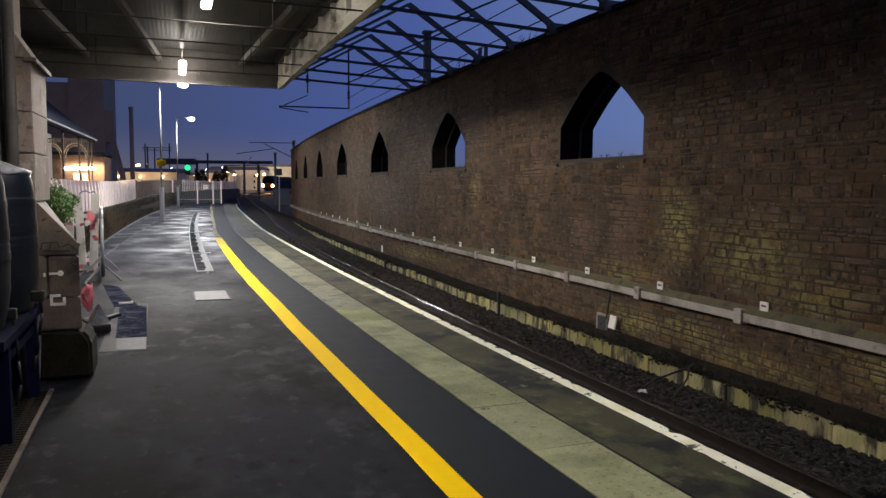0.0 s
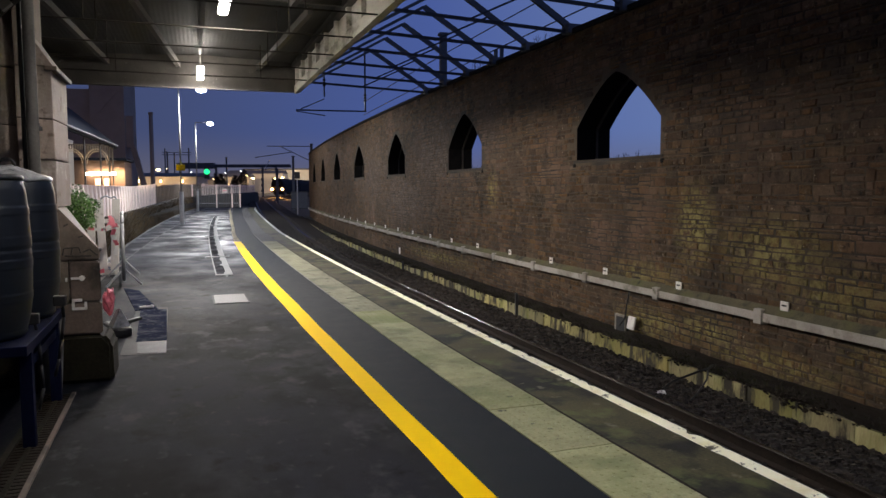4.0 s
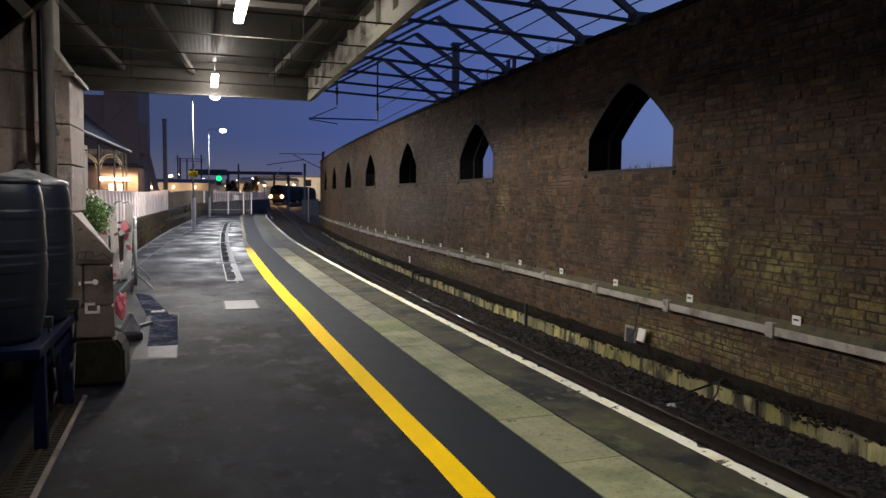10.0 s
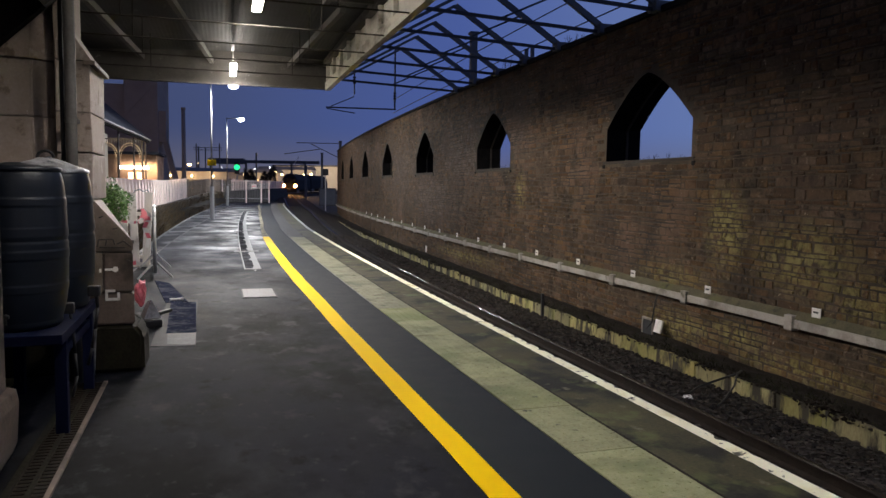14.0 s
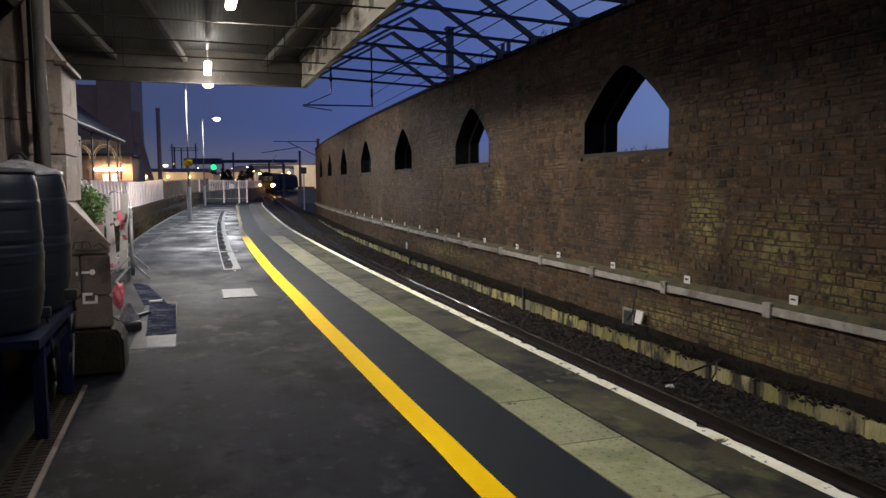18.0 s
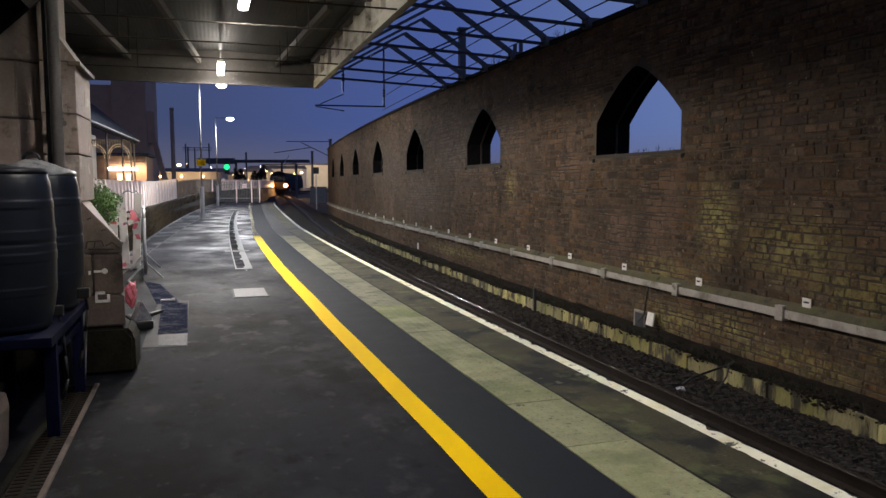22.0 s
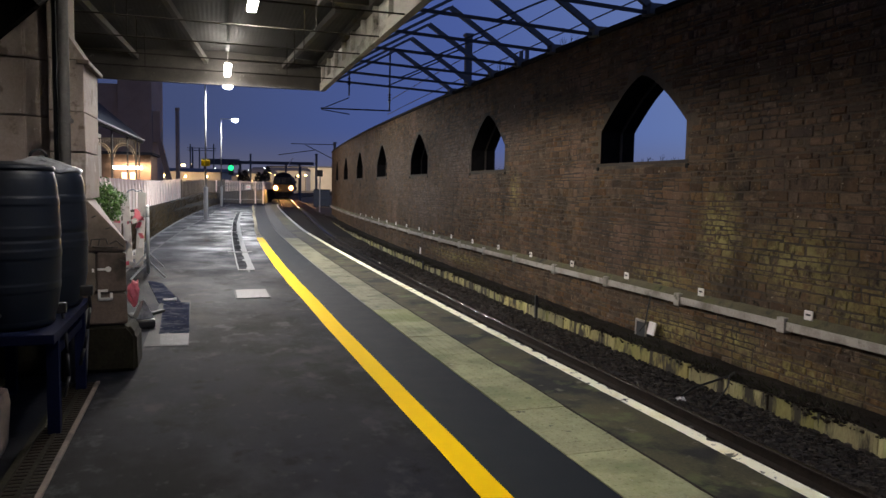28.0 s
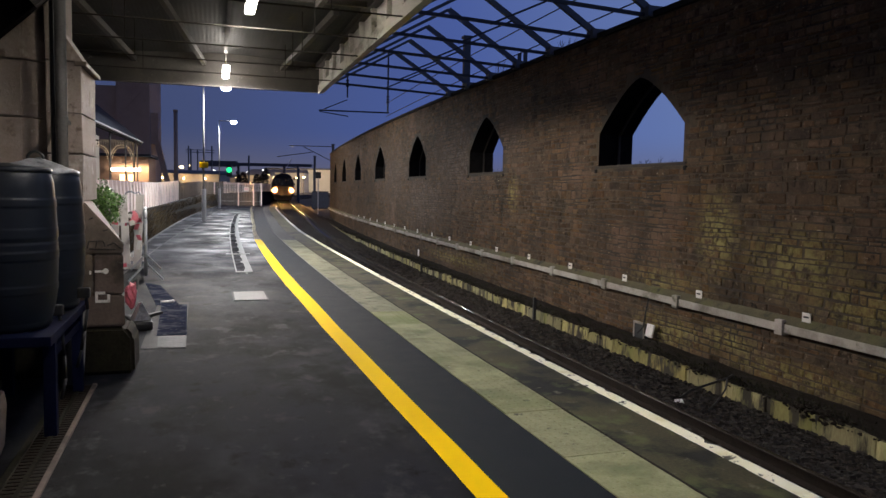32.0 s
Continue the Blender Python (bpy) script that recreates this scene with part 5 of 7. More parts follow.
def platform_lamp(s, o, top, arm, label):
    th = thing("street_lamp", label, "street lamp", along(s, o, 0), "platform lamp posts")
    bm = bmesh.new()
    rod(bm, (0, 0, 0), (0, 0, 1.45), 0.095, seg=24)
    part("post_base", bm, M_GALV, th, "thicker lower tube")
    bm = bmesh.new()
    rod(bm, (0, 0, 1.45), (0, 0, top), 0.042, 0.028, seg=12)
    part("pole", bm, M_PIPE, th, smooth=True)
    bm = bmesh.new()
    rod(bm, (0, 0, top - 0.03), (arm, 0, top - 0.02), 0.028)
    part("arm", bm, M_GALV, th)
    bm = bmesh.new()
    box(bm, arm - 0.30, arm + 0.20, -0.11, 0.11, top - 0.02, top + 0.05, 0.025)
    part("lamp_head", bm, M_GALV, th)
    bm = bmesh.new()
    bmesh.ops.create_icosphere(bm, subdivisions=3, radius=0.22, matrix=Matrix.Translation((arm + 0.06, 0, top - 0.10)) @ Matrix.Diagonal((1.0, 0.8, 0.62, 1)))
    part("lens", bm, G_STREET, th, "glowing white bowl lens", smooth=True)
    return th


lp = platform_lamp(34.6, -3.70, 6.05, 0.9, "tall grey lamp post with lit white lamp and yellow sign")
bm = bmesh.new()
box(bm, -0.19, 0.19, -0.075, -0.055, 2.38, 2.64, 0.01)
part("sign", bm, M_YELLOW, lp, "yellow sign board")
platform_lamp(55.85, -4.06, 6.35, 0.95, "tall grey lamp post with a lit white lamp")

# ---- the train ----


def rail_car(label, front):
    """One rail car, its nose at the origin and its body behind it along +y."""
    th = thing("train_car", label, "train", group="train cars")
    w, L = 1.36, 20.0
    prof = [(-w, 0.75), (-w - 0.02, 1.6), (-w + 0.06, 2.6), (-w + 0.25, 3.15), (-w + 0.65, 3.5), (0, 3.66), (w - 0.65, 3.5), (w - 0.25, 3.15), (w - 0.06, 2.6), (w + 0.02, 1.6), (w, 0.75)]
    bm = bmesh.new()
    rings = []
    for y, k in ((0.0, 0.90), (0.25, 0.96), (0.9, 1.0), (L, 1.0)):
        rings.append([bm.verts.new((x * k, y, 0.75 + (z - 0.75) * (0.5 + 0.5 * k))) for x, z in prof])
    for a, b in zip(rings, rings[1:]):
        for i in range(len(prof) - 1):
            bm.faces.new((a[i], a[i + 1], b[i + 1], b[i]))
        bm.faces.new((a[-1], a[0], b[0], b[-1]))
    bm.faces.new(rings[0])
    bm.faces.new(list(reversed(rings[-1])))
    bmesh.ops.recalc_face_normals(bm, faces=bm.faces)
    part("body", bm, M_TRAIN, th)
    for sx in (-1, 1):
        for i in range(6):
            bm = bmesh.new()
            box(bm, sx * (w - 0.012) - 0.02, sx * (w - 0.012) + 0.02, 2.6 + 2.8 * i, 4.6 + 2.8 * i, 1.75, 2.45, 0.01)
            part("window", bm, M_TRAIN, th)
    for y in (3.2, L - 3.2):
        bm = bmesh.new()
        box(bm, -1.1, 1.1, y - 1.5, y + 1.5, 0.25, 0.75, 0.05)
        bogie = part("bogie", bm, M_DARKSTEEL, th)
        for dy in (-1.0, 1.0):
            for sx in (-0.75, 0.75):
                bm = bmesh.new()
                rod(bm, (sx - 0.06, y + dy, 0.42), (sx + 0.06, y + dy, 0.42), 0.42, seg=20)
                part("wheel", bm, M_DARKSTEEL, bogie)
    if front:
        bm = bmesh.new()
        box(bm, -1.12, 1.12, -0.05, 0.02, 0.85, 1.95, 0.03)
        part("front_panel", bm, M_TRAINYEL, th, "yellow warning panel")
        for x0, x1 in ((-1.08, -0.42), (-0.36, 0.36), (0.42, 1.08)):
            bm = bmesh.new()
            box(bm, x0, x1, -0.03, 0.03, 2.05, 2.95, 0.03)
            part("windscreen", bm, M_GLASS, th, "dark windscreen")
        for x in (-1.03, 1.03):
            # Wide disc paints the halo round the light; only the bulb is a lamp.
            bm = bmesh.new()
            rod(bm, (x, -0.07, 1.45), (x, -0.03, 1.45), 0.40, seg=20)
            lens = part("headlight", bm, G_HALO, th, "warm glowing disc for the headlight's halo")
            bm = bmesh.new()
            rod(bm, (x, -0.10, 1.45), (x, -0.071, 1.45), 0.14, seg=20)
            part("bulb", bm, G_HEAD, lens, "bright warm bulb")
        bm = bmesh.new()
        rod(bm, (0, -0.55, 0.75), (0, 0.0, 0.75), 0.13, seg=14)
        part("coupler", bm, M_DARKSTEEL, th)
    return th


train_a = rail_car("dark rail car with a yellow nose and two bright headlights", True)
train_b = rail_car("dark rail car coupled behind the leading car", False)

# ---- far side: station canopy, tower, bridge, sheds, signal ----


def far_station():
    th = thing("station_building", "lit far station building with an arched iron canopy", "building", along(34.5, 0, 0))
    bm = bmesh.new()
    box(bm, -15, -10.2, -14, 13, 0.5, 4.4)
    part("wall", bm, M_CREAM, th)
    bm = bmesh.new()
    vs = [bm.verts.new(p) for p in ((-7.5, -14, 4.02), (-7.5, 10, 4.02), (-10.3, 10, 6.4), (-10.3, -14, 6.4), (-7.5, -14, 3.98), (-7.5, 10, 3.98), (-10.3, 10, 6.3), (-10.3, -14, 6.3))]
    for f in ((0, 1, 2, 3), (7, 6, 5, 4), (0, 4, 5, 1), (1, 5, 6, 2), (2, 6, 7, 3), (3, 7, 4, 0)):
        bm.faces.new([vs[i] for i in f])
    part("roof", bm, M_SLATE, th, "dark slate canopy roof")
    bm = bmesh.new()
    box(bm, -7.56, -7.48, -14, 10, 3.80, 3.915)
    part("valance", bm, M_BLACK_TIMBER, th, "dark eaves board")
    bm = bmesh.new()
    rod(bm, (-7.45, -14, 3.96), (-7.45, 10, 3.96), 0.045, seg=10)
    part("gutter", bm, M_PIPE, th, "grey half-round gutter")
    bm = bmesh.new()
    for i in range(34):
        box(bm, -12.0 + 0.124 * i, -11.965 + 0.124 * i, 9.985, 10.015, 3.80 - 0.10 * abs(math.sin(i * 0.72)), 4.0)
    box(bm, -12.0, -7.85, 9.98, 10.02, 3.96, 4.02)
    part("frieze", bm, M_DARKSTEEL, th, "dark iron lattice frieze under the eaves")
    bm = bmesh.new()
    for i in range(9):
        box(bm, -11.95 + 0.21 * i, -11.85 + 0.21 * i, 9.98, 10.06, 2.32, 2.419)
    part("dentils", bm, M_DARKSTEEL, th, "small dark blocks under the tie beam")
    for y in (-10, -4.5, 1, 5.5, 9.8):
        bm = bmesh.new()
        rod(bm, (-7.7, y, 0.5), (-7.7, y, 3.9), 0.04)
        part("column", bm, M_BEAM, th, "slim iron column")
    ys = 10.0
    bm = bmesh.new()
    box(bm, -12.0, -10.0, ys - 0.02, ys + 0.08, 2.42, 2.54)
    screen = part("transom", bm, M_BRIDGE, th, "dark iron tie beam")
    for x in (-11.9, -10.5, -9.15, -7.9):
        bm = bmesh.new()
        rod(bm, (x, ys, 0.5), (x, ys, 4.0), 0.05)
        box(bm, x - 0.09, x + 0.09, ys - 0.09, ys + 0.09, 2.9, 2.98, 0.01)
        part("column", bm, M_BEAM, screen, "slim iron column")
    for x, r in ((-11.2, 0.68), (-9.82, 0.66), (-8.52, 0.60)):
        bm = bmesh.new()
        for q, w in ((r, 0.022), (r - 0.10, 0.014)):
            for i in range(14):
                a0, a1 = math.pi * i / 14, math.pi * (i + 1) / 14
                rod(bm, (x + q * math.cos(a0), ys, 2.98 + 0.80 * q / r * math.sin(a0)), (x + q * math.cos(a1), ys, 2.98 + 0.80 * q / r * math.sin(a1)), w, seg=6)
        part("arch_bracket", bm, M_CREAM, screen, "curved cream iron bracket")
    bm = bmesh.new()
    box(bm, -15, -8.9, 25.5, 30, 0.5, 3.7)
    lobby = part("lobby", bm, M_BRICK, th, "warm brick lobby")
    bm = bmesh.new()
    box(bm, -15.2, -8.7, 25.0, 30.2, 3.7, 3.9)
    part("lobby_roof", bm, M_SLATE, th)
    for x in (-10.95, -10.35):
        bm = bmesh.new()
        box(bm, x, x + 0.42, 25.44, 25.49, 0.6, 2.35)
        part("door", bm, G_WINDOW, lobby, "lit glazed door")
    for x in (-11.55, -10.5):
        bm = bmesh.new()
        box(bm, x, x + 1.0, 25.2, 25.35, 2.62, 2.82)
        part("tube_lamp", bm, G_TUBE2, lobby, "glowing tube lamp")


far_station()
lamp("station_light", "AREA", along(59.0, -10.2, 2.9) @ Matrix.Rotation(radians(30), 4, "X"), 190, (1.0, 0.72, 0.45), 2.2, 0.3)
lamp("station_light", "AREA", along(41.5, -9.2, 3.5) @ Matrix.Rotation(radians(40), 4, "X"), 220, (1.0, 0.74, 0.46), 2.0, 0.3)
# Unseen lamp added over the lobby roof to warm and brighten the tower.
lamp("station_light", "POINT", along(60.5, -12.6, 5.2), 1100, (1.0, 0.66, 0.46), 0.3)


def silo_tower():
    th = thing("silo_tower", "tall dark clad industrial tower with a sloping conveyor", "tower", along(80, -0.9, 0))
    bm = bmesh.new()
    box(bm, -15.35, -12.1, 0, 6, -1, 12.9, 0.05)
    part("shaft", bm, M_TOWER, th)
    bm = bmesh.new()
    box(bm, -21, -15.4, 0.5, 7, -1, 11.6, 0.05)
    part("annexe", bm, M_TOWER, th, "lower side block")
    bm = bmesh.new()
    box(bm, -12.1, -11.4, 0.5, 2.0, 5.8, 9.0)
    part("hopper", bm, M_TOWER, th)
    bm = bmesh.new()
    bar(bm, (-11.8, 1, 7.0), (-10.4, 1, 1.0), 0.5, 0.5)
    part("conveyor", bm, M_TOWER, th, "sloping conveyor chute")
    for x0, x1, z0, z1 in ((-15.3, -12.1, 4.5, 8.2), (-12.1, -15.3, 4.5, 8.2), (-15.3, -12.1, 8.3, 12), (-12.1, -15.3, 8.3, 12)):
        bm = bmesh.new()
        bar(bm, (x0, -0.06, z0), (x1, -0.06, z1), 0.06, 0.06)
        part("brace", bm, M_TOWER, th)


silo_tower()
ch = thing("chimney", "slim dark steel chimney behind the railings", "chimney", along(80, -10.5, 0))
bm = bmesh.new()
rod(bm, (0, 0, -1), (0, 0, 9.2), 0.22, 0.20, seg=16)
part("flue", bm, M_TOWER, ch, smooth=True)
bm = bmesh.new()
rod(bm, (0, 0, 9.1), (0, 0, 9.35), 0.24, seg=16)
part("rim", bm, M_TOWER, ch)


def signal():
    th = thing("railway_signal", "railway signal showing a green light beside the track", "signal", along(95, -6.86, -0.65))
    bm = bmesh.new()
    rod(bm, (0, 0, -0.8), (0, 0, 3.6), 0.09)
    part("post", bm, M_GALV, th)
    bm = bmesh.new()
    box(bm, -0.30, 0.30, -0.1, 0.2, 3.5, 5.0, 0.04)
    part("head", bm, M_DARKSTEEL, th, "black signal head")
    bm = bmesh.new()
    rod(bm, (0, -0.20, 4.35), (0, -0.1, 4.35), 0.33, seg=20)
    part("lens", bm, G_GREEN, th, "glowing green lens")


signal()
bridge = thing("road_bridge", "dark steel footbridge crossing far over the tracks", "bridge", along(190, -14, -1.0))
bm = bmesh.new()
box(bm, -11.4, 7.6, -1, 1, 8.0, 8.75)
box(bm, -20.5, -11.41, -1, 1, 7.7, 9.15)
part("deck", bm, M_BRIDGE, bridge)
for x in (-20.0, -11.0, 0.6, 4.1):
    bm = bmesh.new()
    box(bm, x - 0.16, x + 0.16, -0.5, 0.5, -1, 8.1)
    part("pier", bm, M_BRIDGE, bridge)


def far_lamp(s, o, z, r, mat, label):
    th = thing("street_lamp", label, "street lamp", along(s, o, 0), "far street lamps")
    bm = bmesh.new()
    rod(bm, (0, 0, -1), (0, 0, z), 0.09, 0.06)
    part("pole", bm, M_DARKSTEEL, th)
    bm = bmesh.new()
    bmesh.ops.create_icosphere(bm, subdivisions=2, radius=r * (0.60 if mat is G_WARM else 0.48), matrix=Matrix.Translation((0, 0, z)) @ Matrix.Diagonal((1.25, 1, 0.7, 1)))
    part("lantern", bm, mat, th, "glowing lantern", smooth=True)


for s_, o_, z_, r_, m_ in ((160, -28.9, 5.6, 0.62, G_WARM), (160, -27.2, 5.9, 0.16, G_WARM), (160, -22.5, 4.2, 0.70, G_COOL), (160, -22.2, 5.1, 0.2, G_COOL), (160, -15.2, 4.9, 0.14, G_COOL),
                           (160, -11.9, 5.3, 0.22, G_COOL), (165, -10.4, 3.9, 0.40, G_WARM), (165, -11.9, 4.4, 0.45, G_WARM), (168, -6.0, 3.9, 0.40, G_WARM), (200, -10.5, 4.6, 0.5, G_WARM), (170, -17.9, 4.2, 0.16, G_COOL), (170, -20.1, 3.8, 0.15, G_WARM)):
    far_lamp(s_, o_, z_, r_, m_, "distant lit street lamp beyond the platform end" if m_ is G_COOL else "distant warm street lamp beyond the platform end")
for i, (s_, o_) in enumerate(((96, -12.3), (98, -11.2), (100, -10.5), (97, -9.4), (101, -8.6), (99, -7.4))):
    bl = thing("bollard_lamp", "low warm bollard lamp glowing behind the railing", "lamp", along(s_, o_, -0.7), "bollard lamps")
    bm = bmesh.new()
    rod(bm, (0, 0, 0), (0, 0, 1.35), 0.07)
    part("stem", bm, M_DARKSTEEL, bl)
    bm = bmesh.new()
    rod(bm, (0, 0, 1.35), (0, 0, 1.75 + 0.08 * (i % 3)), 0.10, 0.07, seg=12)
    part("lens", bm, G_BOLLARD, bl, "glowing amber lens")



def further(m):
    """The same bearing from the platform, half as far again."""
    eye = Vector((-3.07, 0, 1.55))
    p = eye + (m.translation - eye) * 1.62
    return Matrix.Translation(p) @ m.to_3x3().to_4x4()


def town_block(s, o, w, h, mat, lit, seed, label):
    th = thing("town_building", label, "building", further(along(s, o, -0.18)), "distant town buildings")
    bm = bmesh.new()
    w, h = w * 1.62, h * 1.62
    box(bm, 0, w, 0, 10, -3, h)
    part("wall", bm, mat, th)
    bm = bmesh.new()
    vs = [bm.verts.new(p) for p in ((-0.3, -0.3, h), (w + 0.3, -0.3, h), (w + 0.3, 10.3, h), (-0.3, 10.3, h), (-0.3, 5, h + 1.6), (w + 0.3, 5, h + 1.6))]
    for f in ((0, 1, 5, 4), (2, 3, 4, 5), (0, 4, 3), (1, 2, 5), (3, 2, 1, 0)):
        bm.faces.new([vs[i] for i in f])
    part("roof", bm, M_BRIDGE, th)
    rng = random.Random(seed)
    n = int(w / 4.5)
    for i in range(n):
        for z in (1.4, 4.2, 6.8):
            if z + 1.6 < h:
                bm = bmesh.new()
                x = 0.7 + i * (w - 0.6) / n
                box(bm, x, x + 0.8, -0.05, 0.03, z, z + 1.1)
                part("window", bm, G_WINDOW if rng.random() < lit else M_GLASS, th)


# Added building and lamps stand in for the hazy lit background there.
depot = thing("depot_building", "pale lamplit building added for the hazy glow beyond the railing", "building", along(112, 0, -1.5))
bm = bmesh.new()
box(bm, -20.0, -10.6, 0, 9, 0, 4.9)
part("wall", bm, M_CREAM, depot)
bm = bmesh.new()
vs = [bm.verts.new(p) for p in ((-20.3, -0.3, 4.9), (-10.3, -0.3, 4.9), (-10.3, 9.3, 4.9), (-20.3, 9.3, 4.9), (-20.3, 4.5, 5.5), (-10.3, 4.5, 5.5))]
for f in ((0, 1, 5, 4), (2, 3, 4, 5), (0, 4, 3), (1, 2, 5), (3, 2, 1, 0)):
    bm.faces.new([vs[i] for i in f])
part("roof", bm, M_BRIDGE, depot)
for i in range(5):
    bm = bmesh.new()
    box(bm, -19.4 + 1.85 * i, -18.5 + 1.85 * i, -0.06, 0.02, 2.2, 3.7, 0.02)
    part("window", bm, M_AMBER, depot)
for x in (-18.6, -15.6, -12.6):
    bm = bmesh.new()
    bmesh.ops.create_icosphere(bm, subdivisions=2, radius=0.14, matrix=Matrix.Translation((x, -0.5, 4.2)))
    box(bm, x - 0.03, x + 0.03, -0.5, 0.0, 4.32, 4.38)
    part("wall_lamp", bm, G_WARM, depot, "warm wall lamp added to light the depot")
    lamp("depot_fill", "POINT", along(112, 0, -1.5) @ Matrix.Translation((x, -2.2, 4.0)), 170, (1.0, 0.70, 0.45), 0.15)


def far_trees():
    """A low row of dark bare trees between the depot and the bridge."""
    rng = np.random.default_rng(31)
    verts, faces = [], []
    for i in range(3600):
        x = rng.uniform(-13.5, -7.6)
        crown = 4.2 + 1.1 * math.sin(x * 1.3) + 0.7 * math.sin(x * 3.1 + 1)
        c = at(142, x, -0.5 + crown * rng.random() ** 0.6) + Vector((0, rng.uniform(-1.5, 1.5), 0))
        u, v = Vector(rng.normal(size=3)).normalized() * rng.uniform(0.10, 0.26), Vector(rng.normal(size=3)).normalized() * rng.uniform(0.06, 0.16)
        k = len(verts)
        verts += [c - u, c + v, c + u, c - v]
        faces.append((k, k + 1, k + 2, k + 3))
    tagged(part_of("far_trees", mesh_of("far_trees", verts, faces), M_BANK), "dark low row of trees beyond the platform end", "trees", kind="stuff")


far_trees()
shed = thing("warehouse", "pale floodlit warehouse beyond the bridge", "building", further(along(230, -10, 2)))
bm = bmesh.new()
box(bm, -32, 65, 0, 30, -5, 8.8)
part("wall", bm, M_SHED, shed)
bm = bmesh.new()
box(bm, -32.5, 65.5, -0.5, 30.5, 8.8, 9.5)
part("roof", bm, M_BRIDGE, shed)
lamp("shed_flood", "AREA", further(along(222, -14, 6.2)) @ Matrix.Rotation(radians(65), 4, "X"), 1300, (1.0, 0.80, 0.55), 1.0, 1.0)
for i, (s_, o_, w_, h_, m_, l_) in enumerate(((205, -56, 14, 5.2, M_CREAM, 0.3), (210, -41, 12, 4.4, M_CREAM, 0.3), (200, -28.5, 9, 5.0, M_CREAM, 0.35), (215, -30, 16, 6.2, M_SHED, 0.2), (195, -72, 15, 5.5, M_BRICK, 0.3))):
    town_block(s_, o_, w_, h_, m_, l_, i, "dim distant town building with a few lit windows")
lamp("town_light", "POINT", further(along(178, -33, 8.5)), 38000, (1.0, 0.68, 0.40), 0.4)
lamp("town_light", "POINT", further(along(204, -5, 8.0)), 12000, (1.0, 0.76, 0.52), 0.4)
lamp("town_light", "POINT", further(along(182, -17, 8.0)), 26000, (1.0, 0.72, 0.46), 0.4)

# ---- overhead line gear ----
gear = thing("wire_support", "dark steel overhead wire support hung under the roof trusses", "wire support", along(24.80, 0, 0))
for name, a, b, w in (("hanger", (1.28, 0, 5.9), (1.28, 0, 4.62), 0.045), ("hanger", (2.66, 0, 6.25), (2.66, 0, 4.16), 0.05), ("arm", (0.34, 0, 4.16), (2.70, 0, 4.18), 0.045), ("stay", (0.5, 0, 4.20), (1.28, 0, 4.55), 0.03), ("registration_arm", (0.36, 0, 4.12), (1.3, 0, 4.00), 0.03)):
    bm = bmesh.new()
    bar(bm, a, b, w, w)
    part(name, bm, M_DARKSTEEL, gear)
    if name == "hanger":
        bm = bmesh.new()
        for k in range(3):
            rod(bm, (a[0], 0, b[2] + 0.35 + 0.09 * k), (a[0], 0, b[2] + 0.40 + 0.09 * k), 0.05)
        part("insulator", bm, M_COPING, gear, "ribbed insulator")


def mast(s, o, top, label):
    th = thing("line_mast", label, "mast", along(s, o, 0), "overhead line masts")
    bm = bmesh.new()
    box(bm, -0.13, 0.13, -0.13, 0.13, -1.2, top, 0.01)
    part("column", bm, M_STEEL, th)
    bm = bmesh.new()
    box(bm, -0.18, 0.18, -0.18, 0.18, top, top + 0.10)
    part("cap", bm, M_STEEL, th)
    return th


mast(29.0, 6.75, 7.75, "square blue-grey steel mast standing behind the stone wall")
mk = mast(75.0, 5.30, 5.95, "steel mast with cantilever arms at the wall end")
for a, b in (((0, 0, 5.8), (-4.3, 0, 5.78)), ((-2.9, 0, 5.7), (0, 0, 4.3)), ((-5.5, 0, 4.65), (-2.0, 0, 5.2))):
    bm = bmesh.new()
    bar(bm, a, b, 0.07, 0.07)
    part("arm", bm, M_DARKSTEEL, mk, "thin cantilever arm")
for s_, o_, tp in ((22.5, 6.5, 6.05), (22.0, 6.5, 6.05)):
    bm = bmesh.new()
    box(bm, -0.05, 0.05, -0.05, 0.05, 0, tp)
    po = thing("post", "short steel post standing behind the stone wall", "post", along(s_, o_, 0), "posts behind the wall")
    part("shaft", bm, M_STEEL, po)
for s_, o_, tp in ((130, -9.1, 6.87), (110, 0.89, 4.3), (85, 3.62, 5.17), (150, -24, 8.8)):
    mast(s_, o_, tp, "distant overhead line mast")
far_arm = mast(131, -0.9, 5.4, "distant line mast with a pale slanting strut")
bm = bmesh.new()
bar(bm, (-2.1, 0, 5.0), (-1.1, 0, 6.55), 0.10, 0.10)
part("strut", bm, M_PLATE, far_arm, "pale slanting strut")
bm = bmesh.new()
bar(bm, (-2.3, 0, 5.0), (0, 0, 5.2), 0.08, 0.08)
part("arm", bm, M_DARKSTEEL, far_arm, "thin cantilever arm")
gantry = thing("line_gantry", "distant steel gantry carrying overhead wires across sidings", "gantry", along(130, 0, 0))
for o_, tp in ((-19.11, 8.4), (-17.61, 7.8), (-15.25, 8.48)):
    bm = bmesh.new()
    box(bm, o_ - 0.09, o_ + 0.09, -0.1, 0.1, -1.2, tp)
    part("post", bm, M_STEEL, gantry)
for z_ in (7.35, 7.75):
    bm = bmesh.new()
    box(bm, -19.6, -14.8, -0.06, 0.06, z_ - 0.05, z_ + 0.05)
    part("crossbeam", bm, M_STEEL, gantry)
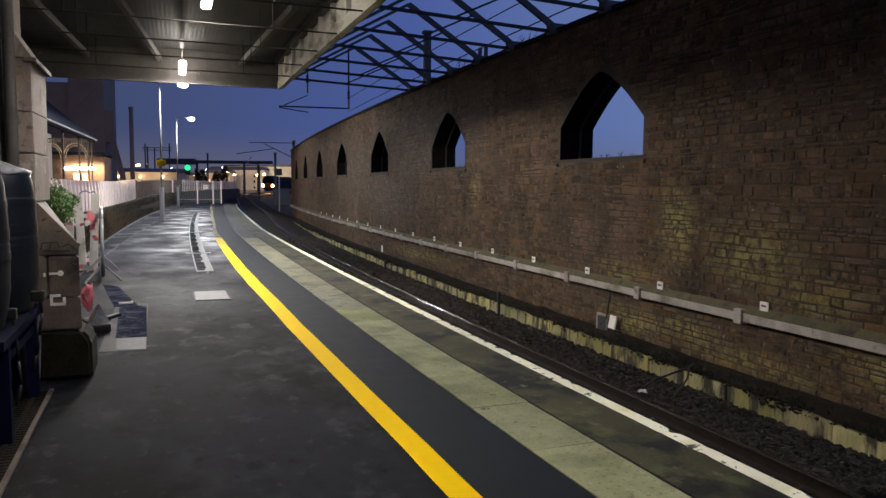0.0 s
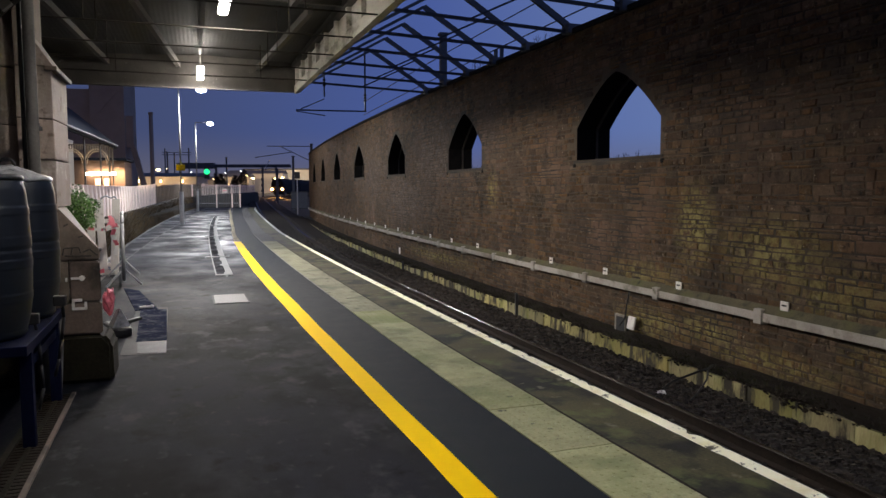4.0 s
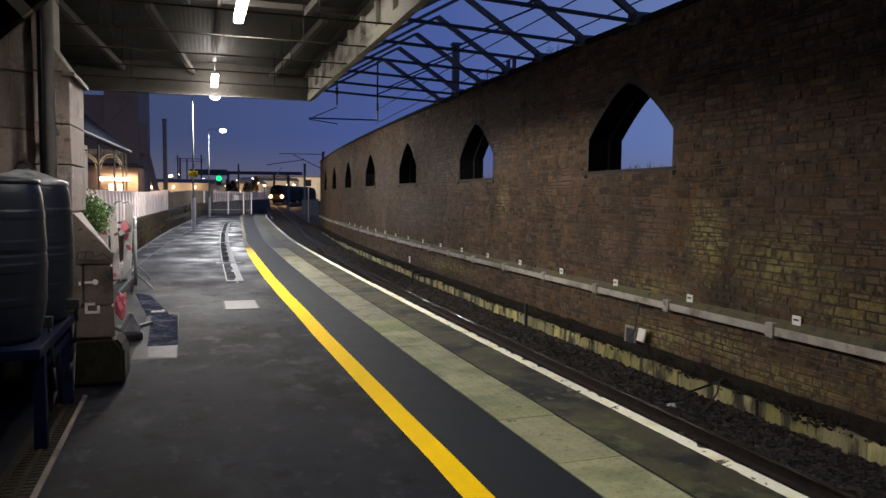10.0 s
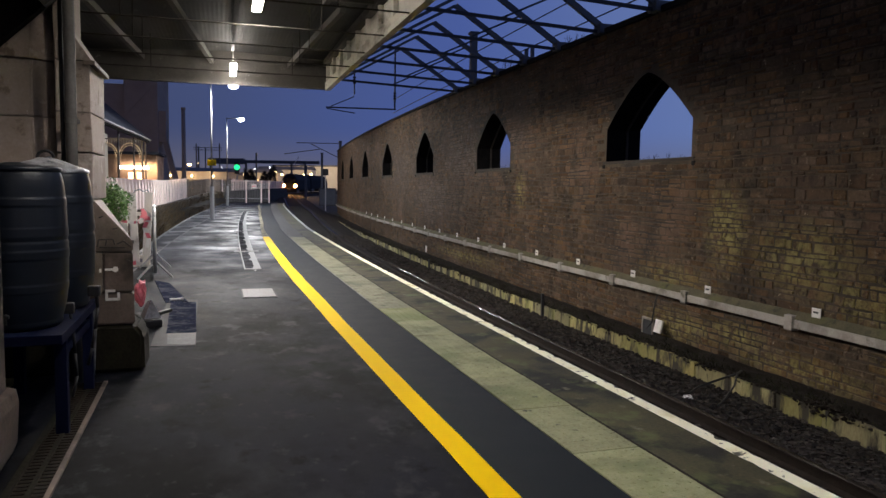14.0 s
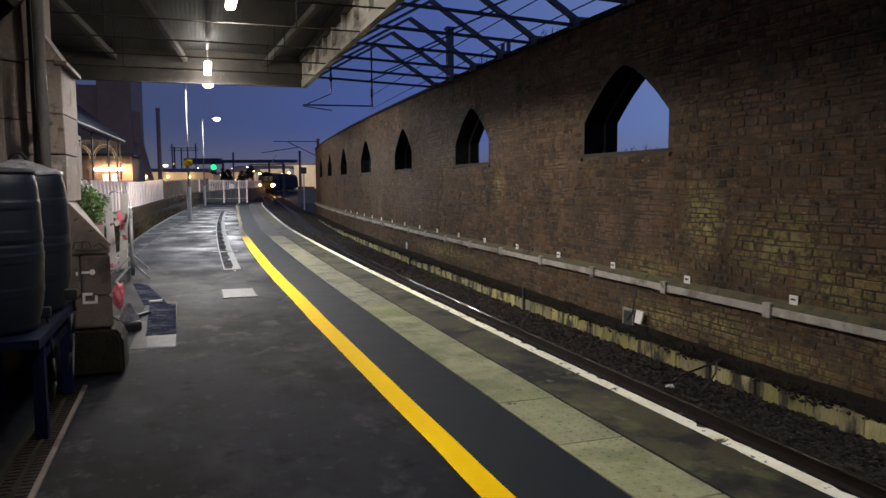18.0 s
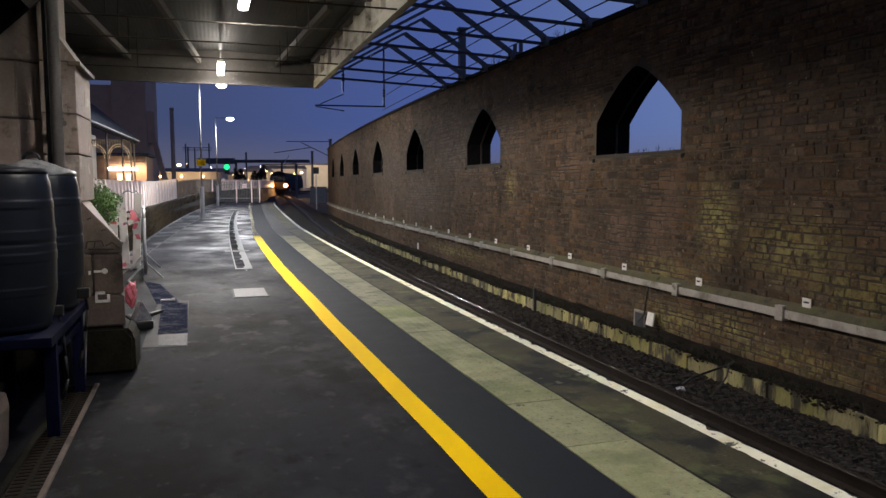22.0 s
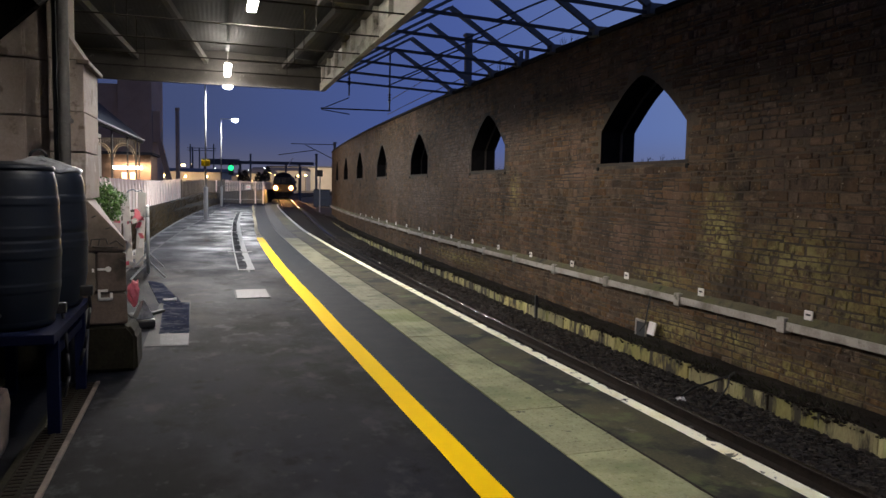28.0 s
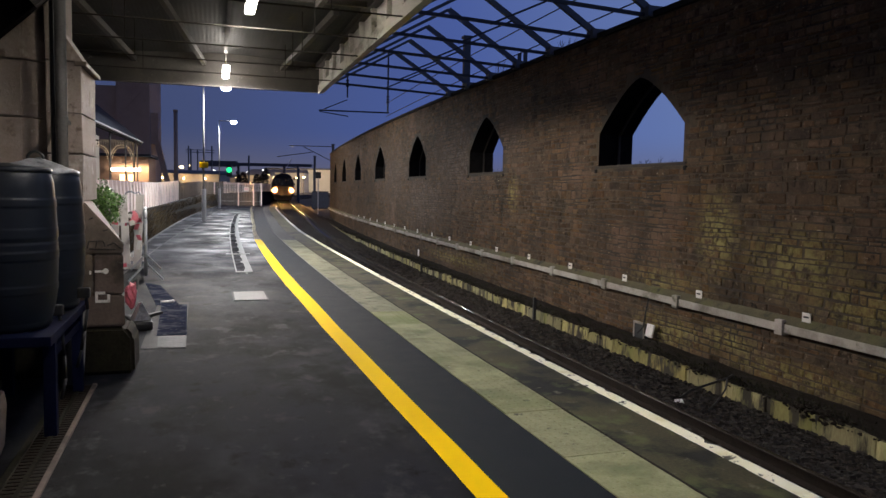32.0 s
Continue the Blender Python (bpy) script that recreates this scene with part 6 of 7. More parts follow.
for o_, z_ in ((5.5, 6.25), (5.5, 5.56)):
    wire = tagged(sweep("overhead_wire", [(o_ - 0.012, z_ - 0.012), (o_ - 0.012, z_ + 0.012), (o_ + 0.012, z_ + 0.012), (o_ + 0.012, z_ - 0.012)], 4 if o_ > 3 else 25, 40 if o_ > 3 else 75, M_DARKSTEEL, step=3), "thin dark overhead wire strung along the track", "wire", "overhead wires")
sg = thing("track_signal", "rear of a dark railway signal on a thin post", "signal", along(75, 3.85, 0))
bm = bmesh.new()
rod(bm, (0, 0, -1.0), (0, 0, 2.7), 0.06)
part("post", bm, M_GALV, sg)
bm = bmesh.new()
box(bm, -0.28, 0.28, -0.15, 0.15, 2.6, 3.25, 0.03)
part("head", bm, M_BLACK, sg)

# ---- low fence and cabinets beyond the wall end ----
cab = thing("relay_cabinet", "dark grey trackside relay cabinet beyond the wall end", "cabinet", along(82, 4.2, -0.6))
bm = bmesh.new()
box(bm, -0.9, 0.9, -0.4, 0.4, 0, 1.9, 0.02)
part("body", bm, M_DARKSTEEL, cab)
bm = bmesh.new()
box(bm, -0.86, 0.86, -0.425, -0.402, 0.1, 1.8)
part("door", bm, M_STEEL, cab)

# ---- drain channel, covers and pads on the platform ----
sweep("paving_joint", [(-1.036, -0.01), (-1.036, 0.0065), (-1.018, 0.0065), (-1.018, -0.01)], 9.5, 27, M_CONCRETE, platform, label="thin pale joint beside the slabs")
dr = thing("drain_channel", "pale-edged drain channel set into the asphalt platform", "drain")
for o0, o1 in ((-2.52, -2.495), (-2.33, -2.215)):
    sweep("edge_strip", [(o0, -0.01), (o0, 0.008), (o1, 0.008), (o1, -0.01)], 13.8, 44, M_DRAINEDGE, dr, label="pale concrete edging")
sweep("gully", [(-2.495, -0.01), (-2.495, 0.004), (-2.33, 0.004), (-2.33, -0.01)], 13.8, 44, M_PUDDLE, dr, label="dark wet gully")
rng = random.Random(14)
for i in range(14):
    s_ = 14.2 + 1.45 * i + rng.uniform(-0.3, 0.3)
    bm = bmesh.new()
    half, wide = rng.uniform(0.2, 0.5), rng.uniform(0.02, 0.06)
    rim = [bm.verts.new((0.012, half * (k / 4 - 1), 0.007)) for k in range(9)]
    edge = [bm.verts.new((-wide * (1 - (k / 4 - 1) ** 2) * rng.uniform(0.6, 1.2) - 0.002, half * (k / 4 - 1) + rng.uniform(-0.03, 0.03), 0.006)) for k in range(9)]
    low = [bm.verts.new((v.co.x - 0.006, v.co.y, -0.002)) for v in edge]
    for k in range(8):
        bm.faces.new((rim[k], rim[k + 1], edge[k + 1], edge[k]))
        bm.faces.new((edge[k], edge[k + 1], low[k + 1], low[k]))
    part("silt_patch", bm, M_DRAINEDGE, dr, "pale silt left in the gully").matrix_world = along(s_, -2.33, 0)
for s_, w_ in ((13.85, 0.14), (17.6, 0.27), (25.4, 0.26), (41.6, 0.26), (33.0, 0.24)):
    bm = bmesh.new()
    box(bm, -w_, w_, -0.09, 0.09, 0.0, 0.014, 0.004)
    part("cover_bar", bm, M_DRAINEDGE, dr, "pale cross cover").matrix_world = along(s_, -2.38, 0)
cv = thing("access_cover", "worn pale metal access cover in the asphalt", "cover", along(10.32, -2.42, 0))
bm = bmesh.new()
box(bm, -0.24, 0.24, 0, 0.90, -0.01, 0.006)
part("frame", bm, M_PAD, cv)
bm = bmesh.new()
for i in range(7):
    box(bm, -0.215 + 0.062 * i, -0.215 + 0.0608 + 0.062 * i, 0.03, 0.87, 0.0, 0.011)
part("plate", bm, M_METALCOVER, cv)
pad = thing("concrete_pad", "pale concrete pad with a dark wet sheet beside the pier", "pad", along(7.3, 0, 0))


def lying(name, corners, z, mat, parent, label):
    """A thin flat piece lying on the platform, its corners given as along and across."""
    n = len(corners)
    verts = [along(7.3, 0, 0).inverted() @ at(s, o, z) for s, o in corners] + [along(7.3, 0, 0).inverted() @ at(s, o, -0.004) for s, o in corners]
    faces = [tuple(range(n))] + [(i, i + n, (i + 1) % n + n, (i + 1) % n) for i in range(n)]
    return part_of(name, mesh_of(name, verts, faces), mat, parent, label)


lying("slab", ((7.40, -3.61), (7.36, -3.20), (10.3, -3.24), (10.5, -3.62)), 0.003, M_PAD, pad, "grey smooth pad")
lying("sheet", ((8.02, -3.50), (8.0, -3.205), (10.08, -3.25), (10.14, -3.57)), 0.008, M_NAVY, pad, "dark navy wet sheet")
lying("hem", ((7.44, -3.46), (7.38, -3.205), (7.99, -3.207), (8.01, -3.49)), 0.006, M_HEM, pad, "clear crumpled end of the sheet")
lying("fold", ((10.10, -3.63), (10.16, -3.36), (12.1, -3.70), (12.5, -3.95)), 0.007, M_NAVY, pad, "dark folded end of the sheet")
bm = bmesh.new()
rod(bm, (-3.58, 3.0, 0.02), (-3.43, 3.03, 0.02), 0.014)
bmesh.ops.create_icosphere(bm, subdivisions=2, radius=0.022, matrix=Matrix.Translation((-3.43, 3.03, 0.022)))
part("handle", bm, M_WTAPE, pad, "small white handle")

gut = thing("drain_grate", "narrow rusty slotted drain along the recess", "drain", along(3.3, 0, 0))
for o0, o1, mt in ((-3.815, -3.845, M_BROWN), (-4.05, -4.01, M_FOOT)):
    bm = bmesh.new()
    box(bm, min(o0, o1), max(o0, o1), 0, 2.85, -0.01, 0.016, 0.004)
    part("edging", bm, mt, gut, "worn concrete edging")
bm = bmesh.new()
box(bm, -4.01, -3.845, 0, 2.85, -0.01, 0.006)
part("gully", bm, M_DIRT, gut)
bm = bmesh.new()
box(bm, -3.94, -3.915, 0, 2.85, 0.0, 0.012, 0.002)
part("spine", bm, M_FOOT, gut, "rusty rib along the middle of the grate")
bm = bmesh.new()
box(bm, 0, 0.062, 0, 0.024, 0, 0.010, 0.002)
bar_mesh = bpy.data.meshes.new("bar")
bm.to_mesh(bar_mesh)
bm.free()
bar_mesh.materials.append(M_RUST)
for i in range(56):
    for o_ in (-4.005, -3.912):
        new_bar = new("bar", bar_mesh)
        new_bar.parent = gut
        new_bar.matrix_local = pose(o_, 0.02 + i * 0.0505, 0.0)


def painted_marks():
    """Worn white strokes on the front of the pier base."""
    th = thing("painted_mark", "worn white painted strokes on the stone pier base", "painted mark", along(6.425, 0, 0))
    for x0, x1, z0, z1 in ((-3.865, -3.845, 0.60, 0.69), (-3.865, -3.755, 0.60, 0.622), (-3.865, -3.79, 0.668, 0.69), (-3.775, -3.755, 0.60, 0.665), (-3.865, -3.80, 0.845, 0.862), (-3.905, -3.89, 0.83, 0.86)):
        bm = bmesh.new()
        box(bm, x0, x1, -0.004, 0.0025, z0, z1)
        part("stroke", bm, M_PLATE, th)
    bm = bmesh.new()
    rod(bm, (-3.785, -0.004, 0.855), (-3.785, 0.0025, 0.855), 0.022, seg=16)
    part("stroke", bm, M_PLATE, th)


painted_marks()


def scrawl():
    """Dark painted outline strokes across the pier base."""
    th = thing("dark_scrawl", "dark painted scrawl across the stone pier base", "painted mark", along(6.424, 0, 0))
    for x0, z0, x1, z1 in ((-3.915, 1.04, -3.905, 1.095), (-3.905, 1.095, -3.80, 1.10), (-3.80, 1.10, -3.785, 1.055), (-3.90, 1.035, -3.71, 1.03), (-3.855, 1.045, -3.845, 1.095), (-3.77, 1.06, -3.72, 1.085), (-3.72, 1.085, -3.685, 1.05), (-3.685, 1.05, -3.665, 1.035), (-3.80, 1.18, -3.765, 1.19), (-3.90, 1.27, -3.87, 1.285), (-3.70, 0.93, -3.66, 0.915)):
        bm = bmesh.new()
        bar(bm, (x0, -0.001, z0), (x1, -0.001, z1), 0.006, 0.010)
        part("stroke", bm, M_SCRAWL, th)


scrawl()

# ---- barrier, pickets, tape and shrub behind the pier ----


def crowd_barrier():
    th = thing("crowd_barrier", "galvanised steel crowd barrier standing behind the pier", "barrier", along(13.0, -3.98, 0, 4.6))
    bm = bmesh.new()
    y0, y1 = -0.35, 1.55
    loop = [(0, y0, 0.12), (0, y0, 1.02), (0, y0 + 0.10, 1.14), (0, y1 - 0.10, 1.14), (0, y1, 1.02), (0, y1, 0.12)]
    for a, b in zip(loop, loop[1:]):
        rod(bm, a, b, 0.027)
    rod(bm, loop[-1], loop[0], 0.027)
    part("frame", bm, M_GALV, th, smooth=True)
    for i in range(14):
        y = y0 + (y1 - y0) * (i + 1) / 15
        bm = bmesh.new()
        rod(bm, (0, y, 0.13), (0, y, 1.13), 0.008, seg=6)
        part("bar", bm, M_GALV, th)
    for y in (y0 + 0.05, y1 - 0.2):
        bm = bmesh.new()
        rod(bm, (0, y, 0.30), (-0.26, y - 0.1, 0.015), 0.017)
        rod(bm, (0, y, 0.30), (0.26, y + 0.1, 0.015), 0.017)
        part("foot", bm, M_GALV, th)


crowd_barrier()


def white_hurdle():
    th = thing("picket_hurdle", "short broken white picket hurdle with tape", "fence", along(14.6, -4.46, 0))
    for x, h, lean in ((-0.20, 1.02, 2), (0.02, 1.37, -2), (0.19, 1.39, 3)):
        bm = bmesh.new()
        box(bm, -0.068, 0.068, -0.012, 0.012, 0, h, 0.006)
        part("picket", bm, M_PLATE, th).matrix_local = pose(x, 0, 0, 0, lean, 0)
    for z in (0.15, 0.95):
        bm = bmesh.new()
        box(bm, -0.26, 0.31, 0.014, 0.045, z, z + 0.07, 0.004)
        part("rail", bm, M_PLATE, th)
    bm = bmesh.new()
    pts = [(-0.02, 0, 1.30), (0.02, 0, 1.41), (0.10, 0, 1.44), (0.18, 0, 1.40), (0.24, 0, 1.43), (0.28, 0, 1.36)]
    for a, b in zip(pts, pts[1:]):
        rod(bm, a, b, 0.012)
    part("hoop", bm, M_GALV, th, "bent wire hoop")


white_hurdle()


def tape(points, w, seed, label, name="hazard_tape"):
    """A ribbon of short red and white lengths along a line of points."""
    th = thing(name, label, "tape", group="hazard tape")
    rng = random.Random(seed)
    n = 0
    for a, b in zip(points, points[1:]):
        a, b = Vector(a), Vector(b)
        k = max(1, int((b - a).length / 0.09))
        for i in range(k):
            p, q = a.lerp(b, i / k), a.lerp(b, (i + 1) / k)
            up = Vector((rng.uniform(-0.4, 0.4), rng.uniform(-0.4, 0.4), 1)).normalized() * w / 2
            if abs((q - p).normalized().z) > 0.7:
                up = Vector((1, rng.uniform(-0.5, 0.5), 0)).normalized() * w / 2
            d = (q - p).cross(up).normalized() * 0.0015
            bm = bmesh.new()
            v = [bm.verts.new(c) for c in (p - up, q - up, q + up, p + up, p - up + d, q - up + d, q + up + d, p + up + d)]
            for f in ((0, 3, 2, 1), (4, 5, 6, 7), (0, 1, 5, 4), (1, 2, 6, 5), (2, 3, 7, 6), (3, 0, 4, 7)):
                bm.faces.new([v[j] for j in f])
            part("red_length" if n % 2 else "white_length", bm, M_RED if n % 2 else M_WTAPE, th)
            n += 1
    return th


B = lambda s, o, z: tuple(at(s, o, z))
tape([B(14.5, -4.80, 0.88), B(14.48, -4.45, 0.83), B(13.9, -4.15, 0.93), B(13.5, -4.07, 1.02)], 0.05, 1, "red and white hazard tape tied between the pickets and barrier")
tape([B(13.45, -4.10, 1.0), B(13.4, -4.17, 0.80), B(13.42, -4.10, 0.62), B(13.42, -4.14, 0.46)], 0.07, 2, "loose end of hazard tape hanging from the barrier")
tape([B(13.4, -4.06, 1.02), B(13.42, -4.20, 1.05), B(13.4, -4.10, 0.93), B(13.38, -4.24, 0.97), B(13.4, -4.12, 1.04), B(13.37, -4.26, 0.90), B(13.4, -4.08, 0.98), B(13.38, -4.18, 1.12), B(13.36, -4.15, 0.95)], 0.085, 4, "knot of red and white hazard tape on the barrier")
tape([B(14.45, -4.62, 0.06), B(14.4, -4.42, 0.10), B(14.42, -4.25, 0.05)], 0.07, 3, "red and white hazard tape trailing on the ground")
wad = thing("tape_wad", "crumpled wad of red hazard tape lying on a barrier foot", "tape", along(8.52, -3.78, 0.27))
bm = bmesh.new()
bmesh.ops.create_icosphere(bm, subdivisions=3, radius=0.10)
for v in bm.verts:
    v.co *= 1 + 0.55 * noise.noise(v.co * 17)
    v.co = Vector((v.co.x * 0.62, v.co.y * 0.7, v.co.z * 1.25 + 0.10))
part("wad", bm, M_RED, wad)
pk = thing("metal_bar", "thin black bar lying on the asphalt by the pier", "bar", along(9.19, -3.655, 0.0))
bm = bmesh.new()
bar(bm, (-0.13, -0.22, 0.02), (0.12, 0.22, 0.02), 0.05, 0.035)
part("bar", bm, M_BLACK, pk)
foot = thing("barrier_foot", "grey and black moulded barrier foot on the ground", "barrier foot", along(8.6, -3.72, 0, 15))
bm = bmesh.new()
box(bm, -0.10, 0.10, -0.28, 0.28, 0, 0.10, 0.03)
part("block", bm, M_BLACK, foot)
bm = bmesh.new()
vs = [bm.verts.new(p) for p in ((-0.08, -0.2, 0.10), (0.10, -0.2, 0.10), (0.0, -0.2, 0.30), (-0.08, 0.02, 0.10), (0.10, 0.02, 0.10), (0.0, 0.02, 0.26))]
for f in ((0, 1, 2), (3, 5, 4), (0, 3, 4, 1), (1, 4, 5, 2), (2, 5, 3, 0)):
    bm.faces.new([vs[i] for i in f])
part("wedge", bm, M_LID, foot, "pale grey wedge")


def shrub():
    th = thing("shrub", "bushy green shrub in a dark planter behind the pier", "shrub", along(13.1, -4.62, 0))
    part("planter", lathe(bmesh.new(), [(0.20, 0.0), (0.24, 0.05), (0.29, 0.55), (0.31, 0.56), (0.31, 0.60), (0.27, 0.60)], 24), M_POT, th, smooth=True)
    rng = np.random.default_rng(11)
    bm = bmesh.new()
    for i in range(14):
        a, r = rng.uniform(0, 6.28), rng.uniform(0.05, 0.22)
        rod(bm, (0, 0, 0.58), (r * math.cos(a), r * math.sin(a), rng.uniform(0.95, 1.45)), 0.010, 0.004, seg=5)
    part("branch", bm, M_TWIG, th)
    verts, faces = [], []
    for i in range(2600):
        d = rng.normal(size=3)
        d /= np.linalg.norm(d)
        lump = 1 + 0.22 * math.sin(5 * d[0] + 2) * math.cos(4 * d[1]) + 0.15 * math.sin(7 * d[2])
        c = d * np.array([0.27, 0.27, 0.34]) * lump * rng.uniform(0.55, 1.04) + np.array([0, 0, 1.23])
        L = rng.uniform(0.018, 0.036)
        u = rng.normal(size=3)
        u /= np.linalg.norm(u)
        v = np.cross(u, d + 0.3 * rng.normal(size=3))
        v /= np.linalg.norm(v) + 1e-6
        k = len(verts)
        verts += [tuple(c - u * L), tuple(c + v * L * 0.45), tuple(c + u * L), tuple(c - v * L * 0.45)]
        faces.append((k, k + 1, k + 2, k + 3))
    part_of("crown", mesh_of("crown", verts, faces), M_LEAF, th, "dense small green leaves")


shrub()

# ---- bits on the wall and along its foot ----
nb = thing("notice_box", "dark metal box with a pale frame low on the wall", "box", along(12.02, WO - 0.05, -1.02))
bm = bmesh.new()
box(bm, -0.05, 0.03, -0.17, 0.17, -0.17, 0.16, 0.01)
part("body", bm, M_DARKSTEEL, nb)
for y0, y1, z0, z1 in ((-0.19, -0.15, -0.19, 0.18), (0.15, 0.19, -0.19, 0.18), (-0.15, 0.15, 0.14, 0.18)):
    bm = bmesh.new()
    box(bm, -0.06, -0.03, y0, y1, z0, z1)
    part("frame_side", bm, M_CONDUIT, nb)
tl = thing("marker_board", "small pale board leaning on the ledge at the wall foot", "board", along(11.6, WO - 0.16, -1.05))
bm = bmesh.new()
box(bm, -0.015, 0.015, -0.11, 0.11, 0, 0.24, 0.004)
part("board", bm, M_PLATE, tl).matrix_local = pose(0, 0, 0, 0, 12, 0)
tl = thing("marker_board", "small white board standing on the ledge at the wall foot", "board", along(28.69, WO - 0.10, -1.06))
bm = bmesh.new()
box(bm, -0.012, 0.012, -0.09, 0.09, 0, 0.26, 0.004)
part("board", bm, M_PLATE, tl)
cb = thing("cable", "black cable dropping from the conduit to the ledge", "cable", along(11.75, WO - 0.09, 0))
bm = bmesh.new()
pts = [(0, 0, -0.36), (-0.03, 0.03, -0.6), (-0.04, 0.08, -0.9), (-0.14, 0.12, -1.03)]
for a, b in zip(pts, pts[1:]):
    rod(bm, a, b, 0.014)
part("sheath", bm, M_BLACK, cb)
cp = thing("drain_pipe", "black bent pipe dropping from the kerb to the ballast", "pipe", along(8.55, 0, 0))
bm = bmesh.new()
pts = [(4.1, -0.05, -0.97), (3.86, -0.25, -0.95), (3.79, -0.19, -0.99), (3.55, -0.22, -1.03), (3.26, -0.26, -1.08), (2.99, -0.39, -1.13)]
for a, b in zip(pts, pts[1:]):
    rod(bm, a, b, 0.016)
part("hose", bm, M_BLACK, cp)
bm = bmesh.new()
pts = [(3.86, -0.25, -0.95), (3.61, -0.52, -1.02), (3.27, -0.79, -1.09), (2.95, -1.01, -1.13)]
for a, b in zip(pts, pts[1:]):
    rod(bm, a, b, 0.012)
part("branch_hose", bm, M_BLACK, cp)
lt = thing("litter", "crumpled pale plastic bag lying on the ballast", "litter", along(7.9, 2.78, -1.10))
bm = bmesh.new()
bmesh.ops.create_icosphere(bm, subdivisions=3, radius=0.08)
for v in bm.verts:
    v.co *= 1 + 0.5 * noise.noise(v.co * 22)
    v.co.z *= 0.45
part("bag", bm, M_WTAPE, lt)
for s_, h_ in ((14.75, 0.36), (24.5, 0.16)):
    st = thing("marker_stake", "short dark stake standing against the kerb", "stake", along(s_, 3.86, -1.35), "kerb stakes")
    bm = bmesh.new()
    box(bm, -0.03, 0.03, -0.03, 0.03, 0, h_ + 0.25, 0.004)
    part("shaft", bm, M_DARKSTEEL, st)

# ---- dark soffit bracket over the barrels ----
# Near-black colour carries the shade up under the canopy.
bk = thing("roof_bracket", "timber bracket under the canopy edge, coloured black for shade", "bracket", along(5.75, 0, 0))
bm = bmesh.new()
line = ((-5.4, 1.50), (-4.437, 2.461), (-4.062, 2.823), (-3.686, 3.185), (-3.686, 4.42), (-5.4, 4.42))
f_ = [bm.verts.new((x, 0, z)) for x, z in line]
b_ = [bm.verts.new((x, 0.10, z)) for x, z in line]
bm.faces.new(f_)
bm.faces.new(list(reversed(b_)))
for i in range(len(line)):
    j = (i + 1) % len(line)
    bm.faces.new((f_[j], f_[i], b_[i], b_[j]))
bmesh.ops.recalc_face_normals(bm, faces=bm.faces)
part("brace_board", bm, M_BLACK_TIMBER, bk)
bm = bmesh.new()
bar(bm, (-4.276, -0.06, 2.985), (-4.075, -0.06, 2.769), 0.06, 0.08)
part("strut", bm, M_BEAM, bk, "grimy timber strut")


# ---- pieces: paving slabs and wall stones ----
def paving():
    w, l = 0.443, 0.876
    bm = bmesh.new()
    box(bm, 0.0, w, 0.0, l, -0.012, 0.004, 0.003)
    for i in range(6):
        for j in range(12):
            x, y = 0.037 + 0.0735 * i, 0.036 + 0.073 * j
            r = bmesh.ops.create_cone(bm, cap_ends=True, segments=6, radius1=0.014, radius2=0.009, depth=0.004, matrix=Matrix.Translation((x, y, 0.0048)))
    me = bpy.data.meshes.new("slab")
    bm.to_mesh(me)
    bm.free()
    worn = me.copy()
    me.materials.append(M_SLAB)
    worn.materials.append(M_SLAB_OLD)
    mid_slab = me.copy()
    mid_slab.materials.clear()
    mid_slab.materials.append(M_SLAB_MID)
    rng = random.Random(9)
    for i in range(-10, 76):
        p = part_of("slab", me if i < 13 else mid_slab if i < 28 else worn, None, platform)
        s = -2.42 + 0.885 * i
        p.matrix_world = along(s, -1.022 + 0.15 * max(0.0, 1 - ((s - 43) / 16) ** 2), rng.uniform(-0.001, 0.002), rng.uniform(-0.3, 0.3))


paving()


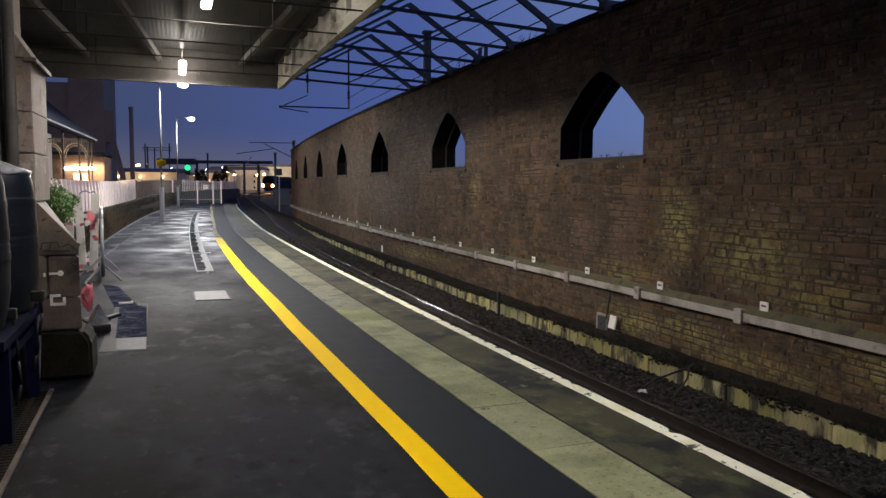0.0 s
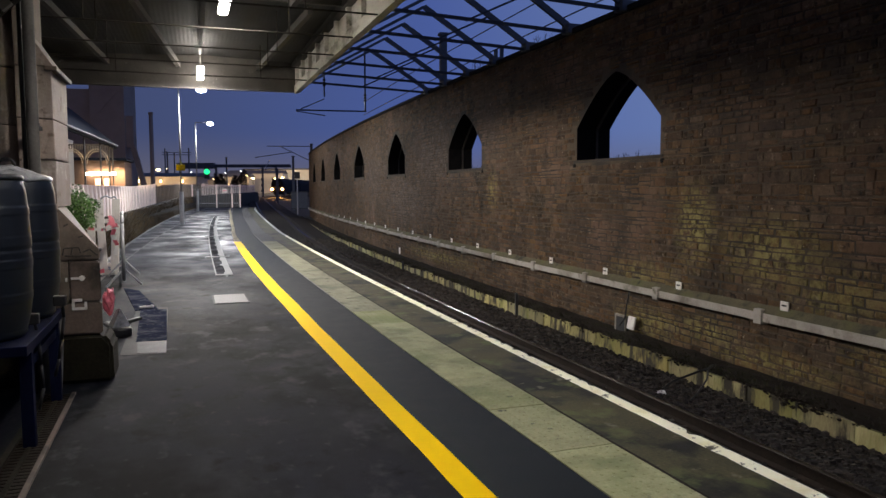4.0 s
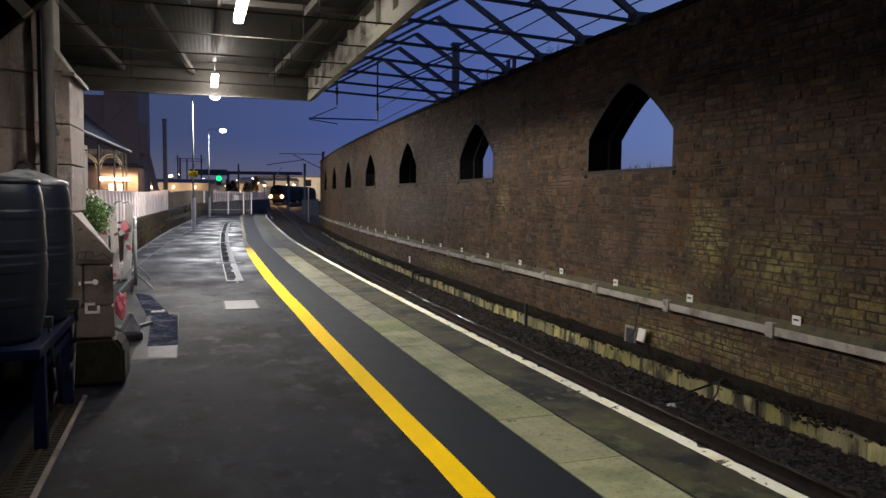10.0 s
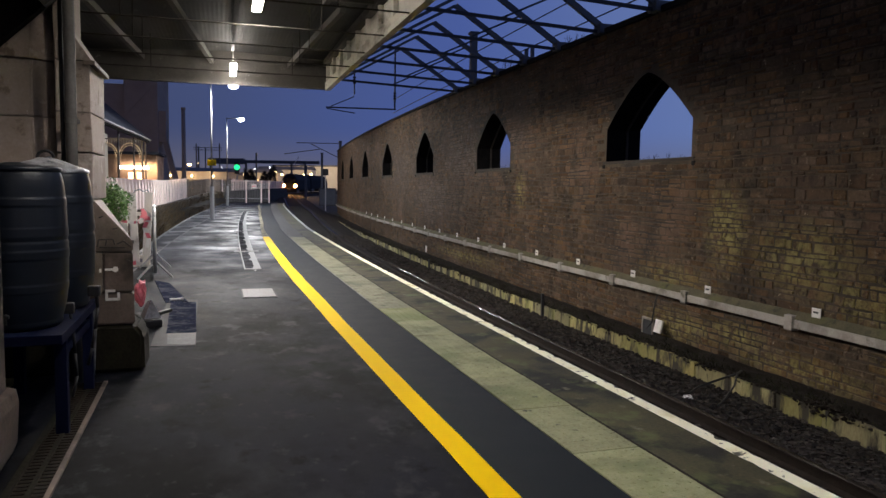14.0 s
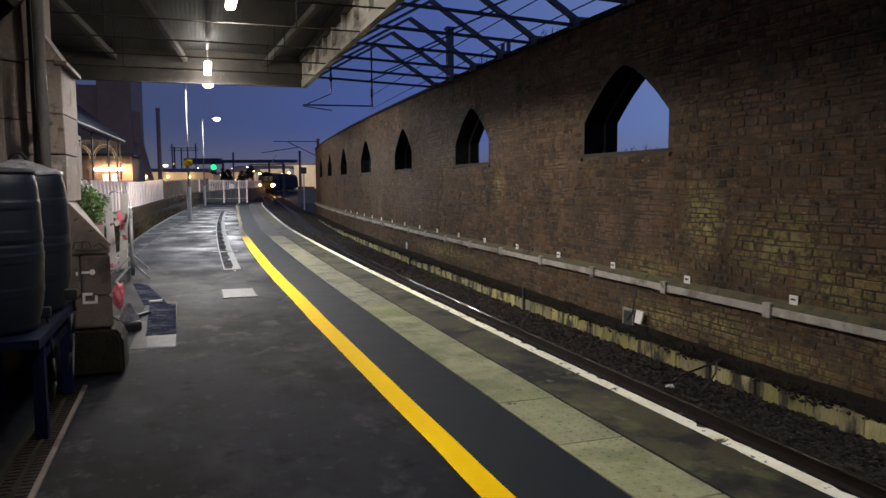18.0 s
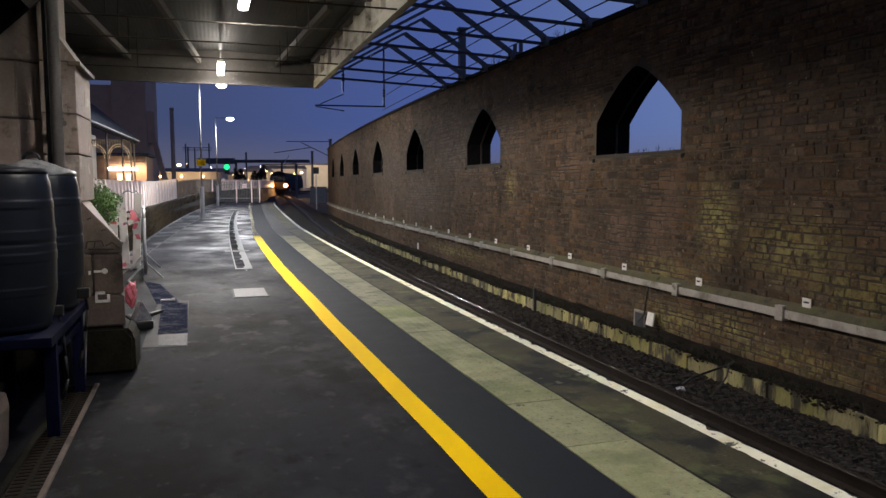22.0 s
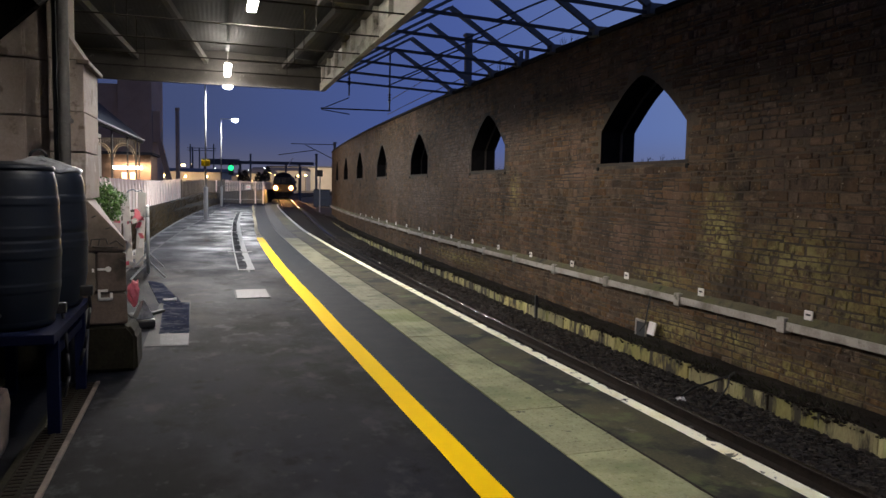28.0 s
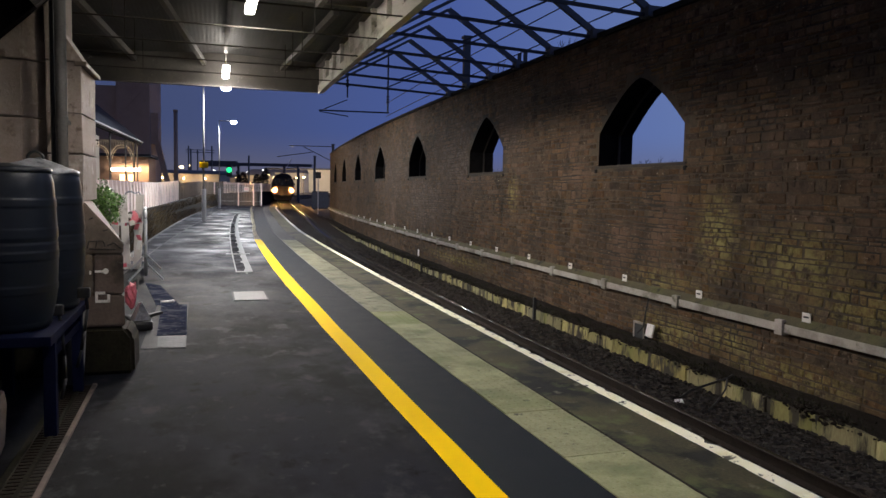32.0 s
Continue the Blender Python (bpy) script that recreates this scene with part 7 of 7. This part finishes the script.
def wall_stones():
    """Squared rubble laid in short runs of courses; the nearest stretch is single stones, the rest one mesh."""
    rng = random.Random(21)
    verts, faces = [], []
    quads = ((4, 5, 6, 7), (0, 1, 5, 4), (1, 2, 6, 5), (2, 3, 7, 6), (3, 0, 4, 7))
    units = []
    for k in range(12):
        r = random.Random(k)
        j = lambda: r.uniform(-0.06, 0.06)
        d = lambda: r.uniform(-0.012, 0.004)
        v = [(0.06, -0.5, -0.5), (0.06, -0.5, 0.5), (0.06, 0.5, 0.5), (0.06, 0.5, -0.5), (d(), -0.45 + j(), -0.38 + j()), (d(), -0.45 + j(), 0.38 + j()), (d(), 0.45 + j(), 0.38 + j()), (d(), 0.45 + j(), -0.38 + j())]
        units.append(mesh_of("stone", v, quads))
    count = 0
    heights = []
    z = -1.14
    while z < ZT - 0.05:
        h = min(rng.choice((0.065, 0.08, 0.09, 0.10, 0.115, 0.13, 0.155)), ZT - z)
        heights.append((z, h))
        z += h
    last = len(heights) - 1

    def wave(k, x):
        if k <= 0 or k > last:
            return 0.0
        return 0.065 * noise.noise(Vector((x * 0.42, k * 0.33, 1.5))) + 0.026 * noise.noise(Vector((x * 1.7, k * 1.9, 4.5)))

    for k, (z, h) in enumerate(heights):
        x = 2.6 + rng.uniform(0, 0.3)
        while x < WALL_S1 - 0.12:
            w = rng.choice((0.12, 0.17, 0.21, 0.26, 0.31, 0.37, 0.46)) * rng.uniform(0.88, 1.12)
            w = min(w, WALL_S1 - 0.02 - x)
            m = x + w / 2
            z0, z1 = z + wave(k, m), z + h + wave(k + 1, m)
            rows = [(z0, z1)]
            if z1 - z0 > 0.14 and rng.random() < 0.22:
                c = z0 + (z1 - z0) * rng.uniform(0.4, 0.6)
                rows = [(z0, c), (c, z1)]
            for b0_, b1_ in rows:
                shut = False
                for xx in (x, m, x + w):
                    az = arch_z(xx)
                    if az is not None and SILL - 0.055 < b1_ and b0_ < az + 0.015:
                        shut = True
                if shut or b1_ - b0_ < 0.025:
                    continue
                p = rng.uniform(0.002, 0.010)
                g = rng.uniform(0.0, 0.005)
                if 7.2 < x < 10.6 and -0.05 < b0_ < 1.2 and count < 300:
                    st = part_of("stone", rng.choice(units), M_STONE1, wall)
                    st.matrix_world = along(m, WO - p, (b0_ + b1_) / 2) @ Matrix.Diagonal((1, w - 2 * g, b1_ - b0_ - 2 * g, 1))
                    count += 1
                else:
                    q = len(verts)
                    a0, a1, c0, c1 = x + g, x + w - g, b0_ + g, b1_ - g
                    j = lambda: rng.uniform(0.003, 0.032)
                    d = lambda: rng.uniform(-0.003, 0.014)
                    verts += [at(a0, WO + 0.01, c0), at(a0, WO + 0.01, c1), at(a1, WO + 0.01, c1), at(a1, WO + 0.01, c0),
                              at(a0 + j(), WO - p - d(), c0 + j()), at(a0 + j(), WO - p - d(), c1 - j()), at(a1 - j(), WO - p - d(), c1 - j()), at(a1 - j(), WO - p - d(), c0 + j())]
                    faces.extend(tuple(q + i for i in f) for f in quads)
            x += w
    tagged(part_of("stonework", mesh_of("stonework", verts, faces), M_STONE, wall), kind="stuff")


wall_stones()


def motions():
    rows_s = ((0, 165.6), (7, 148.5), (13, 136.5), (17, 126.6), (25, 109.7), (31, 97.3), (32, 94.8))
    for car, back in ((train_a, 0.0), (train_b, 20.6)):
        rows = []
        for t, s in rows_s:
            s += back
            a, b = on_track(s, 0, 0), on_track(s + 18, 0, 0)
            d = b - a
            rows.append((t, Matrix.Translation(a) @ Matrix.Rotation(-math.atan2(d.x, d.y), 4, "Z")))
        walk(car, rows)


motions()
